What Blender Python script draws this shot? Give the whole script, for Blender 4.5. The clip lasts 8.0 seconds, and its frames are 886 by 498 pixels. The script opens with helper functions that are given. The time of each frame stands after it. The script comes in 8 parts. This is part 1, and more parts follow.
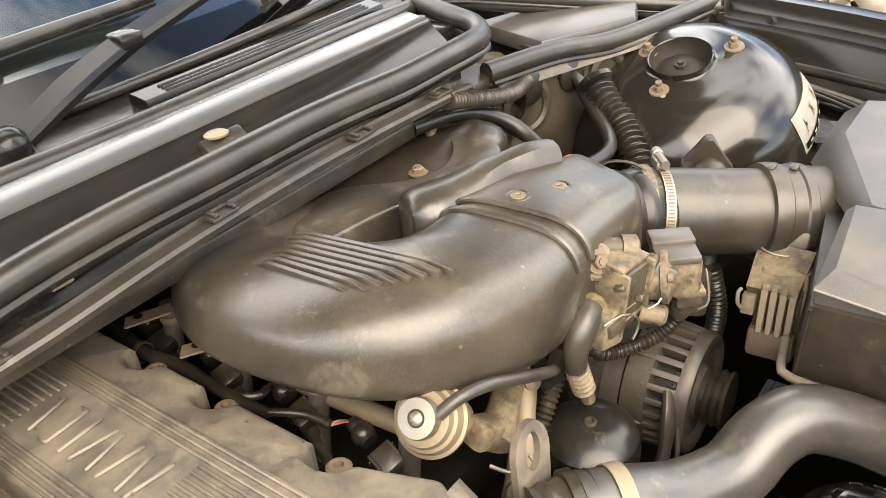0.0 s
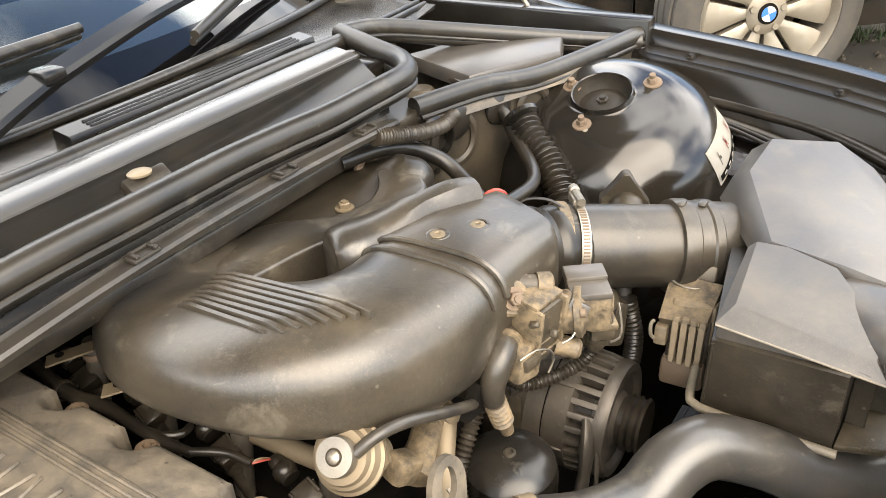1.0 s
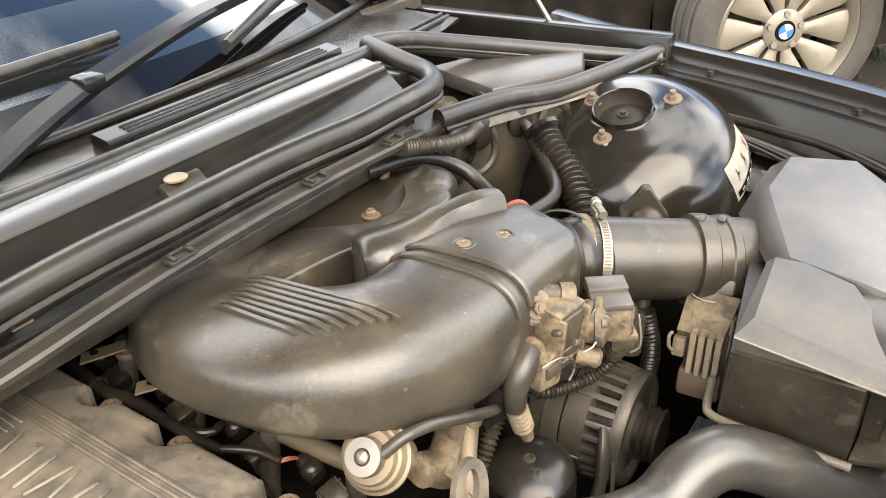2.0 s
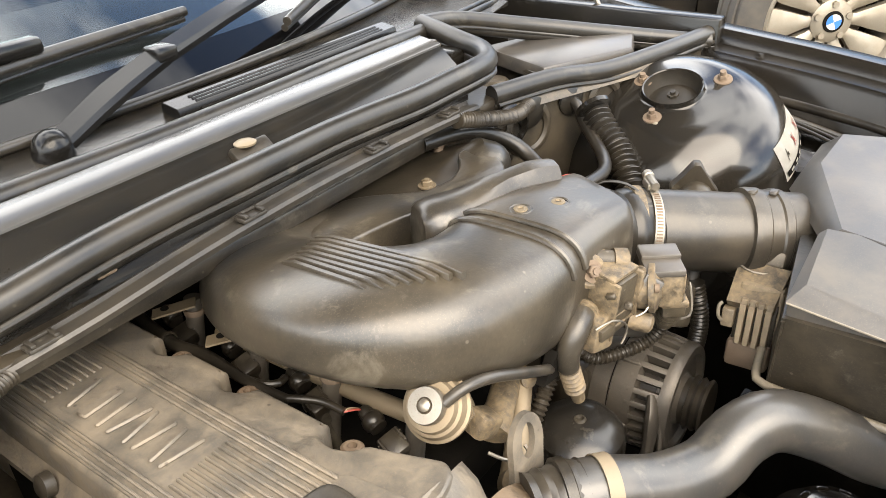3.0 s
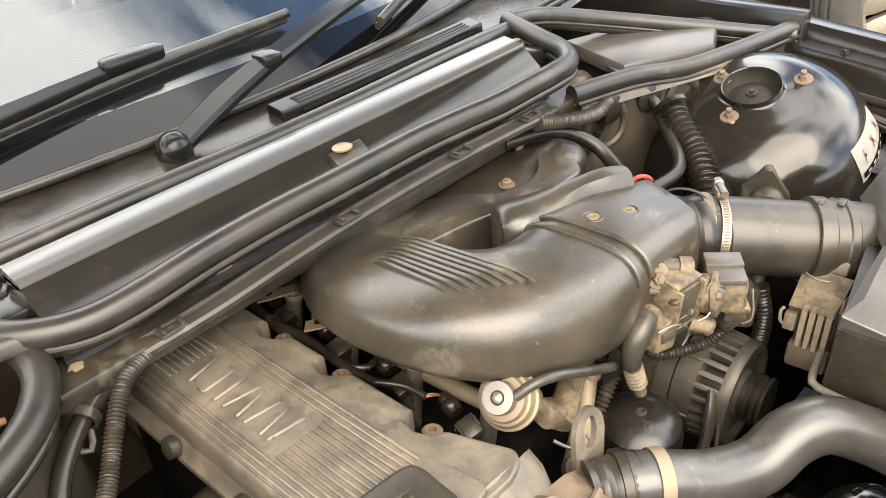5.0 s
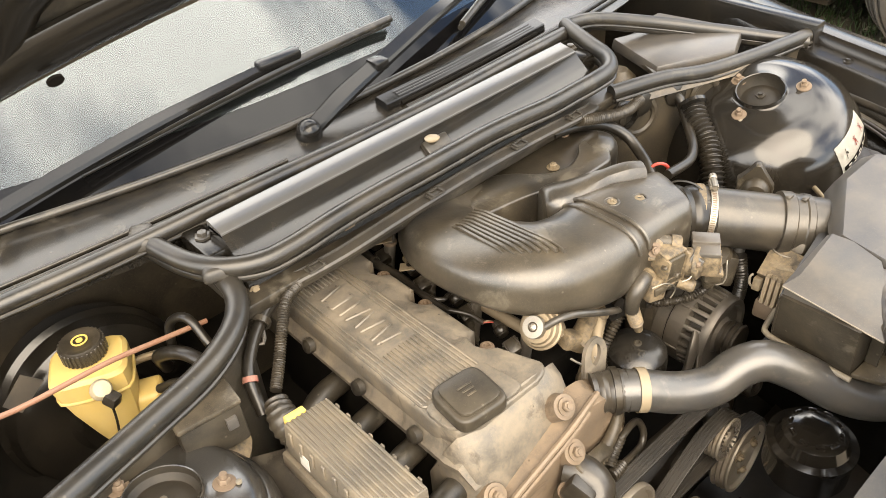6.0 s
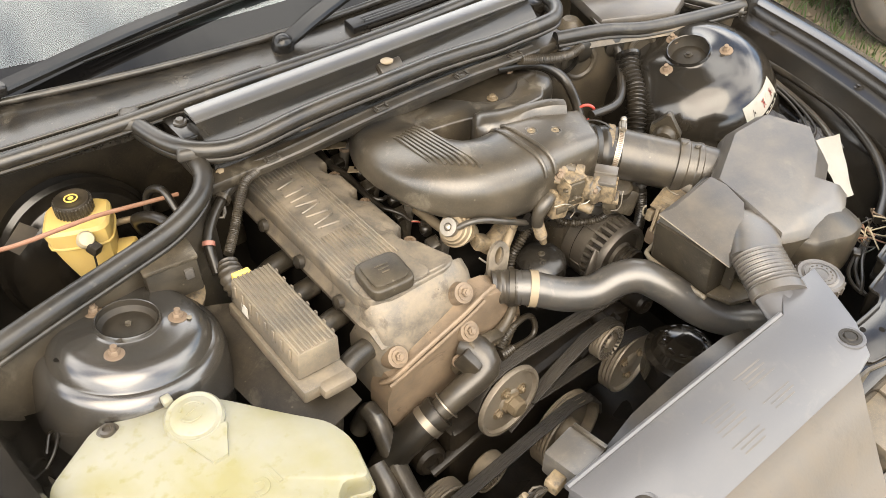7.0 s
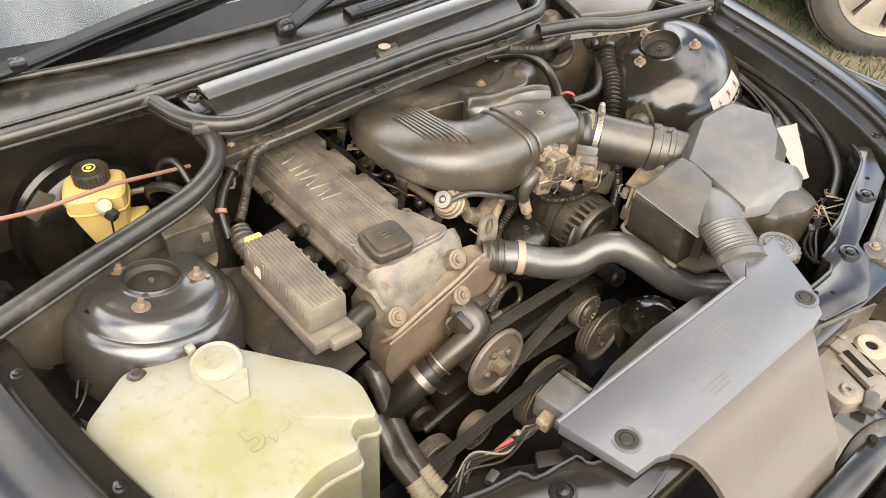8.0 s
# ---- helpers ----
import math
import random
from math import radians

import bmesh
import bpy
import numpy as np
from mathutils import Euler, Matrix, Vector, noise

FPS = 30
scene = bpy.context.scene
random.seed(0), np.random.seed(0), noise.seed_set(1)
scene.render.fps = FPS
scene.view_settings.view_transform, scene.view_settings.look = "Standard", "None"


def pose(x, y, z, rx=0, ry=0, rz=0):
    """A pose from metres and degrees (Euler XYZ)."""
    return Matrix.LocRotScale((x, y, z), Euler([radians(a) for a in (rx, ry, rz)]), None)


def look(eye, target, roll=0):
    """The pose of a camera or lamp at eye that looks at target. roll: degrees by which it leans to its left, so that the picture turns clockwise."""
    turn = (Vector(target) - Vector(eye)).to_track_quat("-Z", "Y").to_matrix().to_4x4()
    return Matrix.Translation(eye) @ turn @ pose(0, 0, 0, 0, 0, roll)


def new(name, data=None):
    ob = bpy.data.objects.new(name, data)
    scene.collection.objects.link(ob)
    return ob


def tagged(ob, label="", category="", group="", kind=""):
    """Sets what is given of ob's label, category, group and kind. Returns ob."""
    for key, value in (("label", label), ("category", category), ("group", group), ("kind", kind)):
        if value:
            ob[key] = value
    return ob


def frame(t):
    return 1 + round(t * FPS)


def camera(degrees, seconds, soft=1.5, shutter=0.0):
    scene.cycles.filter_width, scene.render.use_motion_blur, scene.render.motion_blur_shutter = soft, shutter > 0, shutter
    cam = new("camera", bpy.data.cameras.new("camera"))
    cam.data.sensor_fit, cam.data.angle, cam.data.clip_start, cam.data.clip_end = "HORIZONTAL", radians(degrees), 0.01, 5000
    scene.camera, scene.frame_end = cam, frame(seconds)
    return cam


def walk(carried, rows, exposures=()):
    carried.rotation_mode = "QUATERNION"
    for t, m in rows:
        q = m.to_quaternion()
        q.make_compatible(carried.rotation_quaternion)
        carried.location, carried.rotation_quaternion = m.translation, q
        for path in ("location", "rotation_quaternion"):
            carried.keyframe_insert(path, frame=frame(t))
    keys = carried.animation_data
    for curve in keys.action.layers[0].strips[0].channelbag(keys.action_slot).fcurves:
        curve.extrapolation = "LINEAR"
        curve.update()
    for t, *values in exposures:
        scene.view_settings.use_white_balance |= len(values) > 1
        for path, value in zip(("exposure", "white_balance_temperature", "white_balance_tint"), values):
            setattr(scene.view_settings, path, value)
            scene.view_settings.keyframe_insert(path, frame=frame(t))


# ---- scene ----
cam = camera(58.0, 8.0, soft=0.5)
PATH = [
    (0, (-0.396, -0.352, 1.227), (0.936, 0.724, 0.193), -5.8),
    (0.5, (-0.387, -0.36, 1.226), (0.993, 0.661, 0.2), -4.9),
    (1, (-0.387, -0.375, 1.252), (1.034, 0.601, 0.238), -3.8),
    (1.5, (-0.395, -0.371, 1.264), (1.039, 0.598, 0.262), -3.1),
    (2.8, (-0.442, -0.376, 1.253), (0.932, 0.687, 0.26), -3.2),
    (3, (-0.45, -0.374, 1.251), (0.916, 0.692, 0.252), -3.3),
    (3.5, (-0.425, -0.371, 1.248), (0.918, 0.712, 0.237), -3.6),
    (4, (-0.41, -0.362, 1.243), (0.906, 0.743, 0.219), -4.0),
    (4.5, (-0.441, -0.368, 1.271), (0.817, 0.785, 0.229), -5.0),
    (4.7, (-0.451, -0.38, 1.284), (0.786, 0.789, 0.234), -5.1),
    (5.8, (-0.598, -0.506, 1.498), (0.44, 0.704, 0.291), -5.2),
    (6, (-0.632, -0.557, 1.541), (0.374, 0.656, 0.31), -5.1),
    (6.5, (-0.669, -0.642, 1.596), (0.283, 0.513, 0.269), -2.3),
    (7, (-0.676, -0.76, 1.626), (0.265, 0.377, 0.276), 0.8),
    (7.5, (-0.699, -0.844, 1.659), (0.254, 0.277, 0.304), 2.8),
    (8, (-0.781, -0.81, 1.655), (0.231, 0.27, 0.31), 3.7),
]
walk(cam, [(t, look(eye, target, roll)) for t, eye, target, roll in PATH], [(0, 1.78, 6800, 10), (1.5, 1.78, 6500, 10), (4.5, 1.78, 6500, 10), (6, 1.88, 6900, 10), (7, 1.80, 6700, 10), (8, 1.76, 6500, 10)])

# ---- light ----
SUN_UP, SUN_TURN = 48.0, 215.0
world = bpy.data.worlds.new("sky")
scene.world = world
world.use_nodes = True
wn, wl = world.node_tree.nodes, world.node_tree.links
wn.clear()
w_out = wn.new("ShaderNodeOutputWorld")
w_bg = wn.new("ShaderNodeBackground")
w_bg.inputs["Strength"].default_value = 0.15
sky = wn.new("ShaderNodeTexSky")
sky.sky_type, sky.sun_disc = "NISHITA", False
sky.sun_elevation, sky.sun_rotation = radians(SUN_UP), radians(SUN_TURN)
# broken white cloud over the blue
w_co = wn.new("ShaderNodeTexCoord")
w_map = wn.new("ShaderNodeMapping")
w_map.inputs["Scale"].default_value = (1.0, 1.0, 2.2)
w_map.inputs["Location"].default_value = (1.28, 0.83, -2.19)
w_no = wn.new("ShaderNodeTexNoise")
w_no.inputs["Scale"].default_value, w_no.inputs["Detail"].default_value = 1.5, 7.0
w_ramp = wn.new("ShaderNodeValToRGB")
w_ramp.color_ramp.elements[0].position, w_ramp.color_ramp.elements[1].position = 0.42, 0.58
w_mix = wn.new("ShaderNodeMix")
w_mix.data_type = "RGBA"
w_mix.inputs["B"].default_value = (14.5, 14.3, 13.9, 1)
for a, b in ((w_co.outputs["Generated"], w_map.inputs["Vector"]), (w_map.outputs["Vector"], w_no.inputs["Vector"]),
             (w_no.outputs["Fac"], w_ramp.inputs["Fac"]), (w_ramp.outputs["Color"], w_mix.inputs["Factor"]),
             (sky.outputs["Color"], w_mix.inputs["A"]), (w_mix.outputs["Result"], w_bg.inputs["Color"]),
             (w_bg.outputs["Background"], w_out.inputs["Surface"])):
    wl.new(a, b)
sun = new("sun", bpy.data.lights.new("sun", "SUN"))
sun.data.energy, sun.data.angle, sun.data.color = 1.95, radians(56), (1.0, 0.84, 0.62)
sun_way = Vector((math.sin(radians(SUN_TURN)) * math.cos(radians(SUN_UP)), math.cos(radians(SUN_TURN)) * math.cos(radians(SUN_UP)), math.sin(radians(SUN_UP))))
sun.matrix_world = look(sun_way * 20, (0, 0, 0))

# ---- materials ----
DUST = (0.21, 0.165, 0.105)


def surface(name, base, rough=0.5, metal=0.0, dust=0.3, dust_col=DUST, grain=220.0, blotch=14.0, bump=0.25, coat=0.0, spread=0.25, top=0.0, trans=0.0, sss=0.0, shine=0.5, scuff=0.0, scuff_col=(0.17, 0.15, 0.115)):
    """A worn surface: base colour with grain, blotches of dust that dull the gloss, and fine relief."""
    m = bpy.data.materials.new(name)
    m.use_nodes = True
    n, l = m.node_tree.nodes, m.node_tree.links
    bsdf = n["Principled BSDF"]
    geo = n.new("ShaderNodeNewGeometry")
    big = n.new("ShaderNodeTexNoise")
    big.inputs["Scale"].default_value, big.inputs["Detail"].default_value = blotch, 5.0
    fine = n.new("ShaderNodeTexNoise")
    fine.inputs["Scale"].default_value, fine.inputs["Detail"].default_value = grain, 3.0
    for t in (big, fine):
        l.new(geo.outputs["Position"], t.inputs["Vector"])
    both = n.new("ShaderNodeMath")
    both.operation = "MULTIPLY_ADD"
    both.inputs[1].default_value = 0.35
    l.new(fine.outputs["Fac"], both.inputs[0])
    l.new(big.outputs["Fac"], both.inputs[2])
    src = both.outputs[0]
    if top:
        sep = n.new("ShaderNodeSeparateXYZ")
        l.new(geo.outputs["Normal"], sep.inputs[0])
        add = n.new("ShaderNodeMath")
        add.operation = "MULTIPLY_ADD"
        add.inputs[1].default_value = top
        l.new(sep.outputs["Z"], add.inputs[0])
        l.new(src, add.inputs[2])
        src = add.outputs[0]
    fac = n.new("ShaderNodeMapRange")
    fac.inputs["From Min"].default_value, fac.inputs["From Max"].default_value = 0.675 - spread + top * 0.5, 0.675 + spread + top * 0.5
    fac.inputs["To Min"].default_value, fac.inputs["To Max"].default_value = dust * 0.10, min(1.0, dust * 1.3)
    l.new(src, fac.inputs["Value"])
    # fine specks and smears of settled dust
    speck = n.new("ShaderNodeTexNoise")
    speck.inputs["Scale"].default_value, speck.inputs["Detail"].default_value = grain * 3.2, 4.0
    l.new(geo.outputs["Position"], speck.inputs["Vector"])
    smear = n.new("ShaderNodeTexNoise")
    smear.inputs["Scale"].default_value, smear.inputs["Detail"].default_value, smear.inputs["Distortion"].default_value = blotch * 2.5, 9.0, 0.3
    l.new(geo.outputs["Position"], smear.inputs["Vector"])
    cut = n.new("ShaderNodeMapRange")
    cut.inputs["From Min"].default_value, cut.inputs["From Max"].default_value = 0.54, 0.74
    cut.inputs["To Max"].default_value = min(0.5, dust * 1.2)
    l.new(speck.outputs["Fac"], cut.inputs["Value"])
    cut2 = n.new("ShaderNodeMapRange")
    cut2.inputs["From Min"].default_value, cut2.inputs["From Max"].default_value = 0.42, 0.80
    cut2.inputs["To Max"].default_value = min(0.6, dust * 1.2)
    l.new(smear.outputs["Fac"], cut2.inputs["Value"])
    more = n.new("ShaderNodeMath")
    more.operation = "MAXIMUM"
    l.new(cut.outputs["Result"], more.inputs[0])
    l.new(cut2.outputs["Result"], more.inputs[1])
    total = n.new("ShaderNodeMath")
    total.operation, total.use_clamp = "ADD", True
    l.new(fac.outputs["Result"], total.inputs[0])
    l.new(more.outputs[0], total.inputs[1])
    fac_out = total.outputs[0]
    mix = n.new("ShaderNodeMix")
    mix.data_type = "RGBA"
    mix.inputs["A"].default_value, mix.inputs["B"].default_value = (*base, 1), (*dust_col, 1)
    l.new(fac_out, mix.inputs["Factor"])
    colour = mix.outputs["Result"]
    if scuff:
        # sparse chalky scuffs, scratches and spots
        worn = n.new("ShaderNodeTexNoise")
        worn.inputs["Scale"].default_value, worn.inputs["Detail"].default_value = 17.0, 9.0
        worn.inputs["Roughness"].default_value, worn.inputs["Distortion"].default_value = 0.68, 0.5
        l.new(geo.outputs["Position"], worn.inputs["Vector"])
        edge = n.new("ShaderNodeMapRange")
        edge.inputs["From Min"].default_value, edge.inputs["From Max"].default_value = 0.575, 0.65
        edge.inputs["To Max"].default_value = scuff
        l.new(worn.outputs["Fac"], edge.inputs["Value"])
        dots = n.new("ShaderNodeTexVoronoi")
        dots.inputs["Scale"].default_value = 42.0
        l.new(geo.outputs["Position"], dots.inputs["Vector"])
        spot = n.new("ShaderNodeMapRange")
        spot.inputs["From Min"].default_value, spot.inputs["From Max"].default_value = 0.080, 0.045
        spot.inputs["To Max"].default_value = min(1.0, scuff * 1.3)
        l.new(dots.outputs["Distance"], spot.inputs["Value"])
        either = n.new("ShaderNodeMath")
        either.operation = "MAXIMUM"
        l.new(edge.outputs["Result"], either.inputs[0])
        l.new(spot.outputs["Result"], either.inputs[1])
        chalk = n.new("ShaderNodeMix")
        chalk.data_type = "RGBA"
        chalk.inputs["B"].default_value = (*scuff_col, 1)
        l.new(either.outputs[0], chalk.inputs["Factor"])
        l.new(colour, chalk.inputs["A"])
        colour = chalk.outputs["Result"]
    l.new(colour, bsdf.inputs["Base Color"])
    r = n.new("ShaderNodeMapRange")
    r.inputs["To Min"].default_value, r.inputs["To Max"].default_value = rough, min(0.95, rough + 0.35)
    l.new(fac_out, r.inputs["Value"])
    l.new(r.outputs["Result"], bsdf.inputs["Roughness"])
    bsdf.inputs["Metallic"].default_value = metal
    bsdf.inputs["Specular IOR Level"].default_value = shine
    bsdf.inputs["Coat Weight"].default_value = coat
    bsdf.inputs["Coat Roughness"].default_value = 0.12
    bsdf.inputs["Transmission Weight"].default_value = trans
    if sss:
        bsdf.inputs["Subsurface Weight"].default_value = sss
        bsdf.inputs["Subsurface Radius"].default_value = (0.02, 0.015, 0.006)
    if bump:
        b = n.new("ShaderNodeBump")
        b.inputs["Strength"].default_value, b.inputs["Distance"].default_value = bump, 0.0015
        l.new(both.outputs[0], b.inputs["Height"])
        l.new(b.outputs["Normal"], bsdf.inputs["Normal"])
    return m


PLASTIC = surface("dusty_black_plastic", (0.0065, 0.006, 0.0053), 0.30, dust=0.09, top=0.03, bump=0.22, shine=0.45, scuff=0.22)
PLASTIC_LID = surface("grey_black_plastic", (0.040, 0.039, 0.039), 0.29, dust=0.13, bump=0.10, shine=0.6, scuff=0.15)
PLASTIC_TRIM = surface("smooth_black_trim", (0.004, 0.004, 0.004), 0.22, dust=0.012, bump=0.02, shine=0.28)
PLASTIC_BOX = surface("brown_dusty_plastic", (0.012, 0.0105, 0.008), 0.38, dust=0.2, bump=0.45, shine=0.4, scuff=0.35)
RUBBER = surface("black_rubber", (0.0045, 0.0043, 0.004), 0.3, dust=0.045, bump=0.14, shine=0.4)
HOSE = surface("rubber_hose", (0.012, 0.0116, 0.011), 0.28, dust=0.10, bump=0.16, shine=0.5)
CONDUIT = surface("corrugated_plastic", (0.009, 0.008, 0.0068), 0.34, dust=0.09, shine=0.4)
PAINT = surface("black_car_paint", (0.004, 0.004, 0.0042), 0.10, dust=0.05, bump=0.02, coat=0.6, blotch=7)
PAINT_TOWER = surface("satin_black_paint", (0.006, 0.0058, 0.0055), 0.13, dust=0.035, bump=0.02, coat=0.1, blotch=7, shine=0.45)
# tower paint with its base lifted to stand in for reflected surroundings
PAINT_SATIN_LIFTED = surface("dusty_satin_reflection_paint", (0.017, 0.0165, 0.0155), 0.21, dust=0.045, bump=0.02, coat=0.1, blotch=9, shine=0.9)
CONTROL = surface("dusty_grey_plastic", (0.055, 0.050, 0.043), 0.42, dust=0.35, bump=0.3)
CASE = surface("dark_case_plastic", (0.010, 0.0092, 0.0076), 0.38, dust=0.1, bump=0.3, shine=0.38, scuff=0.3)
MANIFOLD = surface("dusty_manifold_plastic", (0.0100, 0.0094, 0.0084), 0.29, dust=0.14, top=0.03, bump=0.3, shine=0.68, blotch=7, spread=0.2, scuff=0.34)
# lighter, shinier trim whose base adds to the sky's reflection on the crest
GREY_TRIM = surface("sky_sheen_grey_trim", (0.052, 0.0525, 0.053), 0.18, dust=0.05, bump=0.03, shine=0.72)
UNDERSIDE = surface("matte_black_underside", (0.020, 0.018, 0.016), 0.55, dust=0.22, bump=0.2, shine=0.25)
COOLANT_HOSE = surface("grey_rubber_hose", (0.028, 0.0285, 0.029), 0.3, dust=0.08, bump=0.25, shine=0.75, scuff=0.25)
DUCT = surface("dusty_duct_plastic", (0.015, 0.0142, 0.013), 0.3, dust=0.11, bump=0.15, shine=0.5, scuff=0.2)
PULLEY = surface("dusty_pulley_steel", (0.20, 0.175, 0.140), 0.40, metal=0.4, dust=0.35, bump=0.4, dust_col=(0.24, 0.20, 0.15), scuff=0.4, scuff_col=(0.03, 0.024, 0.018))
CAP = surface("worn_black_plastic", (0.007, 0.0068, 0.0064), 0.25, dust=0.03, bump=0.1, shine=0.5, scuff=0.25)
PAINT_DUSTY = surface("dusty_black_paint", (0.0045, 0.0043, 0.0040), 0.19, dust=0.025, bump=0.15, blotch=9, shine=0.42)
ALLOY = surface("dusty_cast_alloy", (0.105, 0.094, 0.078), 0.38, metal=0.30, dust=0.55, bump=0.7, dust_col=(0.200, 0.166, 0.122), shine=0.4, blotch=30, spread=0.13, scuff=0.5, scuff_col=(0.045, 0.036, 0.026))
ALLOY_RAW = surface("bare_alloy", (0.060, 0.054, 0.046), 0.36, metal=0.4, dust=0.30, bump=0.5, dust_col=(0.14, 0.117, 0.088))
FRONT_CAST = surface("rusty_timing_cover", (0.100, 0.076, 0.053), 0.45, metal=0.15, dust=0.5, dust_col=(0.195, 0.142, 0.092), bump=0.65, blotch=20, spread=0.22, scuff=0.5, scuff_col=(0.035, 0.024, 0.015))
ZINC = surface("yellow_zinc", (0.19, 0.15, 0.095), 0.40, metal=0.5, dust=0.45, bump=0.3, dust_col=(0.20, 0.155, 0.10))
RUST = surface("rusty_steel", (0.10, 0.068, 0.045), 0.55, metal=0.2, dust=0.4, bump=0.4, dust_col=(0.19, 0.14, 0.092))
STEEL = surface("bright_steel", (0.30, 0.275, 0.235), 0.34, metal=0.9, dust=0.25, bump=0.1)
BEIGE = surface("sensor_tan", (0.045, 0.036, 0.025), 0.45, dust=0.55, bump=0.8, blotch=55, dust_col=(0.185, 0.137, 0.078), spread=0.14)
PLUG_TAN = surface("dusty_tan_plug", (0.085, 0.068, 0.044), 0.45, dust=0.55, bump=0.6, blotch=50, dust_col=(0.24, 0.185, 0.115), spread=0.22)
RIB_TAN = surface("pale_tan_plug", (0.20, 0.155, 0.10), 0.45, dust=0.5, bump=0.5, blotch=60, dust_col=(0.27, 0.21, 0.135), spread=0.25)
BELT = surface("matt_belt_rubber", (0.013, 0.0125, 0.012), 0.5, dust=0.06, bump=0.15, shine=0.4)
SEAL = surface("black_seal_rubber", (0.0075, 0.0072, 0.0066), 0.33, dust=0.045, bump=0.05, shine=0.5, spread=0.15, scuff=0.14)
CHANNEL = surface("grey_channel_plastic", (0.014, 0.0135, 0.0128), 0.38, dust=0.07, bump=0.12, shine=0.4, scuff=0.2)
COVER_TRIM = surface("glossy_black_cover", (0.007, 0.0072, 0.0072), 0.11, dust=0.03, bump=0.02, shine=0.5)
SCUTTLE = surface("scuffed_scuttle_plastic", (0.006, 0.0058, 0.0055), 0.22, dust=0.04, bump=0.25, blotch=34, spread=0.12, shine=0.4, scuff=0.1)
WIPER = surface("satin_black_wiper", (0.005, 0.005, 0.005), 0.2, dust=0.012, bump=0.03, shine=0.28)
PARTITION = surface("dusty_partition_paint", (0.011, 0.010, 0.0085), 0.36, dust=0.12, bump=0.3, blotch=9, shine=0.3, scuff=0.15)
EDGE = surface("worn_plastic_edge", (0.085, 0.075, 0.057), 0.36, dust=0.45, bump=0.3, dust_col=(0.25, 0.21, 0.15))
EDGE_DUSTY = surface("dusty_brown_flange", (0.020, 0.017, 0.013), 0.36, dust=0.28, bump=0.3, shine=0.5)
TANK = surface("yellowed_tank_plastic", (0.205, 0.201, 0.163), 0.34, dust=0.55, dust_col=(0.160, 0.146, 0.066), sss=0.3, bump=0.08, blotch=5, spread=0.14, grain=25)
YELLOW = surface("yellow_tank_plastic", (0.44, 0.315, 0.095), 0.42, dust=0.25, dust_col=(0.36, 0.27, 0.12), sss=0.2, bump=0.1)
# grey that holds the sky's reflection on the cover's flat top
GREY_PANEL = surface("sky_sheen_grey", (0.055, 0.055, 0.059), 0.30, dust=0.10, dust_col=(0.13, 0.115, 0.09), bump=0.08, blotch=5, shine=0.6, scuff=0.2, scuff_col=(0.12, 0.11, 0.095))
# same cover on the slope: dust plus the reflected ground, as colour
TAN_PANEL = surface("dusty_ground_tan_cover", (0.054, 0.045, 0.034), 0.40, dust=0.3, dust_col=(0.082, 0.066, 0.047), bump=0.35, blotch=16, spread=0.14, scuff=0.25, scuff_col=(0.03, 0.026, 0.02))
GRIME_TAN = surface("oily_brown_grime", (0.007, 0.0058, 0.0042), 0.42, dust=0.09, bump=0.6, blotch=30, dust_col=(0.085, 0.060, 0.036), spread=0.16, shine=0.4)
GRIME = surface("dusty_grime", (0.005, 0.0045, 0.0038), 0.55, dust=0.06, bump=0.3, shine=0.3)
# near-black for the shade in gaps and holes, also badge and print black
DARK = surface("shade_and_print_black", (0.0028, 0.0025, 0.0021), 0.8, dust=0.015, shine=0.1)
WHITE_LABEL = surface("white_label", (0.46, 0.445, 0.40), 0.5, dust=0.12, bump=0.0)
CREAM = surface("cream_plastic", (0.34, 0.29, 0.195), 0.45, dust=0.3)
KNOB = surface("tan_fastener_plastic", (0.20, 0.16, 0.105), 0.42, dust=0.3, bump=0.1)
RED = surface("red_plastic", (0.34, 0.03, 0.022), 0.4, dust=0.12)
FADED_RED = surface("faded_red_tape", (0.22, 0.06, 0.05), 0.5, dust=0.4)
ORANGE = surface("orange_cable", (0.16, 0.065, 0.035), 0.5, dust=0.2)
BLUE = surface("blue_enamel", (0.03, 0.14, 0.45), 0.3, dust=0.05, bump=0.0)
YELLOW_TAG = surface("yellow_tag", (0.60, 0.42, 0.08), 0.5, dust=0.2)
WHEEL_SILVER = surface("silver_wheel_paint", (0.26, 0.24, 0.20), 0.35, metal=0.5, dust=0.3)
TYRE = surface("tyre_rubber", (0.035, 0.034, 0.032), 0.7, dust=0.1)
GRAVEL = surface("gravel", (0.125, 0.103, 0.074), 0.9, dust=0.5, dust_col=(0.115, 0.088, 0.055), grain=60, blotch=7, bump=0.6)
GRASS = surface("grass", (0.030, 0.058, 0.013), 0.7, dust=0.4, dust_col=(0.062, 0.088, 0.022), grain=80, blotch=5, bump=0.1)
CABIN = surface("cabin_black", (0.003, 0.003, 0.0035), 0.7, dust=0.0, bump=0.0, shine=0.1)
GLASS = bpy.data.materials.new("windscreen_glass")
GLASS.use_nodes = True
g_b = GLASS.node_tree.nodes["Principled BSDF"]
g_b.inputs["Base Color"].default_value, g_b.inputs["Roughness"].default_value = (0.55, 0.62, 0.60, 1), 0.0
g_b.inputs["Transmission Weight"].default_value, g_b.inputs["IOR"].default_value = 1.0, 1.6


# black, low-gloss border that stands in for the bonnet edge's dark reflection
FRIT = surface("border_bonnet_reflection_black", (0.002, 0.002, 0.0022), 0.015, dust=0.004, bump=0.0, shine=0.2)


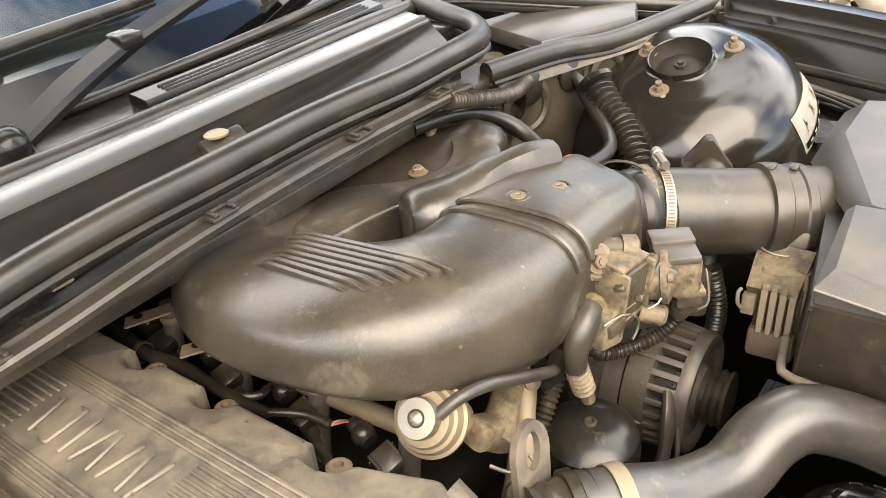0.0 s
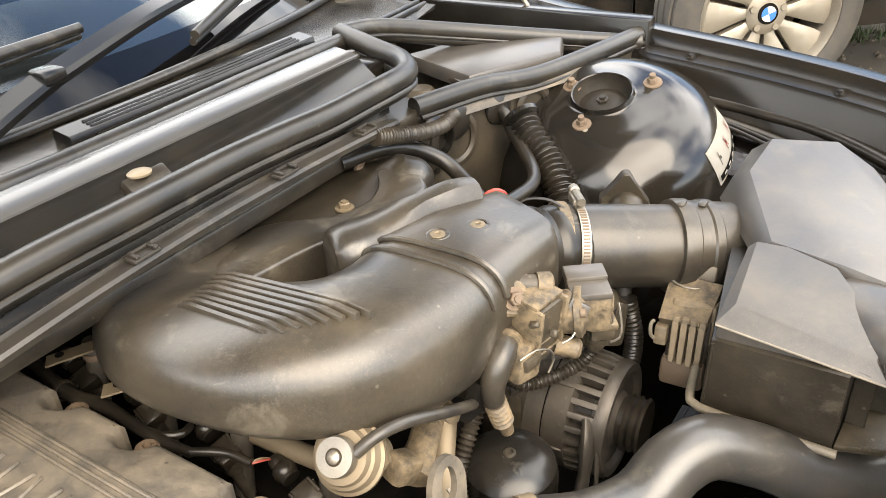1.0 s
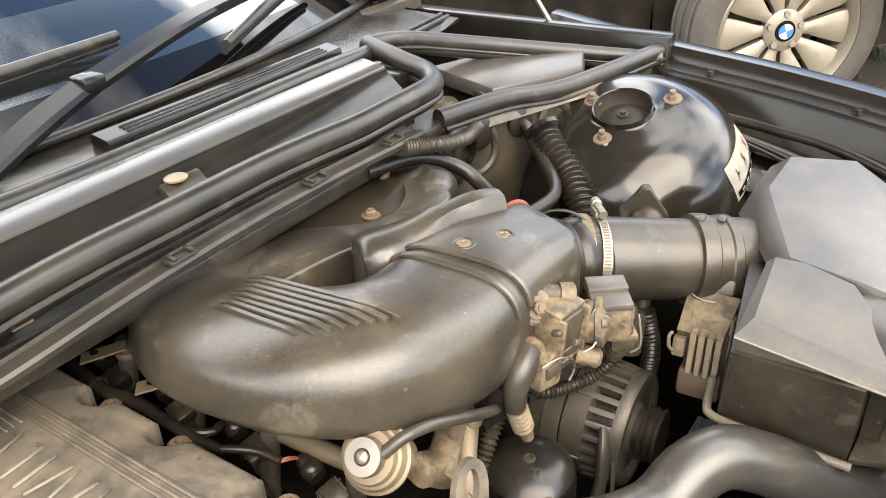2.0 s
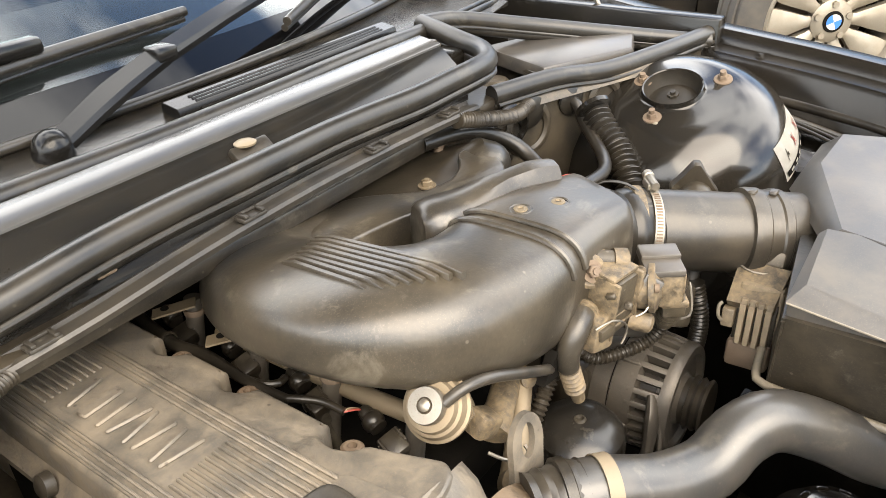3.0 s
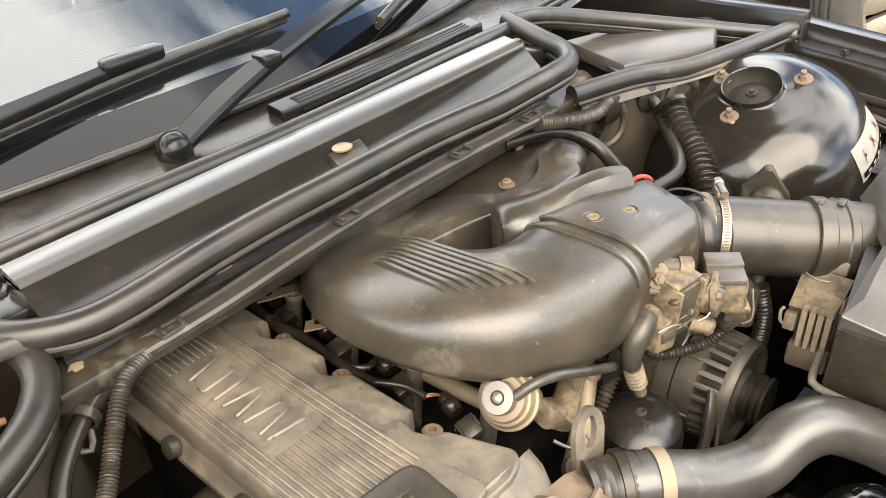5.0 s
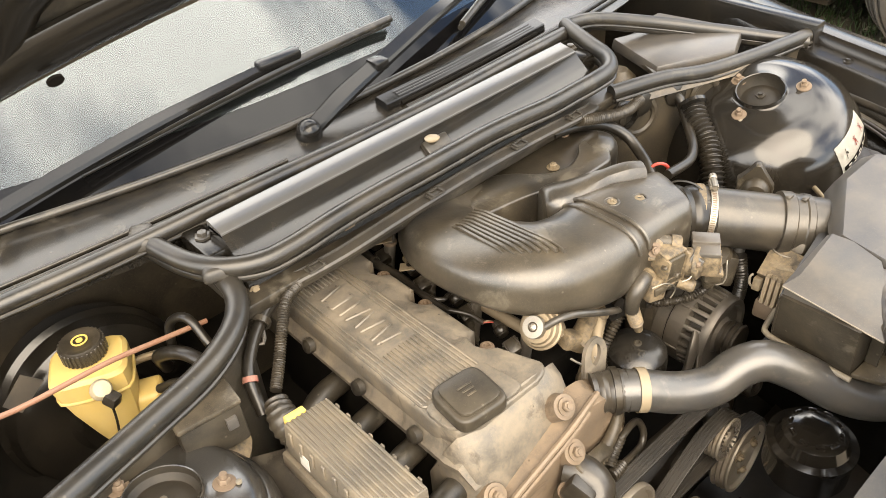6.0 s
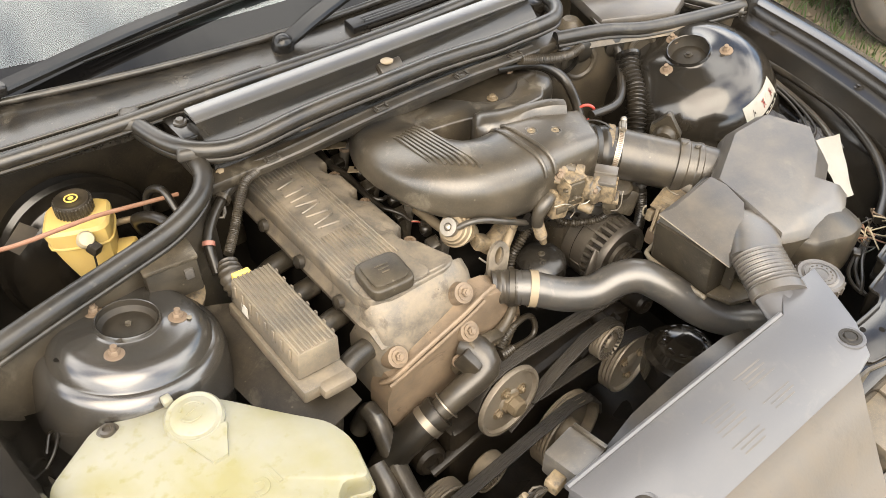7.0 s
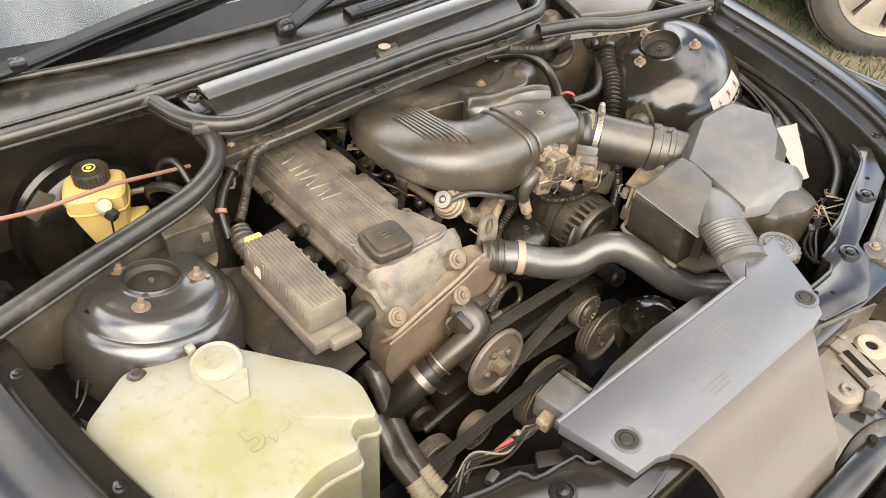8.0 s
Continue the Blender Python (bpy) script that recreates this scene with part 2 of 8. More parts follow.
# ---- building tools ----
def part(name, bm, material, parent=None, label=""):
    """Links a bmesh, made in world places, as one mesh object under a thing or a part."""
    for f in bm.faces:
        f.smooth = True
    bmesh.ops.recalc_face_normals(bm, faces=bm.faces)
    for e in bm.edges:
        if len(e.link_faces) == 2 and e.calc_face_angle(0) > 0.62:
            e.smooth = False
    root = parent
    while root is not None and root.parent is not None:
        root = root.parent
    if root is not None:
        bmesh.ops.translate(bm, verts=bm.verts, vec=-root.location)
    me = bpy.data.meshes.new(name)
    bm.to_mesh(me)
    bm.free()
    me.materials.append(material)
    ob = new(name, me)
    ob.parent = parent
    if label:
        ob["label"] = label
    return ob


def thing(name, label, category, at, group="", kind=""):
    """An empty at a thing's base, for its parts."""
    ob = new(name)
    ob.location = at
    ob.empty_display_size = 0.02
    return tagged(ob, label, category, group, kind)


def solo(name, bm, material, label, category, group="", kind=""):
    """A thing of one mesh, with its origin at its base."""
    lo = [min(v.co[i] for v in bm.verts) for i in range(3)]
    hi = [max(v.co[i] for v in bm.verts) for i in range(3)]
    base = Vector(((lo[0] + hi[0]) / 2, (lo[1] + hi[1]) / 2, lo[2]))
    bmesh.ops.translate(bm, verts=bm.verts, vec=-base)
    ob = part(name, bm, material)
    ob.location = base
    return tagged(ob, label, category, group, kind)


def spline(pts, step=0.006):
    """Points along a smooth curve through pts."""
    p = [Vector(q) for q in pts]
    if len(p) == 2:
        n = max(2, int((p[1] - p[0]).length / step))
        return [p[0].lerp(p[1], i / n) for i in range(n + 1)]
    out = []
    for i in range(len(p) - 1):
        a, b = p[i], p[i + 1]
        ta = (b - p[i - 1]) / 2 if i else b - a
        tb = (p[i + 2] - a) / 2 if i + 2 < len(p) else b - a
        n = max(2, int((b - a).length / step))
        for k in range(n):
            t = k / n
            h = t * t * (3 - 2 * t)
            out.append(a * (1 - h) + b * h + ta * (t ** 3 - 2 * t * t + t) + tb * (t ** 3 - t * t))
    out.append(p[-1])
    return out


def skin(bm, rings, cap=True, loop=False):
    """Faces between rings of points, all of one count."""
    vs = [[bm.verts.new(q) for q in r] for r in rings]
    n = len(vs[0])
    pairs = list(zip(vs, vs[1:])) + ([(vs[-1], vs[0])] if loop else [])
    for a, b in pairs:
        for i in range(n):
            j = (i + 1) % n
            bm.faces.new((a[i], a[j], b[j], b[i]))
    if cap and not loop:
        bm.faces.new(list(reversed(vs[0])))
        bm.faces.new(vs[-1])
    return vs


def tube(pts, r, seg=12, step=0.006, pitch=0.0, depth=0.0, squash=1.0, up=(0, 0, 1), bm=None):
    """A tube along a curve. r: a radius, or radii spread evenly over the curve. pitch, depth: corrugation."""
    bm = bm or bmesh.new()
    c = spline(pts, min(step, pitch / 4) if pitch else step)
    n = len(c)
    rs = r if isinstance(r, (list, tuple)) else (r, r)
    rings, side, run = [], None, 0.0
    for i, q in enumerate(c):
        d = (c[min(i + 1, n - 1)] - c[max(i - 1, 0)]).normalized()
        if side is None:
            side = d.cross(Vector(up))
            if side.length < 1e-3:
                side = d.cross(Vector((1, 0, 0)))
        side = (side - d * side.dot(d)).normalized()
        above = side.cross(d)
        if i:
            run += (q - c[i - 1]).length
        f = i / (n - 1) * (len(rs) - 1)
        k = min(int(f), len(rs) - 2)
        rad = rs[k] + (rs[k + 1] - rs[k]) * (f - k)
        if pitch:
            rad += depth * math.cos(run / pitch * 2 * math.pi)
        rings.append([q + side * (rad * math.cos(a)) + above * (rad * squash * math.sin(a)) for a in (2 * math.pi * s / seg for s in range(seg))])
    skin(bm, rings)
    return bm


def lathe(profile, m=None, seg=40, bm=None):
    """Turns a profile of (radius, height) round the z axis of the pose m."""
    bm = bm or bmesh.new()
    m = m or Matrix()
    rings = [[m @ Vector((max(r, 1e-4) * math.cos(2 * math.pi * s / seg), max(r, 1e-4) * math.sin(2 * math.pi * s / seg), z)) for s in range(seg)] for r, z in profile]
    skin(bm, rings, cap=profile[0][0] <= 1e-3 and profile[-1][0] <= 1e-3, loop=profile[0][0] > 1e-3 and profile[-1][0] > 1e-3)
    return bm


def aim(at, way, spin=0.0):
    """A pose at a place whose z axis points along way."""
    return Matrix.Translation(at) @ Vector(way).to_track_quat("Z", "Y").to_matrix().to_4x4() @ Matrix.Rotation(radians(spin), 4, "Z")


def leaned(at, way):
    """A pose at a place, tipped the short way so that its z axis points along way."""
    return Matrix.Translation(at) @ Vector((0, 0, 1)).rotation_difference(Vector(way)).to_matrix().to_4x4()


def mound(outline, z, base, drop=0.012, bm=None):
    """A cushion over an outline: z(x, y) gives its top, which rounds off at the rim and falls to base."""
    b = bmesh.new()
    cx = sum(p[0] for p in outline) / len(outline)
    cy = sum(p[1] for p in outline) / len(outline)
    rings = []
    for k, d in ((1.0, None), (1.0, 1.0), (0.985, 0.45), (0.955, 0.12), (0.91, 0.0), (0.75, 0), (0.55, 0), (0.35, 0), (0.18, 0), (0.01, 0)):
        rings.append([(cx + (x - cx) * k, cy + (y - cy) * k, base if d is None else z(cx + (x - cx) * k, cy + (y - cy) * k) - drop * d) for x, y in outline])
    skin(b, rings)
    return join(bm, b)


def box(size, m=None, bevel=0.002, seg=2, taper=(1, 1), bm=None):
    """A box with rounded edges, its base in the middle of the pose m; taper: the top's size against the base's."""
    b = bmesh.new()
    sx, sy, sz = size
    rings = [[(-sx / 2 * k, -sy / 2 * j, z), (sx / 2 * k, -sy / 2 * j, z), (sx / 2 * k, sy / 2 * j, z), (-sx / 2 * k, sy / 2 * j, z)] for k, j, z in ((1, 1, 0), (taper[0], taper[1], sz))]
    skin(b, rings)
    if bevel:
        bmesh.ops.bevel(b, geom=list(b.edges), offset=bevel, segments=seg, profile=0.5, affect="EDGES")
    return join(bm, b, m)


def slab(outline, z0, z1, bevel=0.003, seg=2, inset=0.0, m=None, bm=None):
    """An outline drawn up from z0 to z1 with rounded edges; inset: how far the top draws in."""
    b = bmesh.new()
    c = Vector((sum(p[0] for p in outline) / len(outline), sum(p[1] for p in outline) / len(outline)))

    def drawn(p):
        v = Vector((p[0], p[1])) - c
        return c + v * (1 - inset / max(v.length, 1e-4))

    skin(b, [[(p[0], p[1], z0) for p in outline], [(*drawn(p), z1 if not callable(z1) else z1(*p)) for p in outline]])
    bmesh.ops.recalc_face_normals(b, faces=b.faces)
    if bevel:
        bmesh.ops.bevel(b, geom=[e for e in b.edges if e.calc_face_angle(0) > 0.3], offset=bevel, segments=seg, profile=0.5, affect="EDGES")
    return join(bm, b, m)


def join(bm, b, m=None):
    """Adds b, laid by the pose m, to bm."""
    if m is not None:
        bmesh.ops.transform(b, matrix=m, verts=b.verts)
    if bm is None:
        return b
    me = bpy.data.meshes.new("join")
    b.to_mesh(me)
    b.free()
    bm.from_mesh(me)
    bpy.data.meshes.remove(me)
    return bm


def smooth_outline(pts, step=0.012):
    """A closed outline with its corners drawn round."""
    p = [Vector((x, y)) for x, y in pts]
    out, n = [], len(p)
    for i in range(n):
        a, b, c = p[i - 1], p[i], p[(i + 1) % n]
        r = min(0.35 * (b - a).length, 0.35 * (c - b).length, step)
        s, e = b + (a - b).normalized() * r, b + (c - b).normalized() * r
        for t in (0, 0.33, 0.67, 1):
            q = s * (1 - t) ** 2 + b * (2 * t * (1 - t)) + e * t * t
            out.append((q.x, q.y))
    return out


def plate(corners, thick, bm=None):
    """A thin sheet through a ring of corners in space, thickened along its normal."""
    b = bmesh.new()
    p = [Vector(c) for c in corners]
    nrm = Vector((0, 0, 0))
    for i in range(len(p)):
        nrm += (p[i] - p[0]).cross(p[(i + 1) % len(p)] - p[0])
    nrm.normalize()
    skin(b, [p, [q - nrm * thick for q in p]])
    return join(bm, b)


def bolt(name, at, way, r, parent, material=None, label=""):
    """A hexagon bolt with its washer."""
    m = aim(at, way, random.uniform(0, 60))
    bm = lathe([(0, 0), (r * 1.6, 0), (r * 1.6, r * 0.25), (0, r * 0.25)], m, 20)
    lathe([(0, r * 0.25), (r, r * 0.25), (r, r * 1.0), (r * 0.85, r * 1.15), (0, r * 1.15)], m, 6, bm)
    lathe([(0, r), (r * 0.5, r * 1.1), (r * 0.5, r * 1.4), (0, r * 1.4)], m, 12, bm)
    return part(name, bm, material or RUST, parent, label)


# ---- ground and the car parked beside ----
def ground_height(x, y):
    """Level under the car, a low bank beside it."""
    t = min(1.0, max(0.0, (x - 1.0) / 1.1))
    return 0.24 * t * t * (3 - 2 * t)


gx = [-300, -60, -15, -5, -2] + [0.8 + 0.1 * i for i in range(60)] + [8, 15, 60, 300]
gy = [-300, -60, -15] + [-5 + 0.25 * i for i in range(41)] + [15, 60, 300]
bm = bmesh.new()
gv = [[bm.verts.new((x, y, ground_height(x, y) + (noise.noise((x * 3, y * 3, 0)) * 0.012 if 0.8 < x < 7 else 0))) for y in gy] for x in gx]
for i in range(len(gx) - 1):
    for j in range(len(gy) - 1):
        bm.faces.new((gv[i][j], gv[i + 1][j], gv[i + 1][j + 1], gv[i][j + 1]))
ground = part("ground", bm, GRAVEL)
tagged(ground, "bare sandy gravel ground with tufts of grass", "ground", kind="structure")

rng = random.Random(4)
bm = bmesh.new()
for _ in range(2600):
    x, y = rng.uniform(1.5, 4.2), rng.uniform(-1.4, 1.2)
    r = rng.uniform(0.004, 0.016)
    q = Vector((x, y, ground_height(x, y) + r * 0.3))
    ring = [q + Vector((r * rng.uniform(0.7, 1.2) * math.cos(a), r * rng.uniform(0.7, 1.2) * math.sin(a), 0)) for a in (0, 1.3, 2.5, 3.8, 5.0)]
    base, tip = [bm.verts.new(p) for p in ring], bm.verts.new(q + Vector((0, 0, r * 0.8)))
    for k in range(5):
        bm.faces.new((base[k], base[(k + 1) % 5], tip))
tagged(part("gravel_stones", bm, GRAVEL), "loose tan gravel stones on the ground", "gravel", kind="stuff")

bm = bmesh.new()
for _ in range(26000):
    x, y = rng.uniform(1.35, 4.6), rng.uniform(-0.9, 2.6)
    edge = noise.noise((x * 1.7, y * 1.7, 3.0))
    if edge + (0.40 if x < 2.75 else -0.35) < 0:
        continue
    h, a = rng.uniform(0.02, 0.07), rng.uniform(0, 6.28)
    q = Vector((x, y, ground_height(x, y)))
    s = Vector((math.cos(a), math.sin(a), 0)) * rng.uniform(0.002, 0.004)
    lean = Vector((rng.uniform(-1, 1), rng.uniform(-1, 1), 0)) * h * 0.5
    bm.faces.new([bm.verts.new(p) for p in (q - s, q + s, q + s * 0.5 + lean * 0.5 + Vector((0, 0, h * 0.6)), q + lean + Vector((0, 0, h)))])
tagged(part("grass_tufts", bm, GRASS), "short green grass tufts between the gravel", "grass", kind="stuff")


def wheel(at, parent):
    """A road wheel facing -x: tyre, split-spoke rim, hub badge."""
    m = aim(at, (-0.76, -0.65, 0))
    R, r = 0.315, 0.230
    tyre = part("tyre", lathe([(r - 0.01, -0.10), (r + 0.03, -0.105), (R - 0.03, -0.10), (R - 0.004, -0.08), (R, -0.04), (R, 0.04), (R - 0.006, 0.075), (R - 0.035, 0.094), (r + 0.03, 0.10), (r, 0.092), (r - 0.012, 0.07)], m, 72), TYRE, parent, "worn black tyre")
    for zz in (-0.05, 0.0, 0.05):
        part("tread_rib", lathe([(R - 0.002, zz - 0.012), (R + 0.005, zz - 0.011), (R + 0.005, zz + 0.011), (R - 0.002, zz + 0.012)], m, 72), TYRE, tyre)
    rim = part("rim", lathe([(r - 0.03, -0.06), (r - 0.012, -0.06), (r - 0.014, 0.07), (r, 0.088), (r - 0.008, 0.094), (r - 0.022, 0.078), (r - 0.032, 0.0)], m, 72), WHEEL_SILVER, parent, "silver alloy rim")
    for i in range(10):
        a = radians(36 * i)
        b = bmesh.new()
        rings = []
        for d, w, z in ((0.045, 0.030, 0.055), (0.08, 0.036, 0.058), (0.12, 0.062, 0.062), (0.17, 0.092, 0.066), (0.214, 0.108, 0.068)):
            rings.append([(d, -w / 2, z - 0.006), (d, -w / 4, z), (d, w / 4, z), (d, w / 2, z - 0.006), (d, w / 2, z - 0.03), (d, -w / 2, z - 0.03)])
        skin(b, rings)
        part("spoke", join(None, b, m @ Matrix.Rotation(a, 4, "Z")), WHEEL_SILVER, rim)
    part("hub", lathe([(0, 0.03), (0.062, 0.03), (0.066, 0.058), (0.05, 0.066), (0.034, 0.068), (0, 0.068)], m, 40), WHEEL_SILVER, rim)
    for i in range(5):
        part("wheel_bolt", lathe([(0, 0.06), (0.011, 0.06), (0.011, 0.071), (0, 0.071)], m @ Matrix.Rotation(radians(72 * i + 18), 4, "Z") @ Matrix.Translation((0.052, 0, 0)), 6), WHEEL_SILVER, rim)
    badge = part("badge", lathe([(0, 0.068), (0.033, 0.068), (0.032, 0.072), (0, 0.073)], m, 36), DARK, rim, "round enamel badge in blue and white")
    for i in range(4):
        b = bmesh.new()
        f = [(0.0, 0.0)] + [(0.024 * math.cos(radians(90 * i + 15 * k)), 0.024 * math.sin(radians(90 * i + 15 * k))) for k in range(7)]
        skin(b, [[(x, y, 0.0735) for x, y in f], [(x, y, 0.0745) for x, y in f]])
        part("quarter", join(None, b, m @ Matrix.Rotation(radians(20), 4, "Z")), BLUE if i % 2 else WHITE_LABEL, badge)
    part("brake_disc", lathe([(0, -0.02), (0.15, -0.02), (0.15, -0.035), (0, -0.035)], m, 40), RUST, rim)


HUB = (2.30, 0.20, 0.565)
neighbour = thing("parked_car", "black car with silver alloy wheels parked on the gravel", "car", (2.9, 0.6, 0.24))
wheel(HUB, neighbour)
# flank with the wheel's arch cut out of it, and a sill
bm = bmesh.new()
arch = [(0.20 + 0.375 * math.cos(a), 0.565 + 0.375 * math.sin(a)) for a in (radians(-12 + 204 * i / 28) for i in range(29))]
low = 0.40
flank = [(-1.1, 0.62), (-0.60, 0.55), (-0.17, 0.50)] + [(0.40 - y, z) for y, z in arch if z > (0.50 if y > 0.2 else low)] + [(0.60, low - 0.01), (2.9, low), (2.95, 1.25), (1.6, 1.30), (-0.9, 1.15), (-1.15, 0.9)]
skin(bm, [[(x0 + 0.10 * max(0, z - 0.9) + 0.9 * min(0.40, max(0, 0.25 - y)), y, z) for y, z in flank] for x0 in (2.20, 2.32)])
bmesh.ops.triangulate(bm, faces=[f for f in bm.faces if len(f.verts) > 4])
part("flank", bm, PAINT, neighbour, "glossy black body side")
bm = bmesh.new()
skin(bm, [[(3.95 - 0.9 * min(0.40, max(0, 0.25 - y)), y, z) for y, z in flank], [(3.83 - 0.9 * min(0.40, max(0, 0.25 - y)), y, z) for y, z in flank]])
bmesh.ops.triangulate(bm, faces=[f for f in bm.faces if len(f.verts) > 4])
part("flank", bm, PAINT, neighbour)
# bonnet, cabin and tail drawn along the car
bm = bmesh.new()
skin(bm, [[(3.075 + w * f, y, z - 0.06 * f * f) for f in (-1, -0.75, -0.4, 0, 0.4, 0.75, 1)] + [(3.075 + w, y, z - 0.12), (3.075 - w, y, z - 0.12)]
          for y, w, z in ((-1.10, 0.50, 1.10), (-0.90, 0.53, 1.20), (-0.15, 0.60, 1.27), (0.25, 0.87, 1.30), (0.90, 0.87, 1.34), (1.60, 0.87, 1.36), (2.90, 0.86, 1.30))])
part("bonnet", bm, PAINT, neighbour)
bm = bmesh.new()
skin(bm, [[(3.075 + w * f, y, z - 0.05 * f * f) for f in (-1, -0.7, -0.3, 0.3, 0.7, 1)] + [(3.075 + w + 0.12, y, 1.28), (3.075 - w - 0.12, y, 1.28)]
          for y, w, z in ((0.85, 0.70, 1.31), (1.45, 0.58, 1.70), (1.90, 0.57, 1.74), (2.45, 0.57, 1.71), (2.88, 0.66, 1.31))])
part("cabin", bm, PAINT, neighbour)
part("underbody", box((1.5, 2.2, 0.50), pose(3.075, 1.75, 0.46), 0.05), DARK, neighbour)
part("wheel_well", box((0.9, 0.80, 0.60), pose(3.12, 0.22, 0.46), 0.05), DARK, neighbour)
part("sill", box((0.08, 2.1, 0.09), pose(2.25, 1.65, 0.36), 0.02), PLASTIC, neighbour)

# ---- the car's own body round the bay ----
body = thing("car_bodyshell", "black car bodyshell round an open dusty engine bay", "car body", (0, 0, 0.35))


for tx, ty in ((0.69, 0.03), (-0.69, 0.03), (0.69, 2.72), (-0.69, 2.72)):
    part("tyre", lathe([(0.20, -0.09), (0.27, -0.095), (0.295, -0.085), (0.31, -0.06), (0.31, 0.06), (0.295, 0.085), (0.27, 0.095), (0.20, 0.09)], aim((tx, ty, 0.308), (1, 0, 0)), 40), TYRE, body, "worn black tyre")


TOWER = [(0.0380, 0.0062), (0.0396, 0.0072), (0.0404, 0.0045), (0.0413, 0.0005), (0.045, -0.0022), (0.074, -0.004), (0.090, -0.009), (0.108, -0.018), (0.126, -0.031), (0.143, -0.050), (0.158, -0.078), (0.170, -0.115), (0.179, -0.165), (0.186, -0.25), (0.192, -0.42)]
TOWER_R = [(0.0372, 0.0050), (0.0388, 0.0060), (0.0396, 0.0040), (0.0405, 0.0), (0.044, -0.0025), (0.070, -0.0035), (0.080, -0.0055), (0.089, -0.0105), (0.0955, -0.0185), (0.0985, -0.0265), (0.1000, -0.0290), (0.1035, -0.0300), (0.1085, -0.0330), (0.1140, -0.0410), (0.1185, -0.056), (0.1220, -0.085), (0.1255, -0.14), (0.1300, -0.42)]
TOWER_POSE = {1: leaned((0.551, 0.003, 0.886), (-0.34, -0.02, 1)), -1: leaned((-0.550, 0.008, 0.881), (0.16, 0.06, 1))}


def strut_tower(side):
    m = TOWER_POSE[side]
    # the right tower takes the lighter copy, its reflections put into the colour
    tower = part("strut_tower", lathe(TOWER if side > 0 else TOWER_R, m, 64), PAINT_TOWER if side > 0 else PAINT_SATIN_LIFTED, body, "glossy black pressed steel suspension tower")
    part("tower_opening", lathe([(r * (0.89 if side > 0 else 0.87), z * (1.0 if side > 0 and z < 0 else 0.62)) for r, z in ((0.0428, 0.0094), (0.0422, -0.004), (0.036, -0.014), (0.030, -0.013), (0.022, -0.008), (0.010, -0.008), (0, -0.008))], m, 40), GRIME, tower, "dusty strut bearing inside the opening")
    part("strut_nut", lathe([(0, -0.010), (0.008, -0.010), (0.008, -0.005), (0.004, -0.005), (0.004, -0.001), (0, -0.001)], m, 6), CASE, tower)
    w = m.to_3x3() @ Vector((0, 0, 1))
    spots = ((0.040, -0.048), (-0.051, 0.004), (0.010, 0.045)) if side > 0 else ((-0.0255, 0.0415), (0.0520, -0.0195), (-0.032, -0.043))
    for k, (dx, dy) in enumerate(spots):
        base = m.translation + Vector((dx, dy, 0)) * 1.06
        base += Vector((0, 0, 1)) * (w.dot(m.translation - base) / w.z)
        q = base - w * 0.004
        stud = part("stud", lathe([(0, 0), (0.0125, 0), (0.0120, 0.002), (0.0072, 0.0025), (0.0072, 0.0035), (0.0043, 0.004), (0.0040, 0.014), (0, 0.014)], aim(q, w), 18), RUST, tower, "rusty threaded stud with flange nut")
        part("nut", lathe([(0, 0.002), (0.0070, 0.002), (0.0070, 0.0075), (0.006, 0.0088), (0, 0.0088)], aim(q, w, 15 + 20 * k), 6), RUST, stud)
    if side < 0:
        part("small_hole", lathe([(0, 0), (0.004, 0), (0.004, 0.001), (0, 0.001)], aim(m @ Vector((-0.090, -0.010, -0.012)), w), 12), DARK, tower)
    part("rivet", lathe([(0, 0), (0.0035, 0), (0.0035, 0.002), (0, 0.003)], aim(m @ Vector((-0.066, -0.004, -0.005)) if side > 0 else m.translation + Vector((0.066, -0.030, -0.012)), w), 12), EDGE, tower)
    return tower


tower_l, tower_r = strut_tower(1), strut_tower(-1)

# wings: outer skin, gutter lip and sloping inner wall, drawn along the car
WING = [(0.24, 0.800, 0.930), (0.05, 0.772, 0.912), (-0.15, 0.750, 0.898), (-0.32, 0.715, 0.884), (-0.45, 0.668, 0.866), (-0.56, 0.600, 0.845)]


def wing(side):
    c = spline([(x, y, z) for y, x, z in WING], 0.03)
    rings = []
    for q in c:
        x, y, z = q
        prof = [(x + 0.10, z - 0.30), (x + 0.10, z - 0.045), (x + 0.075, z - 0.010), (x + 0.030, z + 0.006), (x + 0.006, z + 0.004), (x, z - 0.004), (x - 0.003, z - 0.016), (x - 0.030, z - 0.020), (x - 0.034, z - 0.028), (x - 0.040, z - 0.085), (x - 0.062, z - 0.112), (x - 0.11, z - 0.15), (x - 0.13, z - 0.30), (x - 0.125, z - 0.30), (x - 0.05, z - 0.16), (x + 0.05, z - 0.30)]
        rings.append([(side * a, y, b) for a, b in prof])
    bm = bmesh.new()
    skin(bm, rings)
    w = part("wing", bm, PAINT_DUSTY, body, "black painted wing with a dusty inner wall")
    for i in range(4):
        q = c[int(len(c) * (0.18 + 0.2 * i))]
        part("wing_bolt", lathe([(0, 0), (0.009, 0), (0.009, 0.002), (0.0055, 0.0025), (0.005, 0.006), (0, 0.007)], aim((side * (q.x - 0.016), q.y, q.z - 0.019), (0, 0, 1)), 12), PAINT_DUSTY, w)
        part("hole", lathe([(0, 0), (0.0035, 0), (0.0035, 0.001), (0, 0.001)], aim((side * (q.x - 0.0365), q.y - 0.05, q.z - 0.05), (-side, 0, 0.12)), 12), DARK, w)
    return w


wing(1), wing(-1)
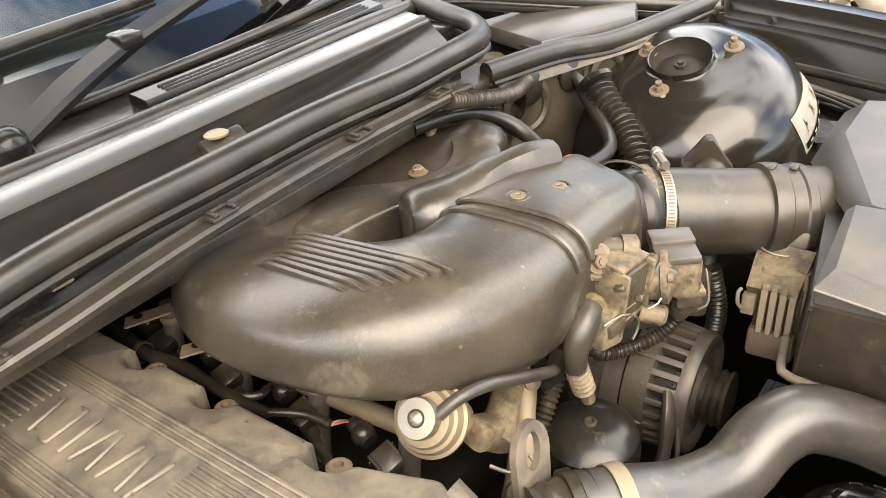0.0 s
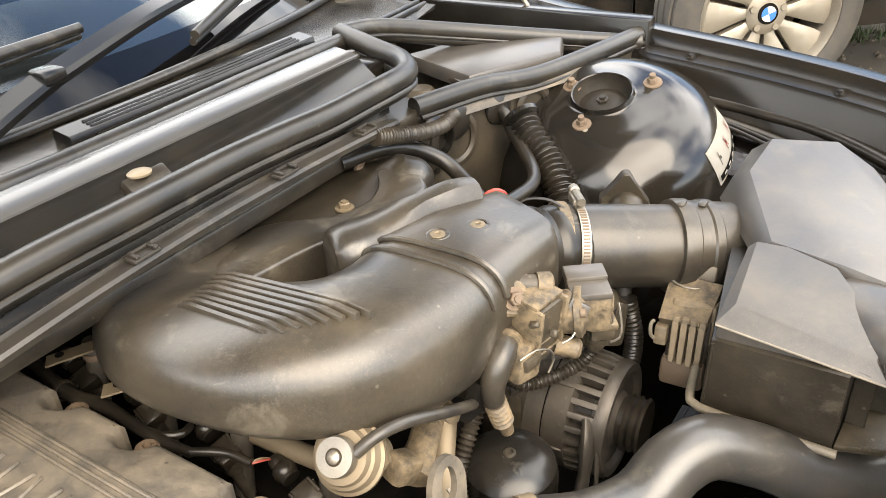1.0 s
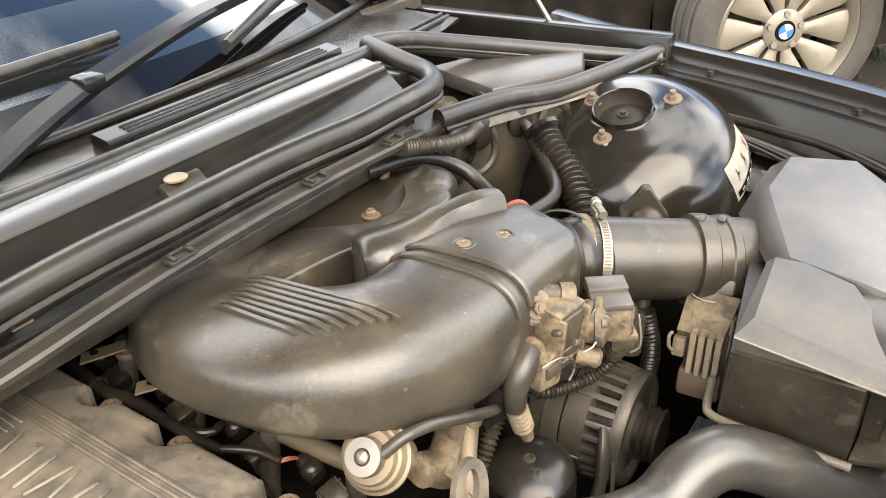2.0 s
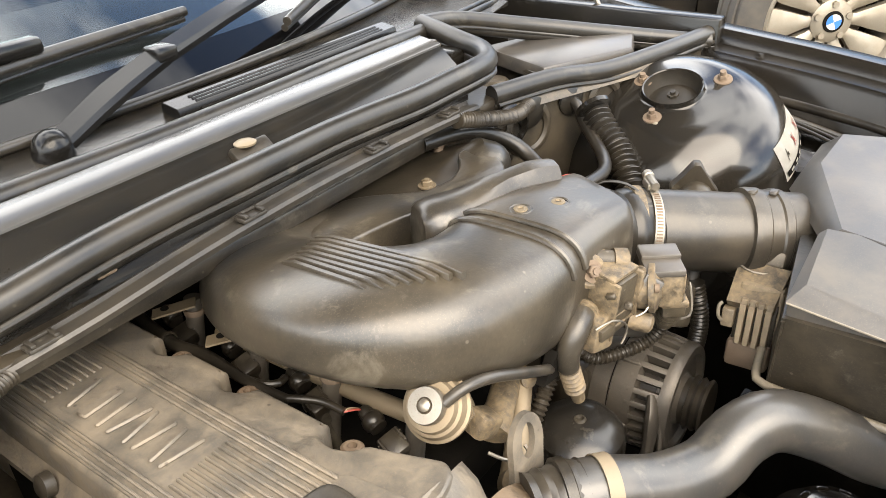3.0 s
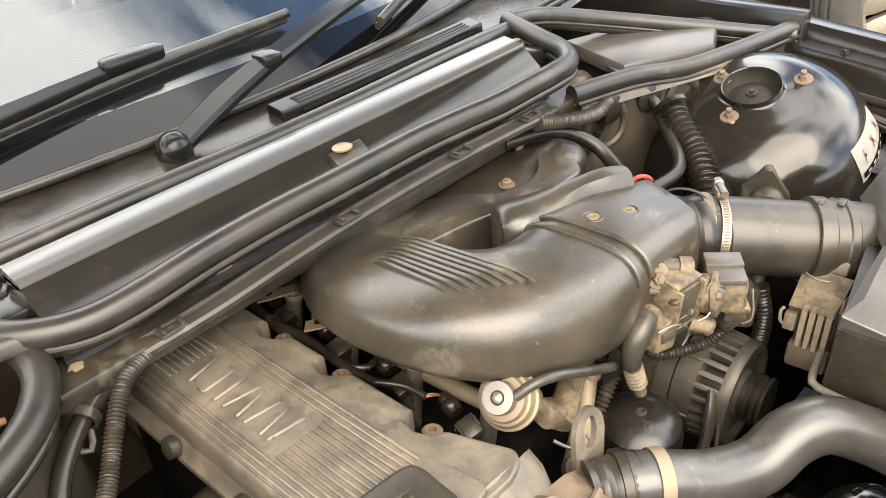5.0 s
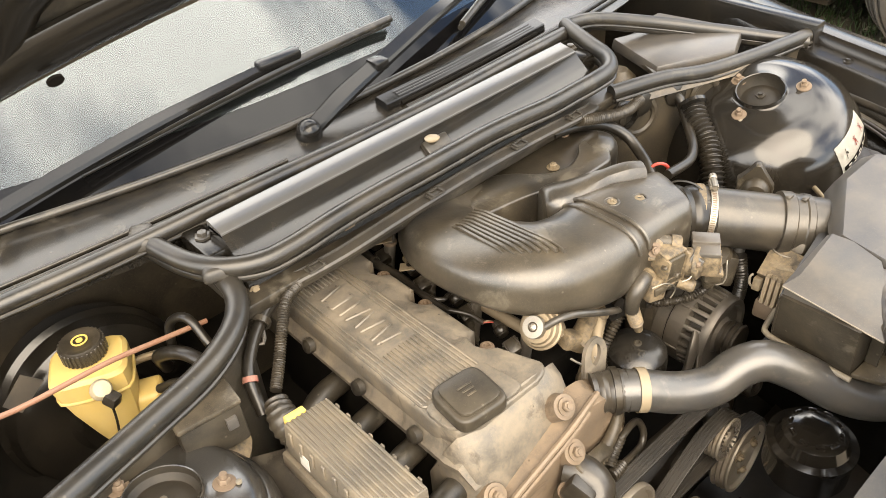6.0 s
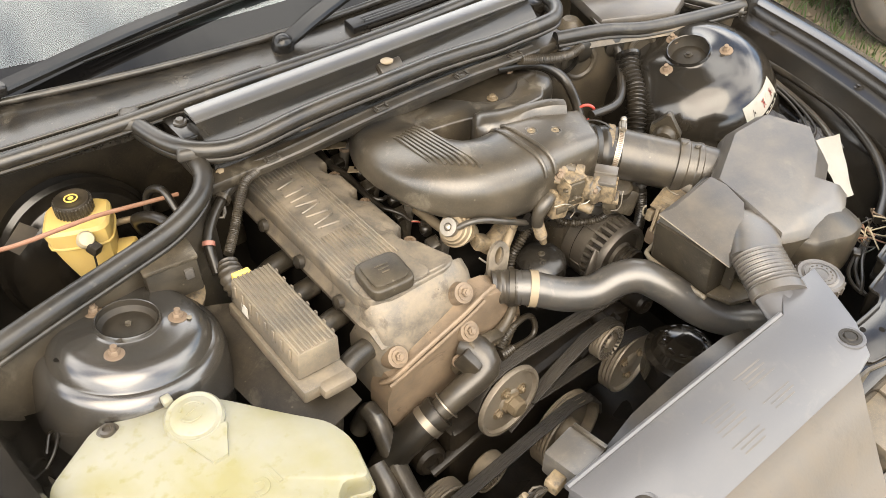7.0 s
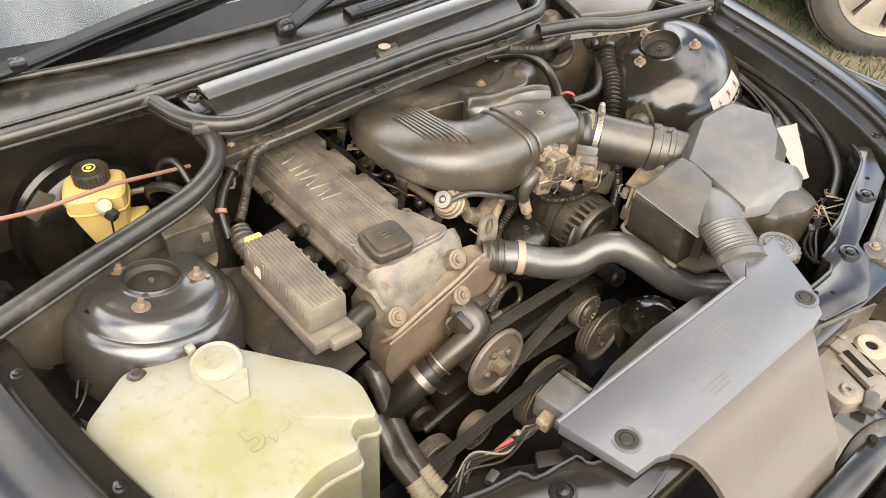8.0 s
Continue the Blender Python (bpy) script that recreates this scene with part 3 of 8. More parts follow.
# apron between tower and wing
for side in (1, -1):
    bm = bmesh.new()
    rows = []
    for y in [0.20 - 0.04 * i for i in range(20)]:
        k = max(0.0, -y - 0.15)
        rows.append([(side * (0.70 - 0.30 * k), y, 0.80), (side * (0.66 - 0.30 * k), y, 0.775), (side * (0.60 - 0.25 * k), y, 0.755 - 0.12 * k), (side * (0.52 - 0.2 * k), y, 0.70 - 0.2 * k), (side * (0.46 - 0.2 * k), y, 0.60), (side * (0.43 - 0.2 * k), y, 0.35)])
    v = [[bm.verts.new(p) for p in r] for r in rows]
    for a, b in zip(v, v[1:]):
        for i in range(5):
            bm.faces.new((a[i], a[i + 1], b[i + 1], b[i]))
    bmesh.ops.solidify(bm, geom=list(bm.faces), thickness=0.004)
    part("wheel_apron", bm, PAINT_DUSTY, body)
# bulkhead, its side partitions and the floor of the bay
plan_l = [(0.20, 0.20), (0.30, 0.165), (0.345, 0.150), (0.44, 0.118), (0.53, 0.086), (0.64, 0.055), (0.76, 0.030)]
plan_r = [(-0.20, 0.315), (-0.31, 0.31), (-0.345, 0.215), (-0.360, 0.160), (-0.402, 0.110), (-0.53, 0.064), (-0.76, 0.004)]
for plan in (plan_l, plan_r):
    bm = bmesh.new()
    skin(bm, [[(x, y, 0.30), (x, y, 0.893 if abs(x) > 0.5 else 0.903), (x, y + 0.012, 0.893 if abs(x) > 0.5 else 0.903), (x, y + 0.012, 0.30)] for x, y in plan])
    part("partition", bm, PARTITION, body, "dusty black sheet partition under the seal")
press = Vector((0.945, -0.327, 0)).normalized()
for d, h, w in ((0.05, 0.862, 0.030), (0.185, 0.868, 0.024)):
    q = Vector((0.345, 0.147, h)) + press * d
    part("pressed_ring", lathe([(w - 0.004, 0), (w, 0.003), (w + 0.003, 0.003), (w + 0.008, 0)], aim(q, (-0.327, -0.945, 0)), 28), PARTITION, body)
for d, h in ((0.022, 0.888), (0.105, 0.885), (0.150, 0.836), (0.235, 0.882), (0.02, 0.83)):
    part("small_hole", lathe([(0, 0), (0.004, 0), (0.004, 0.0012), (0, 0.0012)], aim(Vector((0.345, 0.1475, h)) + press * d, (-0.327, -0.945, 0)), 12), DARK, body)
part("partition_flange", plate([(0.350, 0.139, 0.894), (0.640, 0.040, 0.888), (0.642, 0.045, 0.900), (0.352, 0.146, 0.905)], 0.003), EDGE_DUSTY, body, "dusty folded flange along the partition")
# bulkhead and floor carry the bay's deep shade in their colour
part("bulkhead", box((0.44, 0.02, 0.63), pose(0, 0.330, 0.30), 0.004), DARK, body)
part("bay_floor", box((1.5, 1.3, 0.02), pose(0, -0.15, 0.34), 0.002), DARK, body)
part("rear_wall", box((1.56, 0.03, 0.62), pose(0, 0.50, 0.33), 0.004), PARTITION, body)
for k in range(6):
    bolt("wall_stud", (-0.66 + 0.07 * k, 0.484, 0.900 - 0.022 * (k % 2)), (0, -1, 0.1), 0.006, body, RUST)
part("plenum_floor", box((1.5, 0.46, 0.02), pose(0, 0.30, 0.62), 0.002), DARK, body)
for side in (1, -1):
    part("plenum_side", box((0.03, 0.5, 0.6), pose(side * 0.775, 0.27, 0.33), 0.004), PAINT_DUSTY, body)
    part("flank", box((0.03, 3.2, 0.55), pose(side * 0.86, 0.65, 0.30), 0.01), PAINT, body)
part("roof", box((1.2, 1.3, 0.03), pose(0, 1.75, 1.36), 0.012), PAINT, body)
part("cabin_floor", box((1.5, 2.2, 0.03), pose(0, 1.6, 0.40), 0.004), CABIN, body)
part("cabin_back", box((1.5, 0.03, 0.95), pose(0, 2.6, 0.42), 0.004), CABIN, body)
for side in (1, -1):
    part("cabin_side", box((0.03, 2.1, 0.55), pose(side * 0.80, 1.6, 0.42), 0.004), CABIN, body)
    part("pillar", tube([(side * 0.73, 0.52, 0.97), (side * 0.66, 0.86, 1.19), (side * 0.60, 1.12, 1.36)], 0.035, 10), PAINT, body)

# bonnet, open above the bay
bonnet = thing("bonnet", "open black bonnet with a dusty pressed inner panel", "bonnet", (0, 0.30, 1.12))


def bonnet_at(u, v):
    """u across (-1 to 1), v from the rear edge up to the front edge."""
    x = u * (0.70 - 0.06 * v)
    y0 = 0.295 + 0.05 * u * u
    z0 = 1.236 - 0.112 * u * u
    rise = radians(56)
    return Vector((x, y0 - math.cos(rise) * 1.02 * v, z0 + math.sin(rise) * 1.02 * v + 0.05 * math.sin(math.pi * min(1, v * 1.2)) * (1 - u * u)))


bm = bmesh.new()
nu, nv = 28, 24
for layer, off in ((0, 0.0), (1, 0.03)):
    v = [[bm.verts.new(bonnet_at(-1 + 2 * i / nu, j / nv) + Vector((0, off * 0.8, off * 0.6))) for j in range(nv + 1)] for i in range(nu + 1)]
    for i in range(nu):
        for j in range(nv):
            bm.faces.new((v[i][j], v[i + 1][j], v[i + 1][j + 1], v[i][j + 1]))
part("outer_skin", bm, UNDERSIDE, bonnet)
bm = bmesh.new()
for line in ([(-0.93, 0.06), (-0.5, 0.05), (0, 0.05), (0.5, 0.05), (0.93, 0.06)], [(-0.93, 0.06), (-0.95, 0.5), (-0.9, 0.95)], [(0.93, 0.06), (0.95, 0.5), (0.9, 0.95)], [(-0.9, 0.95), (0, 0.97), (0.9, 0.95)], [(-0.93, 0.07), (-0.3, 0.5), (-0.2, 0.95)], [(0.93, 0.07), (0.3, 0.5), (0.2, 0.95)], [(-0.72, 0.05), (-0.62, 0.14), (-0.35, 0.12)]):
    tube([bonnet_at(*q) - Vector((0, 0.008, 0.008)) for q in line], 0.038, 12, 0.03, squash=0.4, up=(0, 1, 1), bm=bm)
part("inner_frame", bm, PAINT_DUSTY, bonnet, "dusty black stiffening frame")
part("hole", lathe([(0, 0), (0.009, 0), (0.009, 0.003), (0, 0.003)], aim(bonnet_at(-0.62, 0.030) - Vector((0, 0.022, 0.018)), (0, -0.8, -0.6)), 14), DARK, bonnet)

# ---- windscreen and cowl ----
def screen_at(x, s):
    """A point of the windscreen: s metres up its slope from the lower edge."""
    return Vector((x * (1 - 0.16 * s), 0.372 + 0.36 * x * x + 0.86 * s, 0.968 - 0.03 * x * x * 2 + 0.50 * s))


screen = thing("windscreen", "curved tinted windscreen reflecting the clouded sky", "windscreen", screen_at(0, 0))
bm = bmesh.new()
nu, nv = 36, 8
lay = []
for off in (0.0, -0.005):
    lay.append([[bm.verts.new(screen_at(-0.72 + 1.44 * i / nu, 0.070 + 0.85 * j / nv) + Vector((0, -0.5, 0.86)) * off) for j in range(nv + 1)] for i in range(nu + 1)])
for v in lay:
    for i in range(nu):
        for j in range(nv):
            bm.faces.new((v[i][j], v[i + 1][j], v[i + 1][j + 1], v[i][j + 1]))
for i in range(nu):
    for j in (0, nv):
        bm.faces.new((lay[0][i][j], lay[0][i + 1][j], lay[1][i + 1][j], lay[1][i][j]))
for i in (0, nu):
    for j in range(nv):
        bm.faces.new((lay[0][i][j], lay[0][i][j + 1], lay[1][i][j + 1], lay[1][i][j]))
pane = part("pane", bm, GLASS, screen)
pane.visible_shadow = False
bm = bmesh.new()
skin(bm, [[screen_at(x, s) + Vector((0, -0.5, 0.86)) * o for s, o in ((-0.005, 0.0), (0.0705, 0.0), (0.0705, -0.005), (-0.005, -0.005))] for x in [-0.72 + 0.04 * i for i in range(37)]])
part("black_border", bm, FRIT, screen, "black border strip with the bonnet's dark reflection in its colour")
dash = thing("dashboard", "dark plastic dashboard behind the windscreen", "dashboard", (0, 0.85, 0.80))
bm = bmesh.new()
skin(bm, [[(x, 0.50 + 0.3 * x * x, 0.93), (x, 0.75, 0.985), (x, 1.02, 0.96), (x, 1.05, 0.75), (x, 0.5, 0.75)] for x in (-0.74, -0.4, 0, 0.4, 0.74)])
part("dash_top", bm, CABIN, dash)

# scuttle panel between the rear seal and the windscreen, with ribs
scuttle = thing("scuttle_panel", "black plastic scuttle panel below the windscreen with long ribs", "scuttle panel", (0, 0.33, 0.95))


def rear_y(x):
    return 0.262 + (0.17 if x < 0.02 else 0.20) * (x - 0.02) ** 2


bm = bmesh.new()
xs = [-0.74 + 0.03 * i for i in range(50)]
skin(bm, [[(x, rear_y(x) + 0.012, 0.955 - 0.06 * x * x), (x, rear_y(x) + 0.035, 0.960 - 0.06 * x * x), (x, 0.374 + 0.36 * x * x, 0.975 - 0.06 * x * x), (x, 0.385 + 0.36 * x * x, 0.972 - 0.06 * x * x), (x, 0.38 + 0.36 * x * x, 0.94), (x, rear_y(x) + 0.012, 0.93)] for x in xs])
part("panel", bm, SCUTTLE, scuttle)
for k in range(3):
    part("rib", tube([(x, rear_y(x) + 0.034 + 0.011 * k, 0.961 + 0.002 * k - 0.06 * x * x) for x in xs if x < -0.16], 0.0032, 12, 0.05), SEAL, scuttle)
for k in range(2):
    part("rib", tube([(x, rear_y(x) + 0.034 + 0.014 * k, 0.962 + 0.002 * k - 0.06 * x * x) for x in xs if x > 0.02], 0.0042, 12, 0.05), SEAL, scuttle)
for x0, x1, dy in ((0.012, 0.40, 0.058),):
    run = [x0 + (x1 - x0) * i / 14 for i in range(15)]
    bm = bmesh.new()
    skin(bm, [[(x, rear_y(x) + dy + a, 0.962 - 0.06 * x * x + b) for a, b in ((0, 0), (0.001, 0.013), (0.003, 0.0155), (0.026, 0.019), (0.029, 0.017), (0.031, 0))] for x in run])
    lv = part("louvre", bm, WIPER, scuttle, "raised black louvre strip")
    for k in range(3):
        part("slat", tube([(x, rear_y(x) + dy + 0.007 + 0.006 * k, 0.978 + 0.001 * k - 0.06 * x * x) for x in run[1:-1]], 0.0018, 6, 0.03), PLASTIC_TRIM, lv)
    part("slot", tube([(x, rear_y(x) + dy - 0.0002, 0.969 - 0.06 * x * x) for x in run[1:-1]], 0.0030, 8, 0.03), DARK, lv)
part("screen_trim", tube([(x, 0.372 + 0.36 * x * x, 0.980 - 0.06 * x * x) for x in xs], 0.006, 16, 0.05), SEAL, scuttle)


def along_front(x):
    """The front seal's line."""
    return Vector((x, 0.158 + 0.05 * max(0, -x - 0.12) - 0.012 * max(0, min(1, (x - 0.08) / 0.1)), 0.966 - 0.12 * max(0, -x - 0.16)))


def crease(bm):
    """Splits the shading along every long edge, so that flat facets stay flat."""
    bmesh.ops.split_edges(bm, edges=[e for e in bm.edges if len(e.link_faces) == 2 and e.calc_face_angle(0) > 0.12])
    return bm


# pollen filter housing
housing = thing("filter_housing", "long black plastic pollen filter housing on the cowl", "filter housing", (0, 0.23, 0.90))
bm = bmesh.new()
xs = [-0.335 + 0.02 * i for i in range(34)]
skin(bm, [[(x, 0.176, 0.90), (x, 0.180, 0.944), (x, 0.1825, 0.9475), (x, 0.2165, 0.9765), (x, 0.219, 0.9772), (x, 0.248, 0.9785), (x, 0.250, 0.976), (x, 0.251, 0.90)] for x in xs])
part("cover", crease(bm), COVER_TRIM, housing)
bm = bmesh.new()
skin(bm, [[(x, 0.2165, 0.9735), (x, 0.2172, 0.9788), (x, 0.2190, 0.9805), (x, 0.2490, 0.9860), (x, 0.2510, 0.9853), (x, 0.2515, 0.982), (x, 0.2515, 0.9735)] for x in xs])
part("crest", crease(bm), GREY_TRIM, housing, "satin crest along the housing, its grey lifted for the sky's sheen")
part("tray", box((0.74, 0.13, 0.02), pose(0.01, 0.215, 0.895), 0.004), PLASTIC, housing)
part("lip", tube([(x, 0.180 - 0.010 * math.sin(max(0, min(1, (x + 0.2) / 0.5)) * math.pi), 0.947) for x in xs], 0.004, 8, 0.03), PLASTIC, housing)
k = part("knob_base", box((0.045, 0.022, 0.012), pose(-0.002, 0.200, 0.957, 38, 0, 0), 0.003), PLASTIC, housing)
part("knob", lathe([(0, 0), (0.005, 0), (0.0105, 0.002), (0.0110, 0.004), (0.0085, 0.0055), (0, 0.006)], aim((-0.006, 0.200, 0.9690), (0, 0.05, 1)), 24), KNOB, k, "cream turn fastener")
for side, x0 in ((1, 0.352), (-1, -0.345)):
    e = part("end_bracket", box((0.035, 0.075, 0.03), pose(x0, 0.245, 0.935), 0.006), PAINT_DUSTY, housing)
    part("screw", lathe([(0, 0), (0.011, 0), (0.011, 0.003), (0.007, 0.004), (0.006, 0.008), (0, 0.009)], aim((x0, 0.25, 0.965), (0, 0, 1)), 6), HOSE, e)


def seal(name, pts, r, label, lip=True):
    t = thing(name, label, "rubber seal", Vector(pts[0]) - Vector((0, 0, r)))
    part("bulb", tube(pts, r, 14, 0.012), SEAL, t)
    if lip:
        part("lip", tube([Vector(p) + Vector((0, -0.80 * r, -0.92 * r)) for p in pts], r * 0.26, 10, 0.012), SEAL, t)
        part("base", tube([Vector(p) + Vector((0, 0.25 * r, -1.1 * r)) for p in pts], r * 0.85, 12, 0.012), SEAL, t)
    return t


front_pts = [(-0.398, 0.303, 0.964), (-0.388, 0.262, 0.958), (-0.373, 0.222, 0.954), (-0.349, 0.191, 0.952), (-0.313, 0.172, 0.950)] + [along_front(x) for x in (-0.27, -0.2, -0.13, -0.06, 0.0, 0.06, 0.12, 0.18, 0.24, 0.29)] + [(0.335, 0.155, 0.964), (0.365, 0.185, 0.966), (0.378, 0.230, 0.970), (0.392, 0.275, 0.974), (0.404, 0.306, 0.976)]
front_seal = seal("cowl_seal", front_pts, 0.0130, "black rubber seal round the front of the filter housing")
rear_pts = [(x, rear_y(x) + 0.004, 0.979 - 0.07 * max(0, abs(x) - 0.25)) for x in (-0.76, -0.68, -0.6, -0.5, -0.4, -0.3, -0.2, -0.1, 0, 0.1, 0.2, 0.3, 0.4)]
seal("cowl_seal", rear_pts, 0.0115, "black rubber seal along the scuttle panel")
for q, turn_, ln in (((-0.400, 0.306, 0.958), 62, 0.050), ((-0.360, 0.204, 0.942), 70, 0.046)):
    part("corner_joint", box((ln, 0.036, 0.018), Matrix.Translation(q) @ Matrix.Rotation(radians(turn_), 4, "Z"), 0.006, 3, (0.8, 0.75)), CHANNEL, front_seal, "moulded corner joint of the seal")
seal("wing_seal", [(0.404, 0.306, 0.976), (0.47, 0.295, 0.968), (0.56, 0.245, 0.945), (0.65, 0.16, 0.922), (0.72, 0.075, 0.905), (0.752, 0.028, 0.899)], 0.0115, "black rubber seal along the wing")
seal("partition_seal", [(x, y + 0.006, 0.917 if x < 0.5 else 0.907) for x, y in plan_l[2:]], 0.0125, "black rubber seal on the partition beside the suspension tower")
seal("partition_seal", [(-0.354, 0.210, 0.942), (-0.357, 0.170, 0.930), (-0.374, 0.140, 0.924), (-0.402, 0.115, 0.921), (-0.450, 0.090, 0.919), (-0.527, 0.070, 0.917), (-0.615, 0.047, 0.917), (-0.688, 0.027, 0.916), (-0.76, 0.008, 0.914)], 0.0142, "black rubber seal on the partition beside the brake servo")

# wiring channel below the front seal
channel = thing("wiring_channel", "long grey-black plastic wiring channel with snap clips", "wiring channel", (0, 0.14, 0.915))
bm = bmesh.new()
chan = [(-0.285, 0.160, 0.912), (-0.22, 0.142, 0.926), (-0.12, 0.132, 0.940), (0.0, 0.129, 0.946), (0.12, 0.126, 0.946), (0.220, 0.122, 0.944), (0.275, 0.137, 0.932)]
rings = []
for q in spline(chan, 0.02):
    rings.append([q + Vector(o) for o in ((0, -0.0095, -0.009), (0, -0.0115, -0.003), (0, -0.0095, 0.0), (0, -0.004, 0.0005), (0, -0.003, -0.002), (0, 0.006, -0.0015), (0, 0.007, 0.002), (0, 0.010, 0.001), (0, 0.008, -0.012))])
skin(bm, rings)
part("duct", bm, CHANNEL, channel)
for x, y, z in ((-0.257, 0.149, 0.919), (-0.072, 0.128, 0.944), (0.088, 0.124, 0.947), (0.205, 0.121, 0.945)):
    c = part("clip", box((0.026, 0.014, 0.004), pose(x, y - 0.003, z), 0.0015), CHANNEL, channel)
    bm = bmesh.new()
    for dx, w in ((-0.009, 0.004), (0.009, 0.004)):
        box((w, 0.012, 0.003), pose(x + dx, y - 0.004, z + 0.004), 0.001, bm=bm)
    box((0.020, 0.003, 0.003), pose(x, y + 0.001, z + 0.004), 0.001, bm=bm)
    part("catch", bm, CHANNEL, c)
for dx in (-0.19, -0.23):
    part("bracket", box((0.018, 0.010, 0.005), pose(dx, 0.163, 0.938, 20, 0, 0), 0.002), RUST, channel, "tan metal bracket")


# wiper arms
def strap(pts, half, thick):
    """A flat bar with broken edges along a curve."""
    c = spline(pts, 0.015)
    bm, rings = bmesh.new(), []
    for i, q in enumerate(c):
        d = (c[min(i + 1, len(c) - 1)] - c[max(i - 1, 0)]).normalized()
        s = d.cross(Vector((0, -0.35, 1))).normalized()
        u = s.cross(d)
        f = i / (len(c) - 1) * (len(half) - 1)
        k = min(int(f), len(half) - 2)
        w = half[k] + (half[k + 1] - half[k]) * (f - k)
        rings.append([q + s * a + u * b for a, b in ((-w, -thick), (-w, thick * 0.3), (-w * 0.72, thick), (w * 0.72, thick), (w, thick * 0.3), (w, -thick))])
    skin(bm, rings)
    return bm


def wiper(name, pivot, knee, tip, blade_a, blade_b, label):
    w = thing(name, label, "wiper", Vector(pivot) - Vector((0, 0, 0.02)), group="windscreen wipers")
    p = Vector(pivot)
    part("pivot", lathe([(0, -0.025), (0.021, -0.025), (0.021, -0.010), (0.0195, -0.009), (0.0198, -0.004), (0.0185, 0.004), (0.0155, 0.011), (0.010, 0.016), (0.005, 0.018), (0, 0.0185)], aim(p, (0, -0.2, 1)), 32), WIPER, w, "domed black pivot cap")
    k = Vector(knee)
    part("arm_head", strap([p + (k - p) * 0.06, p.lerp(k, 0.5) + Vector((0, 0, 0.004)), k], [0.0130, 0.0150, 0.0130], 0.006), WIPER, w)
    part("knuckle", box((0.026, 0.027, 0.017), Matrix.Translation(k - Vector((0, 0, 0.008))) @ Matrix.Rotation(math.atan2(k.y - p.y, k.x - p.x), 4, "Z"), 0.004), WIPER, w)
    part("arm", strap([k, k.lerp(Vector(tip), 0.5) + Vector((0, -0.006, 0.010)), tip], [0.0125, 0.0120, 0.008], 0.006), WIPER, w)
    a, b = Vector(blade_a), Vector(blade_b)
    blade = part("blade", tube([a, a.lerp(b, 0.5) + Vector((0, -0.004, 0.008)), b], [0.006, 0.009, 0.006], 14, 0.03), SEAL, w, "wiper blade with rubber lip")
    part("rubber_lip", tube([a + Vector((0, 0.006, -0.009)), a.lerp(b, 0.5) + Vector((0, 0.004, -0.004)), b + Vector((0, 0.006, -0.009))], 0.005, 10, 0.03), SEAL, blade)
    part("bridge", box((0.075, 0.022, 0.018), Matrix.Translation(Vector(tip) - Vector((0, 0, 0.006))) @ Matrix.Rotation(math.atan2(b.y - a.y, b.x - a.x), 4, "Z"), 0.006), WIPER, w)


wiper("wiper_arm", (-0.112, 0.349, 0.975), (0.027, 0.352, 1.028), (0.36, 0.455, 1.045), (0.25, 0.402, 1.004), (0.62, 0.56, 1.03), "black wiper arm with a domed pivot cap on the scuttle")
wiper("wiper_arm", (-0.62, 0.485, 0.965), (-0.530, 0.470, 0.986), (-0.080, 0.455, 1.041), (-0.400, 0.462, 1.000), (0.140, 0.456, 1.036), "black wiper arm lying along the windscreen's lower edge")

# ---- engine: valve cover ----
vc = thing("valve_cover", "dusty tan cast-alloy valve cover with raised ribs and lettering-like bars", "valve cover", (-0.2, 0.05, 0.66))
bm = bmesh.new()
body_prof = [(-0.272, 0.72), (-0.273, 0.786), (-0.288, 0.788), (-0.2885, 0.796), (-0.283, 0.802), (-0.277, 0.816), (-0.144, 0.806), (-0.150, 0.785), (-0.155, 0.72)]
rings = [[(x, y, z) for x, z in body_prof] for y in (0.305, 0.10, -0.05, -0.112)]
rings.append([(x + (0.004 if x < -0.2 else -0.004), -0.130, min(z, 0.800) if z > 0.7 else z) for x, z in body_prof])
rings.append([(x + (0.010 if x < -0.2 else -0.006), -0.150, min(z, 0.772) if z > 0.7 else z) for x, z in body_prof])
skin(bm, rings)
part("lower_body", bm, ALLOY, vc)
# top tier with scallops for the bolts along its edge
edge, scallops = [], (0.174, 0.085, -0.033)
y = 0.300
edge.append((-0.140, y))
for s in scallops:
    edge.append((-0.141, s + 0.021))
    for i in range(9):
        a = math.pi * i / 8
        edge.append((-0.145 - 0.016 * math.sin(a), s + 0.018 * math.cos(a)))
    edge.append((-0.141, s - 0.021))
edge += [(-0.132, -0.075), (-0.118, -0.108), (-0.128, -0.122), (-0.150, -0.128), (-0.245, -0.128), (-0.270, -0.116), (-0.279, -0.09), (-0.279, 0.300)]
tier = part("top_tier", slab(edge, 0.790, lambda x, y: 0.8395 if x < -0.16 else 0.8395 - 0.22 * (x + 0.16), 0.006, 3), ALLOY, vc)
for i, s in enumerate(scallops):
    part("cover_bolt", lathe([(0, 0), (0.0115, 0), (0.0115, 0.003), (0.0095, 0.005), (0.0095, 0.016), (0.007, 0.018), (0.004, 0.018), (0.0035, 0.013), (0, 0.013)], aim((-0.141, s, 0.803), (0.1, 0, 1)), 20), RUST, vc)
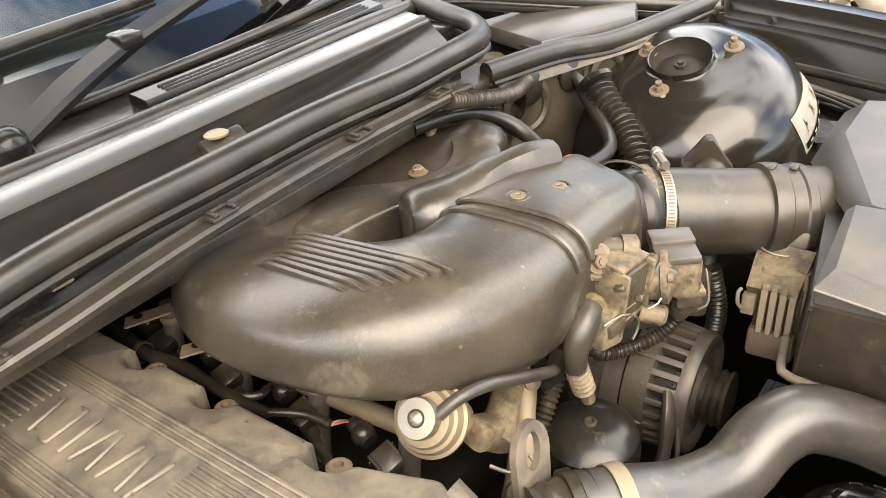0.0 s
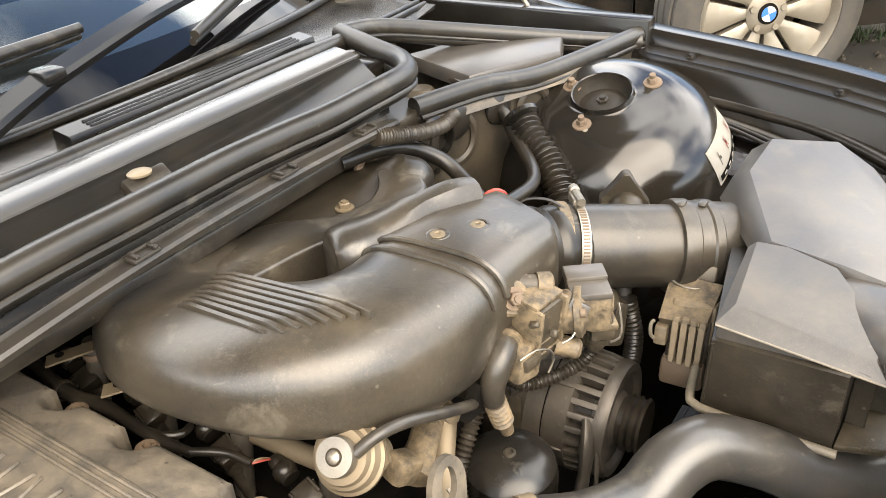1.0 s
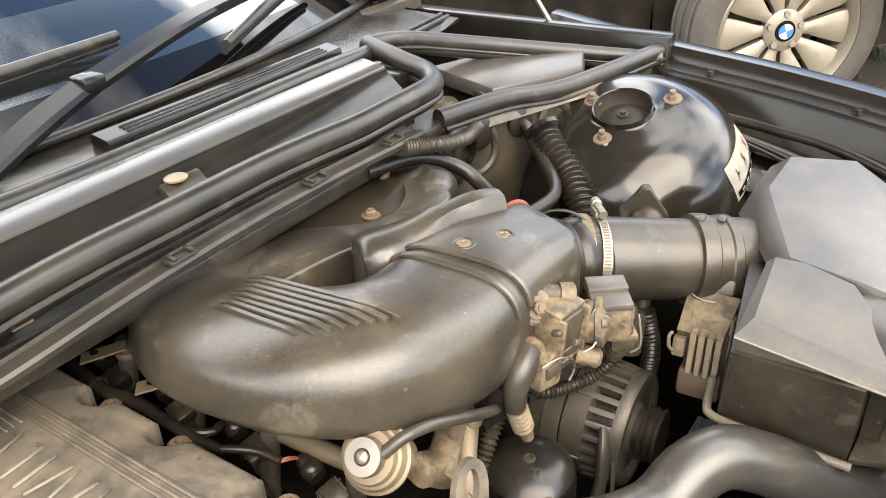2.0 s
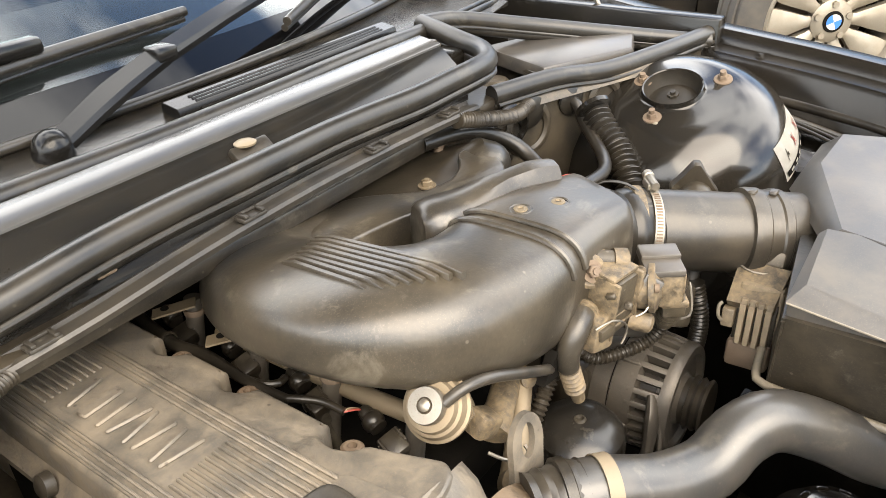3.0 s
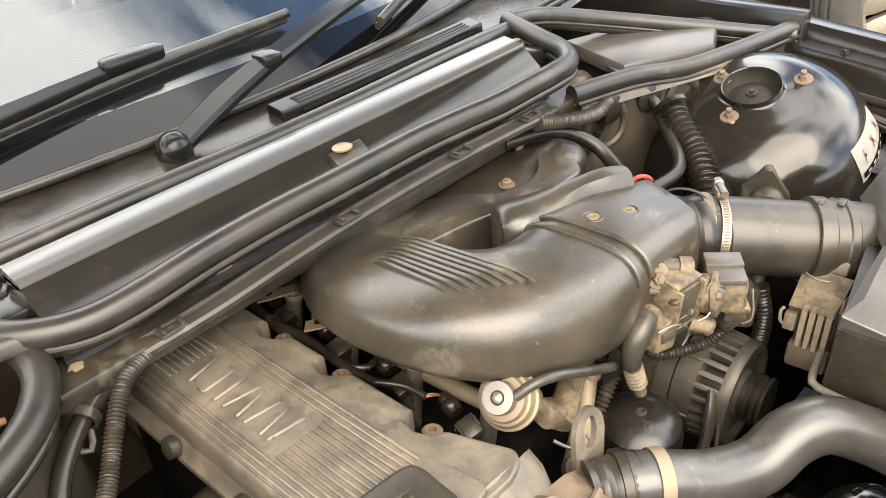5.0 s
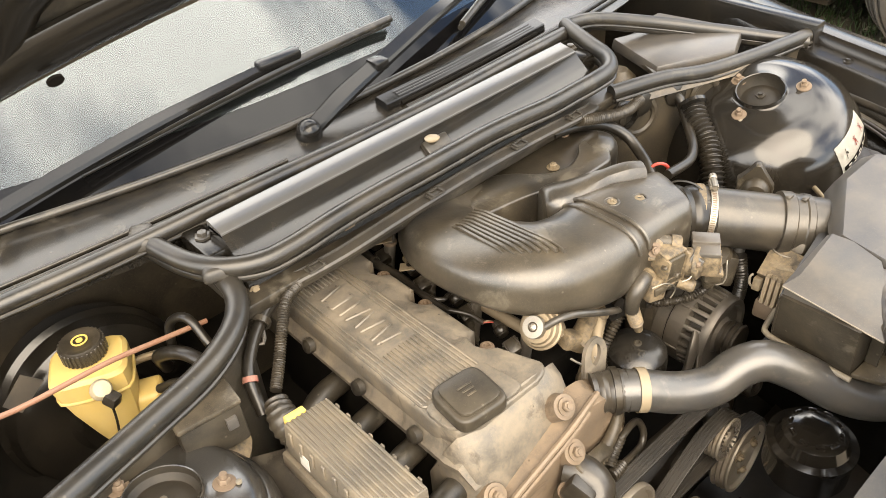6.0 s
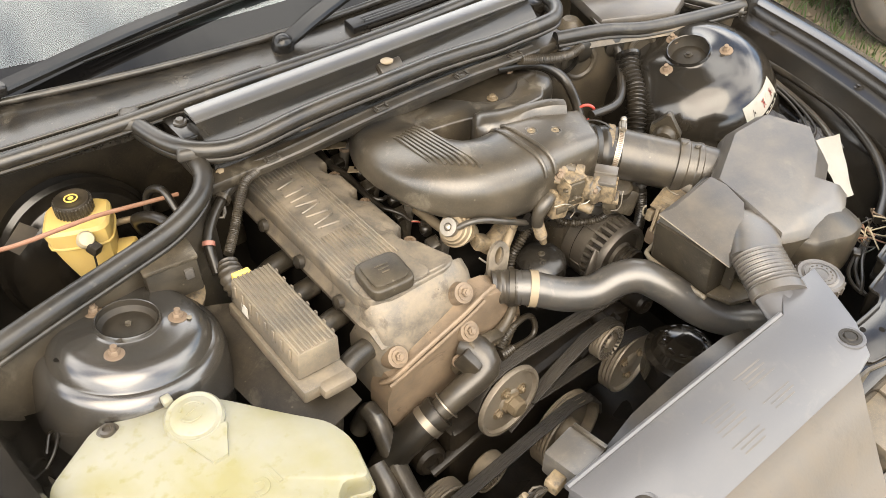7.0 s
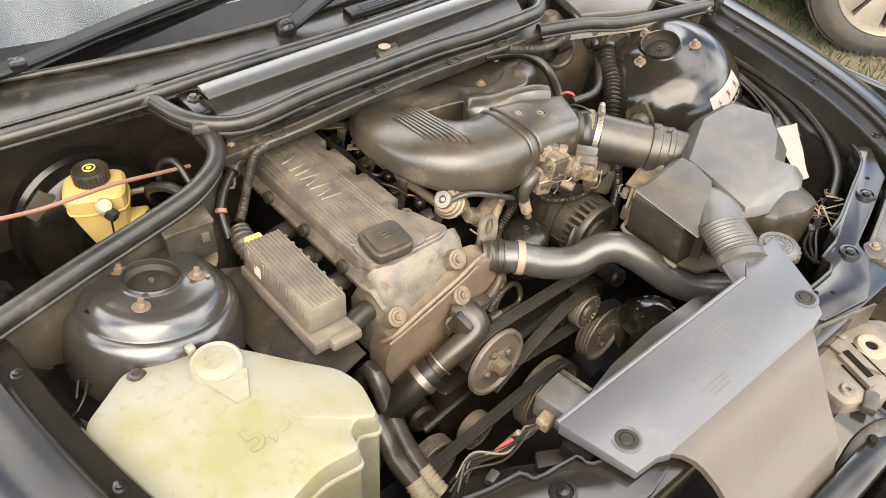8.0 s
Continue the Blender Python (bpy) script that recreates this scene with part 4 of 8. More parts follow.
# raised field with ribs and bars
part("raised_field", slab(smooth_outline([(-0.2755, 0.285), (-0.181, 0.285), (-0.181, -0.07), (-0.2755, -0.07)], 0.01), 0.836, 0.8425, 0.0015, 1), ALLOY, tier)
for k in range(15):
    x = -0.2735 + 0.0063 * k
    runs = [(0.28, -0.064)] if k < 3 or k > 11 else [(0.28, 0.188), (0.030, -0.064)]
    for a, b in runs:
        part("rib", box((0.0026, a - b, 0.0028), pose(x, (a + b) / 2, 0.842), 0.0008, 1), ALLOY, tier)
# a brand word stands here: plain slanted bars of its size
for yc, w, sk in ((0.176, 0.006, 0.35), (0.150, 0.016, 0.1), (0.126, 0.006, 0.1), (0.106, 0.006, -0.3), (0.090, 0.006, 0.3), (0.070, 0.006, -0.25), (0.050, 0.006, 0.25), (0.032, 0.006, -0.25)):
    part("raised_bar", box((0.038, w * 0.75, 0.0032), Matrix.Translation((-0.2300, 0.172 + (yc - 0.176) * 0.86, 0.842)) @ Matrix.Rotation(sk * 0.6, 4, "Z"), 0.0015, 1), ALLOY, tier)
# front: sloped nose, cap plate, timing cover
cap_plate = part("cap_plate", slab(smooth_outline([(-0.277, -0.068), (-0.178, -0.060), (-0.170, -0.126), (-0.245, -0.126), (-0.277, -0.112)], 0.012), 0.837, 0.8435, 0.002, 2), ALLOY, tier)
bm = bmesh.new()
prof = [(-0.118, 0.836), (-0.132, 0.826), (-0.150, 0.790), (-0.158, 0.752), (-0.163, 0.735), (-0.163, 0.66), (-0.10, 0.66), (-0.10, 0.80)]
rings = []
for x, dz, dy in ((-0.287, -0.050, 0.02), (-0.283, -0.026, 0.010), (-0.272, -0.010, 0.003), (-0.25, 0.0, 0), (-0.16, 0.0, 0), (-0.13, -0.004, 0.0), (-0.114, -0.011, 0.004), (-0.101, -0.022, 0.010), (-0.092, -0.036, 0.018), (-0.087, -0.052, 0.028)):
    rings.append([(x, y + dy, z + dz if z > 0.7 else z) for y, z in prof])
skin(bm, rings)
part("nose", bm, ALLOY, vc)
front = thing("timing_cover", "rust-stained cast timing cover at the engine's front", "timing cover", (-0.17, -0.17, 0.40))
bm = bmesh.new()
face = [(-0.292, 0.695), (-0.279, 0.728), (-0.235, 0.752), (-0.150, 0.782), (-0.115, 0.796), (-0.088, 0.790), (-0.060, 0.774), (-0.040, 0.748), (-0.030, 0.70), (-0.055, 0.62), (-0.10, 0.55), (-0.16, 0.53), (-0.24, 0.53), (-0.275, 0.60), (-0.294, 0.66)]
skin(bm, [[(x, -0.135, z) for x, z in face], [(x, -0.168, z - 0.002) for x, z in face], [(x * 0.985 - 0.003, -0.176, z * 0.99 + 0.005) for x, z in face]])
part("casting", bm, FRONT_CAST, front)
part("front_gasket", tube([(-0.290, -0.160, 0.718), (-0.278, -0.176, 0.736), (-0.235, -0.178, 0.756), (-0.150, -0.178, 0.786), (-0.116, -0.176, 0.799), (-0.088, -0.168, 0.793)], 0.0042, 8, 0.02), FRONT_CAST, front)
part("gasket_edge", tube([(-0.285, -0.176, 0.722), (-0.235, -0.180, 0.744), (-0.150, -0.180, 0.774), (-0.114, -0.178, 0.788)], 0.003, 8, 0.02), FRONT_CAST, front)
for at in ((-0.140, -0.158, 0.804), (-0.262, -0.162, 0.757), (-0.147, -0.182, 0.748), (-0.06, -0.178, 0.705)):
    part("boss", lathe([(0, -0.02), (0.018, -0.02), (0.0155, 0.004), (0.011, 0.005), (0, 0.005)], aim(at, (0, -0.75, 0.66)), 24), FRONT_CAST, front)
    bolt("boss_bolt", Vector(at) + Vector((0, -0.004, 0.004)), (0, -0.75, 0.66), 0.0068, front, FRONT_CAST)
block = thing("engine_block", "engine block and cylinder head side, near-black for the gap's shade", "engine", (-0.2, 0.05, 0.34))
# the head's side is coloured as dark as the gap beside it
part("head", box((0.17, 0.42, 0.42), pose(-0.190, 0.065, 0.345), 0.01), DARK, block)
for i in range(4):
    yr = 0.108 - 0.077 * i
    part("exhaust_runner", tube([(-0.272, yr, 0.758), (-0.310, yr - 0.004, 0.757), (-0.340, yr - 0.012, 0.742), (-0.362, yr - 0.02, 0.70), (-0.37, yr - 0.02, 0.64)], 0.0165, 16, 0.01), CASE, block, "dusty black runner")
    if i < 3:
        part("side_boss", lathe([(0, 0), (0.011, 0), (0.010, 0.008), (0.006, 0.010), (0, 0.010)], aim((-0.286, 0.150 - 0.106 * i, 0.803), (-1, 0, 0.25)), 16), HOSE, block)

# oil filler cap
cap = thing("oil_filler_cap", "square-shouldered black plastic oil filler cap", "oil cap", (-0.234, -0.100, 0.843))
out = []
for i in range(48):
    a = 2 * math.pi * i / 48 + math.pi / 4
    k = (abs(math.cos(a)) ** 5.5 + abs(math.sin(a)) ** 5.5) ** (-1 / 5.5)
    out.append((0.034 * k * math.cos(a), 0.034 * k * math.sin(a)))
turn = Matrix.Translation((-0.236, -0.102, 0.8435)) @ Matrix.Rotation(radians(-6), 4, "Z")
part("skirt", slab(out, 0, 0.020, 0.004, 3, m=turn), CASE, cap)
part("pad", slab([(x * 0.82, y * 0.82) for x, y in out], 0.019, 0.0245, 0.002, 2, m=turn), CASE, cap)
for i in range(3):
    part("faded_mark", box((0.020 - 0.004 * i, 0.0025, 0.0012), turn @ pose(0, 0.008 - 0.007 * i, 0.0245), 0.0003, 1), PLASTIC_BOX, cap)

# ---- inlet manifold ----
plenum = thing("inlet_manifold", "dusty black plastic inlet manifold curled into a horseshoe", "inlet manifold", (0.03, 0.05, 0.74))
path = [(0.105, -0.046, 0.851), (0.060, -0.047, 0.854), (0.015, -0.046, 0.860), (-0.030, -0.032, 0.868), (-0.062, 0.002, 0.874), (-0.074, 0.052, 0.874), (-0.070, 0.104, 0.870), (-0.045, 0.148, 0.860), (0.000, 0.166, 0.848), (0.055, 0.150, 0.838), (0.110, 0.120, 0.828), (0.165, 0.096, 0.822), (0.205, 0.080, 0.820)]
# along the duct: half width, height above and below its line, squareness
SHAPE = [(0.067, 0.068, 0.062, 4.2), (0.067, 0.065, 0.058, 4.0), (0.066, 0.062, 0.050, 3.5), (0.066, 0.055, 0.040, 3.4), (0.066, 0.048, 0.030, 3.5), (0.066, 0.044, 0.026, 3.4), (0.064, 0.042, 0.026, 3.0), (0.060, 0.045, 0.028, 2.6), (0.055, 0.050, 0.032, 2.3), (0.049, 0.052, 0.034, 2.2), (0.044, 0.054, 0.036, 2.1), (0.039, 0.054, 0.038, 2.1), (0.034, 0.050, 0.038, 2.1)]
duct_line = spline(path, 0.008)


def duct_ring(i, grow=0.0, seg=48):
    """The duct's section at one point of its line."""
    c, n = duct_line, len(duct_line)
    q = c[i]
    d = c[min(i + 1, n - 1)] - c[max(i - 1, 0)]
    d.z = 0
    d.normalize()
    side = Vector((d.y, -d.x, 0))
    f = i / (n - 1) * (len(SHAPE) - 1)
    k = min(int(f), len(SHAPE) - 2)
    w, up_, dn, p = (a + (b - a) * (f - k) for a, b in zip(SHAPE[k], SHAPE[k + 1]))
    ring = []
    for s in range(seg):
        a = 2 * math.pi * s / seg
        ca, sa = math.cos(a), math.sin(a)
        pp = p if sa > 0 else 2.0
        kk = (abs(ca) ** pp + abs(sa) ** pp) ** (-1 / pp)
        x, z = (w + grow) * kk * ca, ((up_ if sa > 0 else dn) + grow) * kk * sa
        # the inner flank falls away towards the middle of the curl
        if ca < 0 and sa > 0 and f > 0.6:
            z *= 1 - 0.05 * (-ca) ** 2
        ring.append(q + side * x + Vector((0, 0, z)))
    return ring


bm = bmesh.new()
skin(bm, [duct_ring(i) for i in range(len(duct_line))])
chamber = part("curled_duct", bm, MANIFOLD, plenum)
# faint mould seam round the lower half
part("mould_seam", tube([duct_ring(i, 0.0006)[46] for i in range(0, len(duct_line) - 40, 3)], 0.0014, 6, 0.03), MANIFOLD, chamber)
# grip ribs on the top, dropped onto the duct
def duct_top(x, y):
    """The height of the duct's skin over a place of the plan."""
    best = min(range(len(duct_line)), key=lambda i: (duct_line[i].x - x) ** 2 + (duct_line[i].y - y) ** 2)
    top_z = 0.0
    for i in range(max(0, best - 4), min(len(duct_line), best + 5)):
        ring = duct_ring(i, 0.0, 240)
        p = min((r for r in ring if r.z > duct_line[i].z), key=lambda r: (r.x - x) ** 2 + (r.y - y) ** 2)
        if (p.x - x) ** 2 + (p.y - y) ** 2 < 0.003 ** 2:
            top_z = max(top_z, p.z)
    return top_z or p.z


for k in range(8):
    t = k / 7
    ax_, ay_ = -0.080 + 0.046 * t, 0.083 + 0.007 * t
    bx_, by_ = -0.083 + 0.052 * t, -0.016 - 0.050 * t
    pts = []
    for j in range(9):
        x, y = ax_ + (bx_ - ax_) * j / 8, ay_ + (by_ - ay_) * j / 8
        pts.append(Vector((x, y, max(0.9245 - 0.07 * max(0.0, y + 0.03), duct_top(x, y) + 0.0008))))
    fit_z = np.polyfit(range(9), [p.z for p in pts], 1)
    fit_z[1] += max(duct_top(p.x, p.y) + 0.0028 - float(np.polyval(fit_z, j)) for j, p in enumerate(pts))
    rings = []
    for j, p in enumerate(pts):
        z = float(np.polyval(fit_z, j)) - (0.004 if j in (0, 8) else 0.0)
        rings.append([(p.x + dx, p.y, z + dz) for dx, dz in ((-0.0027, -0.020), (-0.0024, -0.0010), (-0.0018, 0.0), (0.0018, 0.0), (0.0024, -0.0010), (0.0027, -0.020))])
    bm = bmesh.new()
    skin(bm, rings)
    part("rib", bm, MANIFOLD, chamber)
# rear ledge and lobe
ledge = smooth_outline([(-0.06, 0.19), (0.0, 0.235), (0.10, 0.245), (0.19, 0.215), (0.235, 0.168), (0.275, 0.148), (0.292, 0.110), (0.270, 0.078), (0.215, 0.070), (0.15, 0.080), (0.05, 0.13)], 0.05)
part("rear_ledge", mound(ledge, lambda x, y: 0.881 + 0.024 * math.exp(-((x - 0.245) ** 2 + (y - 0.108) ** 2) / 0.0011) - 0.05 * max(0, y - 0.18), 0.80), PLASTIC, plenum)
shoulder = [(-0.040, 0.140), (0.0, 0.151), (0.033, 0.156), (0.071, 0.160), (0.096, 0.140), (0.114, 0.116), (0.134, 0.098), (0.164, 0.090), (0.190, 0.096), (0.214, 0.116), (0.240, 0.118), (0.250, 0.102), (0.241, 0.078), (0.220, 0.055), (0.150, 0.055), (0.060, 0.085), (0.0, 0.095), (-0.035, 0.105)]
part("back_shoulder", slab(smooth_outline(shoulder, 0.03), 0.80, lambda x, y: 0.891 + 0.010 * math.exp(-((x - 0.205) ** 2 + (y - 0.115) ** 2) / 0.0010), 0.004, 3), MANIFOLD, plenum)
bolt("ledge_bolt", (0.154, 0.114, 0.8822), (0, 0, 1), 0.0062, plenum, ZINC)
# flange half with seam, ridge block and screws
bm = bmesh.new()
rings = []
for t in (0.0, 0.12, 0.3, 0.5, 0.7, 0.85, 0.94, 1.0):
    x0, yc = 0.082 + 0.112 * t, -0.046 - 0.020 * t
    w, up_, dn = 0.0675 - 0.020 * t - (0.006 if t == 1 else 0), 0.069 - 0.012 * t * t - (0.006 if t == 1 else 0), 0.068 - 0.012 * t
    ring = []
    for k in range(48):
        a = 2 * math.pi * k / 48
        ca, sa = math.cos(a), math.sin(a)
        kk = (abs(ca) ** 5 + abs(sa) ** 5) ** -0.2
        yy = -w * kk * ca
        ring.append((x0 + 0.028 * t * (yy / 0.06 + 0.4), yc + yy, 0.851 + (up_ if sa > 0 else dn) * kk * sa))
    rings.append(ring)
skin(bm, rings)
fl = part("flange_half", bm, MANIFOLD, plenum)
for i_seam, grow in ((3, 0.0012), (5, 0.0006)):
    ring = duct_ring(i_seam, grow)
    part("seam_bead", tube([ring[k % 48] for k in range(20, -10, -1)], 0.0034, 10, 0.006), MANIFOLD, fl)
ridge = bmesh.new()
rp = [(0.052, 0.044, 0.896), (0.056, 0.042, 0.901), (0.068, 0.038, 0.903), (0.095, 0.027, 0.902), (0.130, 0.012, 0.908), (0.170, -0.006, 0.912), (0.192, -0.018, 0.909)]
rw = [0.016, 0.024, 0.029, 0.024, 0.015, 0.017, 0.016]
rings = []
rc = spline(rp, 0.01)
for i, q in enumerate(rc):
    d = (rc[min(i + 1, len(rc) - 1)] - rc[max(i - 1, 0)]).normalized()
    s = Vector((d.y, -d.x, 0)).normalized()
    f = i / (len(rc) - 1) * (len(rw) - 1)
    k = min(int(f), len(rw) - 2)
    w = rw[k] + (rw[k + 1] - rw[k]) * (f - k)
    rings.append([q + s * (w * a) + Vector((0, 0, b)) for a, b in ((1.15, -0.05), (1.1, -0.006), (0.9, 0.010), (0.6, 0.016), (0, 0.018), (-0.6, 0.016), (-0.9, 0.010), (-1.1, -0.006), (-1.15, -0.05))])
skin(ridge, rings)
part("ridge_block", ridge, MANIFOLD, fl)
for at in ((0.097, -0.038, 0.9188), (0.130, -0.058, 0.9168)):
    sc = part("screw_cup", lathe([(0.0088, -0.004), (0.0088, 0.0008), (0.0100, 0.0016), (0.0112, 0.0006), (0.0112, -0.006)], aim(at, (0, 0, 1)), 24), MANIFOLD, fl)
    part("cup_floor", lathe([(0, 0), (0.0090, 0), (0.0090, 0.0005), (0, 0.0005)], aim(Vector(at) + Vector((0, 0, 0.0002)), (0, 0, 1)), 20), DARK, sc)
    part("screw", lathe([(0, 0), (0.0068, 0), (0.0064, 0.0012), (0.003, 0.0016), (0.0025, 0.0004), (0, 0.0004)], aim(Vector(at) + Vector((0, 0, 0.0007)), (0, 0, 1)), 18), ZINC, sc)
# black filler that paints the shade under the manifold
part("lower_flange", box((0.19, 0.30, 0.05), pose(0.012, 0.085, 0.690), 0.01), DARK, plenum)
bm = bmesh.new()
skin(bm, [[(0.020, -0.1085, 0.800), (0.046, -0.1095, 0.796), (0.040, -0.1105, 0.826)], [(0.020, -0.100, 0.800), (0.046, -0.100, 0.796), (0.040, -0.100, 0.826)]])
part("skirt_window", bm, DARK, plenum, "dark triangular window in the skirt")
# runners below the bulb
for i in range(4):
    yr = 0.231 - 0.0935 * i
    run = part("runner", tube([(-0.079, yr, 0.830), (-0.081, yr, 0.812), (-0.086, yr + 0.002, 0.775), (-0.092, yr + 0.003, 0.735), (-0.100, yr + 0.003, 0.68)], 0.0088, 16), ALLOY_RAW, plenum, "dull alloy inlet runner")
    part("collar", lathe([(0.0085, -0.003), (0.0104, -0.003), (0.0108, 0.0), (0.0102, 0.003), (0.0085, 0.003)], aim((-0.0805, yr, 0.815), (0.1, 0, 1)), 20), RUST, run)

# ---- air duct ----
duct = thing("air_intake_duct", "smooth black air duct with a ribbed elbow and steel clamp", "air duct", (0.29, -0.16, 0.80))
A, B = Vector((0.232, -0.092, 0.852)), Vector((0.352, -0.236, 0.828))
ax = (B - A).normalized()
part("elbow", tube([(0.165, -0.066, 0.858), (0.195, -0.070, 0.857), A + ax * 0.012], [0.046, 0.043, 0.0405], 28, 0.006, pitch=0.020, depth=0.0018), RUBBER, duct)
part("pipe", tube([A, A.lerp(B, 0.5), B], 0.0415, 36, 0.02), DUCT, duct)
mafp = A.lerp(B, 0.56)
bm = lathe([(0.041, 0), (0.0465, 0.001), (0.0475, 0.006), (0.0475, 0.016), (0.0455, 0.018), (0.0455, 0.030), (0.047, 0.032), (0.047, 0.040), (0.0445, 0.042), (0.044, 0.075), (0.041, 0.076)], aim(mafp, ax), 40)
part("meter_body", bm, DUCT, duct, "air mass meter housing with raised collars")
for d, tall_ in ((0.012, 0.005), (0.034, 0.004)):
    part("lug", box((0.012, 0.008, 0.004), aim(mafp + ax * d + Vector((0, 0, 0.046)), (0, 0, 1)), 0.002), DUCT, duct)
band = part("clamp_band", lathe([(0.0425, -0.0046), (0.0438, -0.0046), (0.0438, 0.0046), (0.0425, 0.0046)], aim(A + ax * 0.010, ax), 48), STEEL, duct, "bright steel worm-drive clamp")
m = aim(A + ax * 0.010, ax)
for i in range(56):
    a = radians(100 + i * 4.2)
    part("slot", box((0.0014, 0.0015, 0.0060), m @ Matrix.Rotation(a, 4, "Z") @ pose(0.0436, 0, -0.0030), 0, 1), RUST, band)
upv = (Vector((0, 0, 1)) - ax * ax.z).normalized()
acr = ax.cross(upv)
cp = A + ax * 0.010 + (upv * 0.97 - acr * 0.25).normalized() * 0.0455
part("clamp_housing", box((0.013, 0.020, 0.008), Matrix.Translation(cp - upv * 0.003) @ Matrix((ax, acr, upv)).transposed().to_4x4(), 0.002), STEEL, band)
part("clamp_screw", lathe([(0, -0.015), (0.0042, -0.015), (0.0042, 0.008), (0.0056, 0.009), (0.0056, 0.016), (0.002, 0.017), (0, 0.017)], aim(cp + upv * 0.005, -acr), 14), STEEL, band)
part("elbow_wire", tube([(0.205, -0.050, 0.895), (0.214, -0.062, 0.905), (0.226, -0.082, 0.902), (0.231, -0.100, 0.888), (0.229, -0.112, 0.868)], 0.0016, 8, 0.006), RUBBER, duct, "thin black wire round the elbow")
part("elbow_cuff", lathe([(0.0415, -0.006), (0.0440, -0.005), (0.0440, 0.005), (0.0415, 0.006)], aim(A - ax * 0.006, ax), 40), BEIGE, duct, "dusty tan cuff of the elbow")
# wire bail and clip under the meter
part("bail", tube([mafp + ax * 0.05 + Vector((-0.030, -0.025, -0.020)), mafp + ax * 0.055 + Vector((-0.036, -0.036, -0.040)), mafp + ax * 0.085 + Vector((-0.032, -0.030, -0.036)), mafp + ax * 0.095 + Vector((-0.022, -0.020, -0.022))], 0.0014, 8, 0.008), STEEL, duct)

# ---- air filter box ----
airbox = thing("air_filter_box", "black plastic air filter box with a faceted lid", "air filter box", (0.34, -0.31, 0.70))
low = [(0.170, -0.254), (0.300, -0.228), (0.400, -0.215), (0.440, -0.33), (0.36, -0.44), (0.27, -0.405), (0.226, -0.364), (0.167, -0.361)]
lowt = [(0.150, -0.261), (0.30, -0.235), (0.41, -0.215), (0.455, -0.33), (0.37, -0.45), (0.27, -0.415), (0.226, -0.366), (0.151, -0.362)]
bm = bmesh.new()
skin(bm, [[(x, y, 0.770) for x, y in low], [(x, y, 0.853) for x, y in lowt]])
lower = part("lower_case", bm, CASE, airbox, "dusty dark lower half of the case")
part("case_floor", slab([(x, y) for x, y in low], 0.742, 0.771, 0.003), CASE, lower)
part("mount_foot", box((0.10, 0.08, 0.05), pose(0.32, -0.30, 0.70), 0.006), CASE, lower)
part("case_seam", tube([(0.156, -0.259, 0.834), (0.157, -0.361, 0.834)], 0.0009, 6), CONTROL, lower)
part("corner_seam", tube([(0.150, -0.262, 0.850), (0.168, -0.256, 0.776)], 0.0016, 6), CASE, lower)
for x, y in ((0.200, -0.372), (0.226, -0.385)):
    part("stiffener", box((0.004, 0.016, 0.075), pose(x, y, 0.772), 0.001, 1), CASE, lower)
part("recess_shelf", slab([(0.168, -0.362), (0.226, -0.366), (0.25, -0.40), (0.22, -0.412), (0.180, -0.398)], 0.764, 0.772, 0.002), PLASTIC_BOX, lower, "brown dusty ledge")
part("lid_rim", slab([(0.155, -0.262), (0.268, -0.258), (0.270, -0.30), (0.260, -0.335), (0.200, -0.380), (0.160, -0.382)], 0.848, lambda x, y: 0.866 + 0.115 * (y + 0.262), 0.001), PLASTIC_LID, airbox)
# front lid: sloping chamfer up to a flat top
bm = bmesh.new()
o0 = [(0.151, -0.261, 0.8685), (0.272, -0.255, 0.874), (0.274, -0.285, 0.874), (0.263, -0.330, 0.872), (0.205, -0.384, 0.856), (0.158, -0.3875, 0.8495)]
o1 = [(0.175, -0.270, 0.8755), (0.270, -0.262, 0.882), (0.272, -0.288, 0.882), (0.260, -0.330, 0.879), (0.203, -0.375, 0.866), (0.1655, -0.376, 0.8635)]
skin(bm, [[(x, y, z) for x, y, z in o0], [(x, y, z) for x, y, z in o1]])
part("front_lid", bm, PLASTIC_LID, airbox, "satin grey-black front lid")
# main lid: large faceted cover
bm = bmesh.new()
o0 = [(0.272, -0.262, 0.862), (0.378, -0.200, 0.862), (0.462, -0.198, 0.862), (0.520, -0.285, 0.856), (0.478, -0.345, 0.856), (0.425, -0.372, 0.85), (0.440, -0.402, 0.85), (0.385, -0.430, 0.850), (0.300, -0.425, 0.850), (0.246, -0.405, 0.855), (0.262, -0.335, 0.862)]
o1 = [(0.274, -0.262, 0.872), (0.380, -0.2085, 0.884), (0.463, -0.208, 0.884), (0.510, -0.285, 0.878), (0.466, -0.335, 0.878), (0.412, -0.360, 0.872), (0.428, -0.390, 0.868), (0.378, -0.422, 0.866), (0.300, -0.416, 0.866), (0.250, -0.404, 0.868), (0.263, -0.335, 0.874)]
o2 = [(0.276, -0.273, 0.882), (0.374, -0.2265, 0.900), (0.458, -0.228, 0.902), (0.492, -0.288, 0.896), (0.454, -0.328, 0.890), (0.396, -0.362, 0.882), (0.412, -0.384, 0.876), (0.370, -0.404, 0.876), (0.304, -0.395, 0.878), (0.253, -0.402, 0.873), (0.265, -0.335, 0.880)]
skin(bm, [o0, o1, o2])
part("main_lid", bm, PLASTIC_LID, airbox, "satin grey-black main lid with chamfered edges")
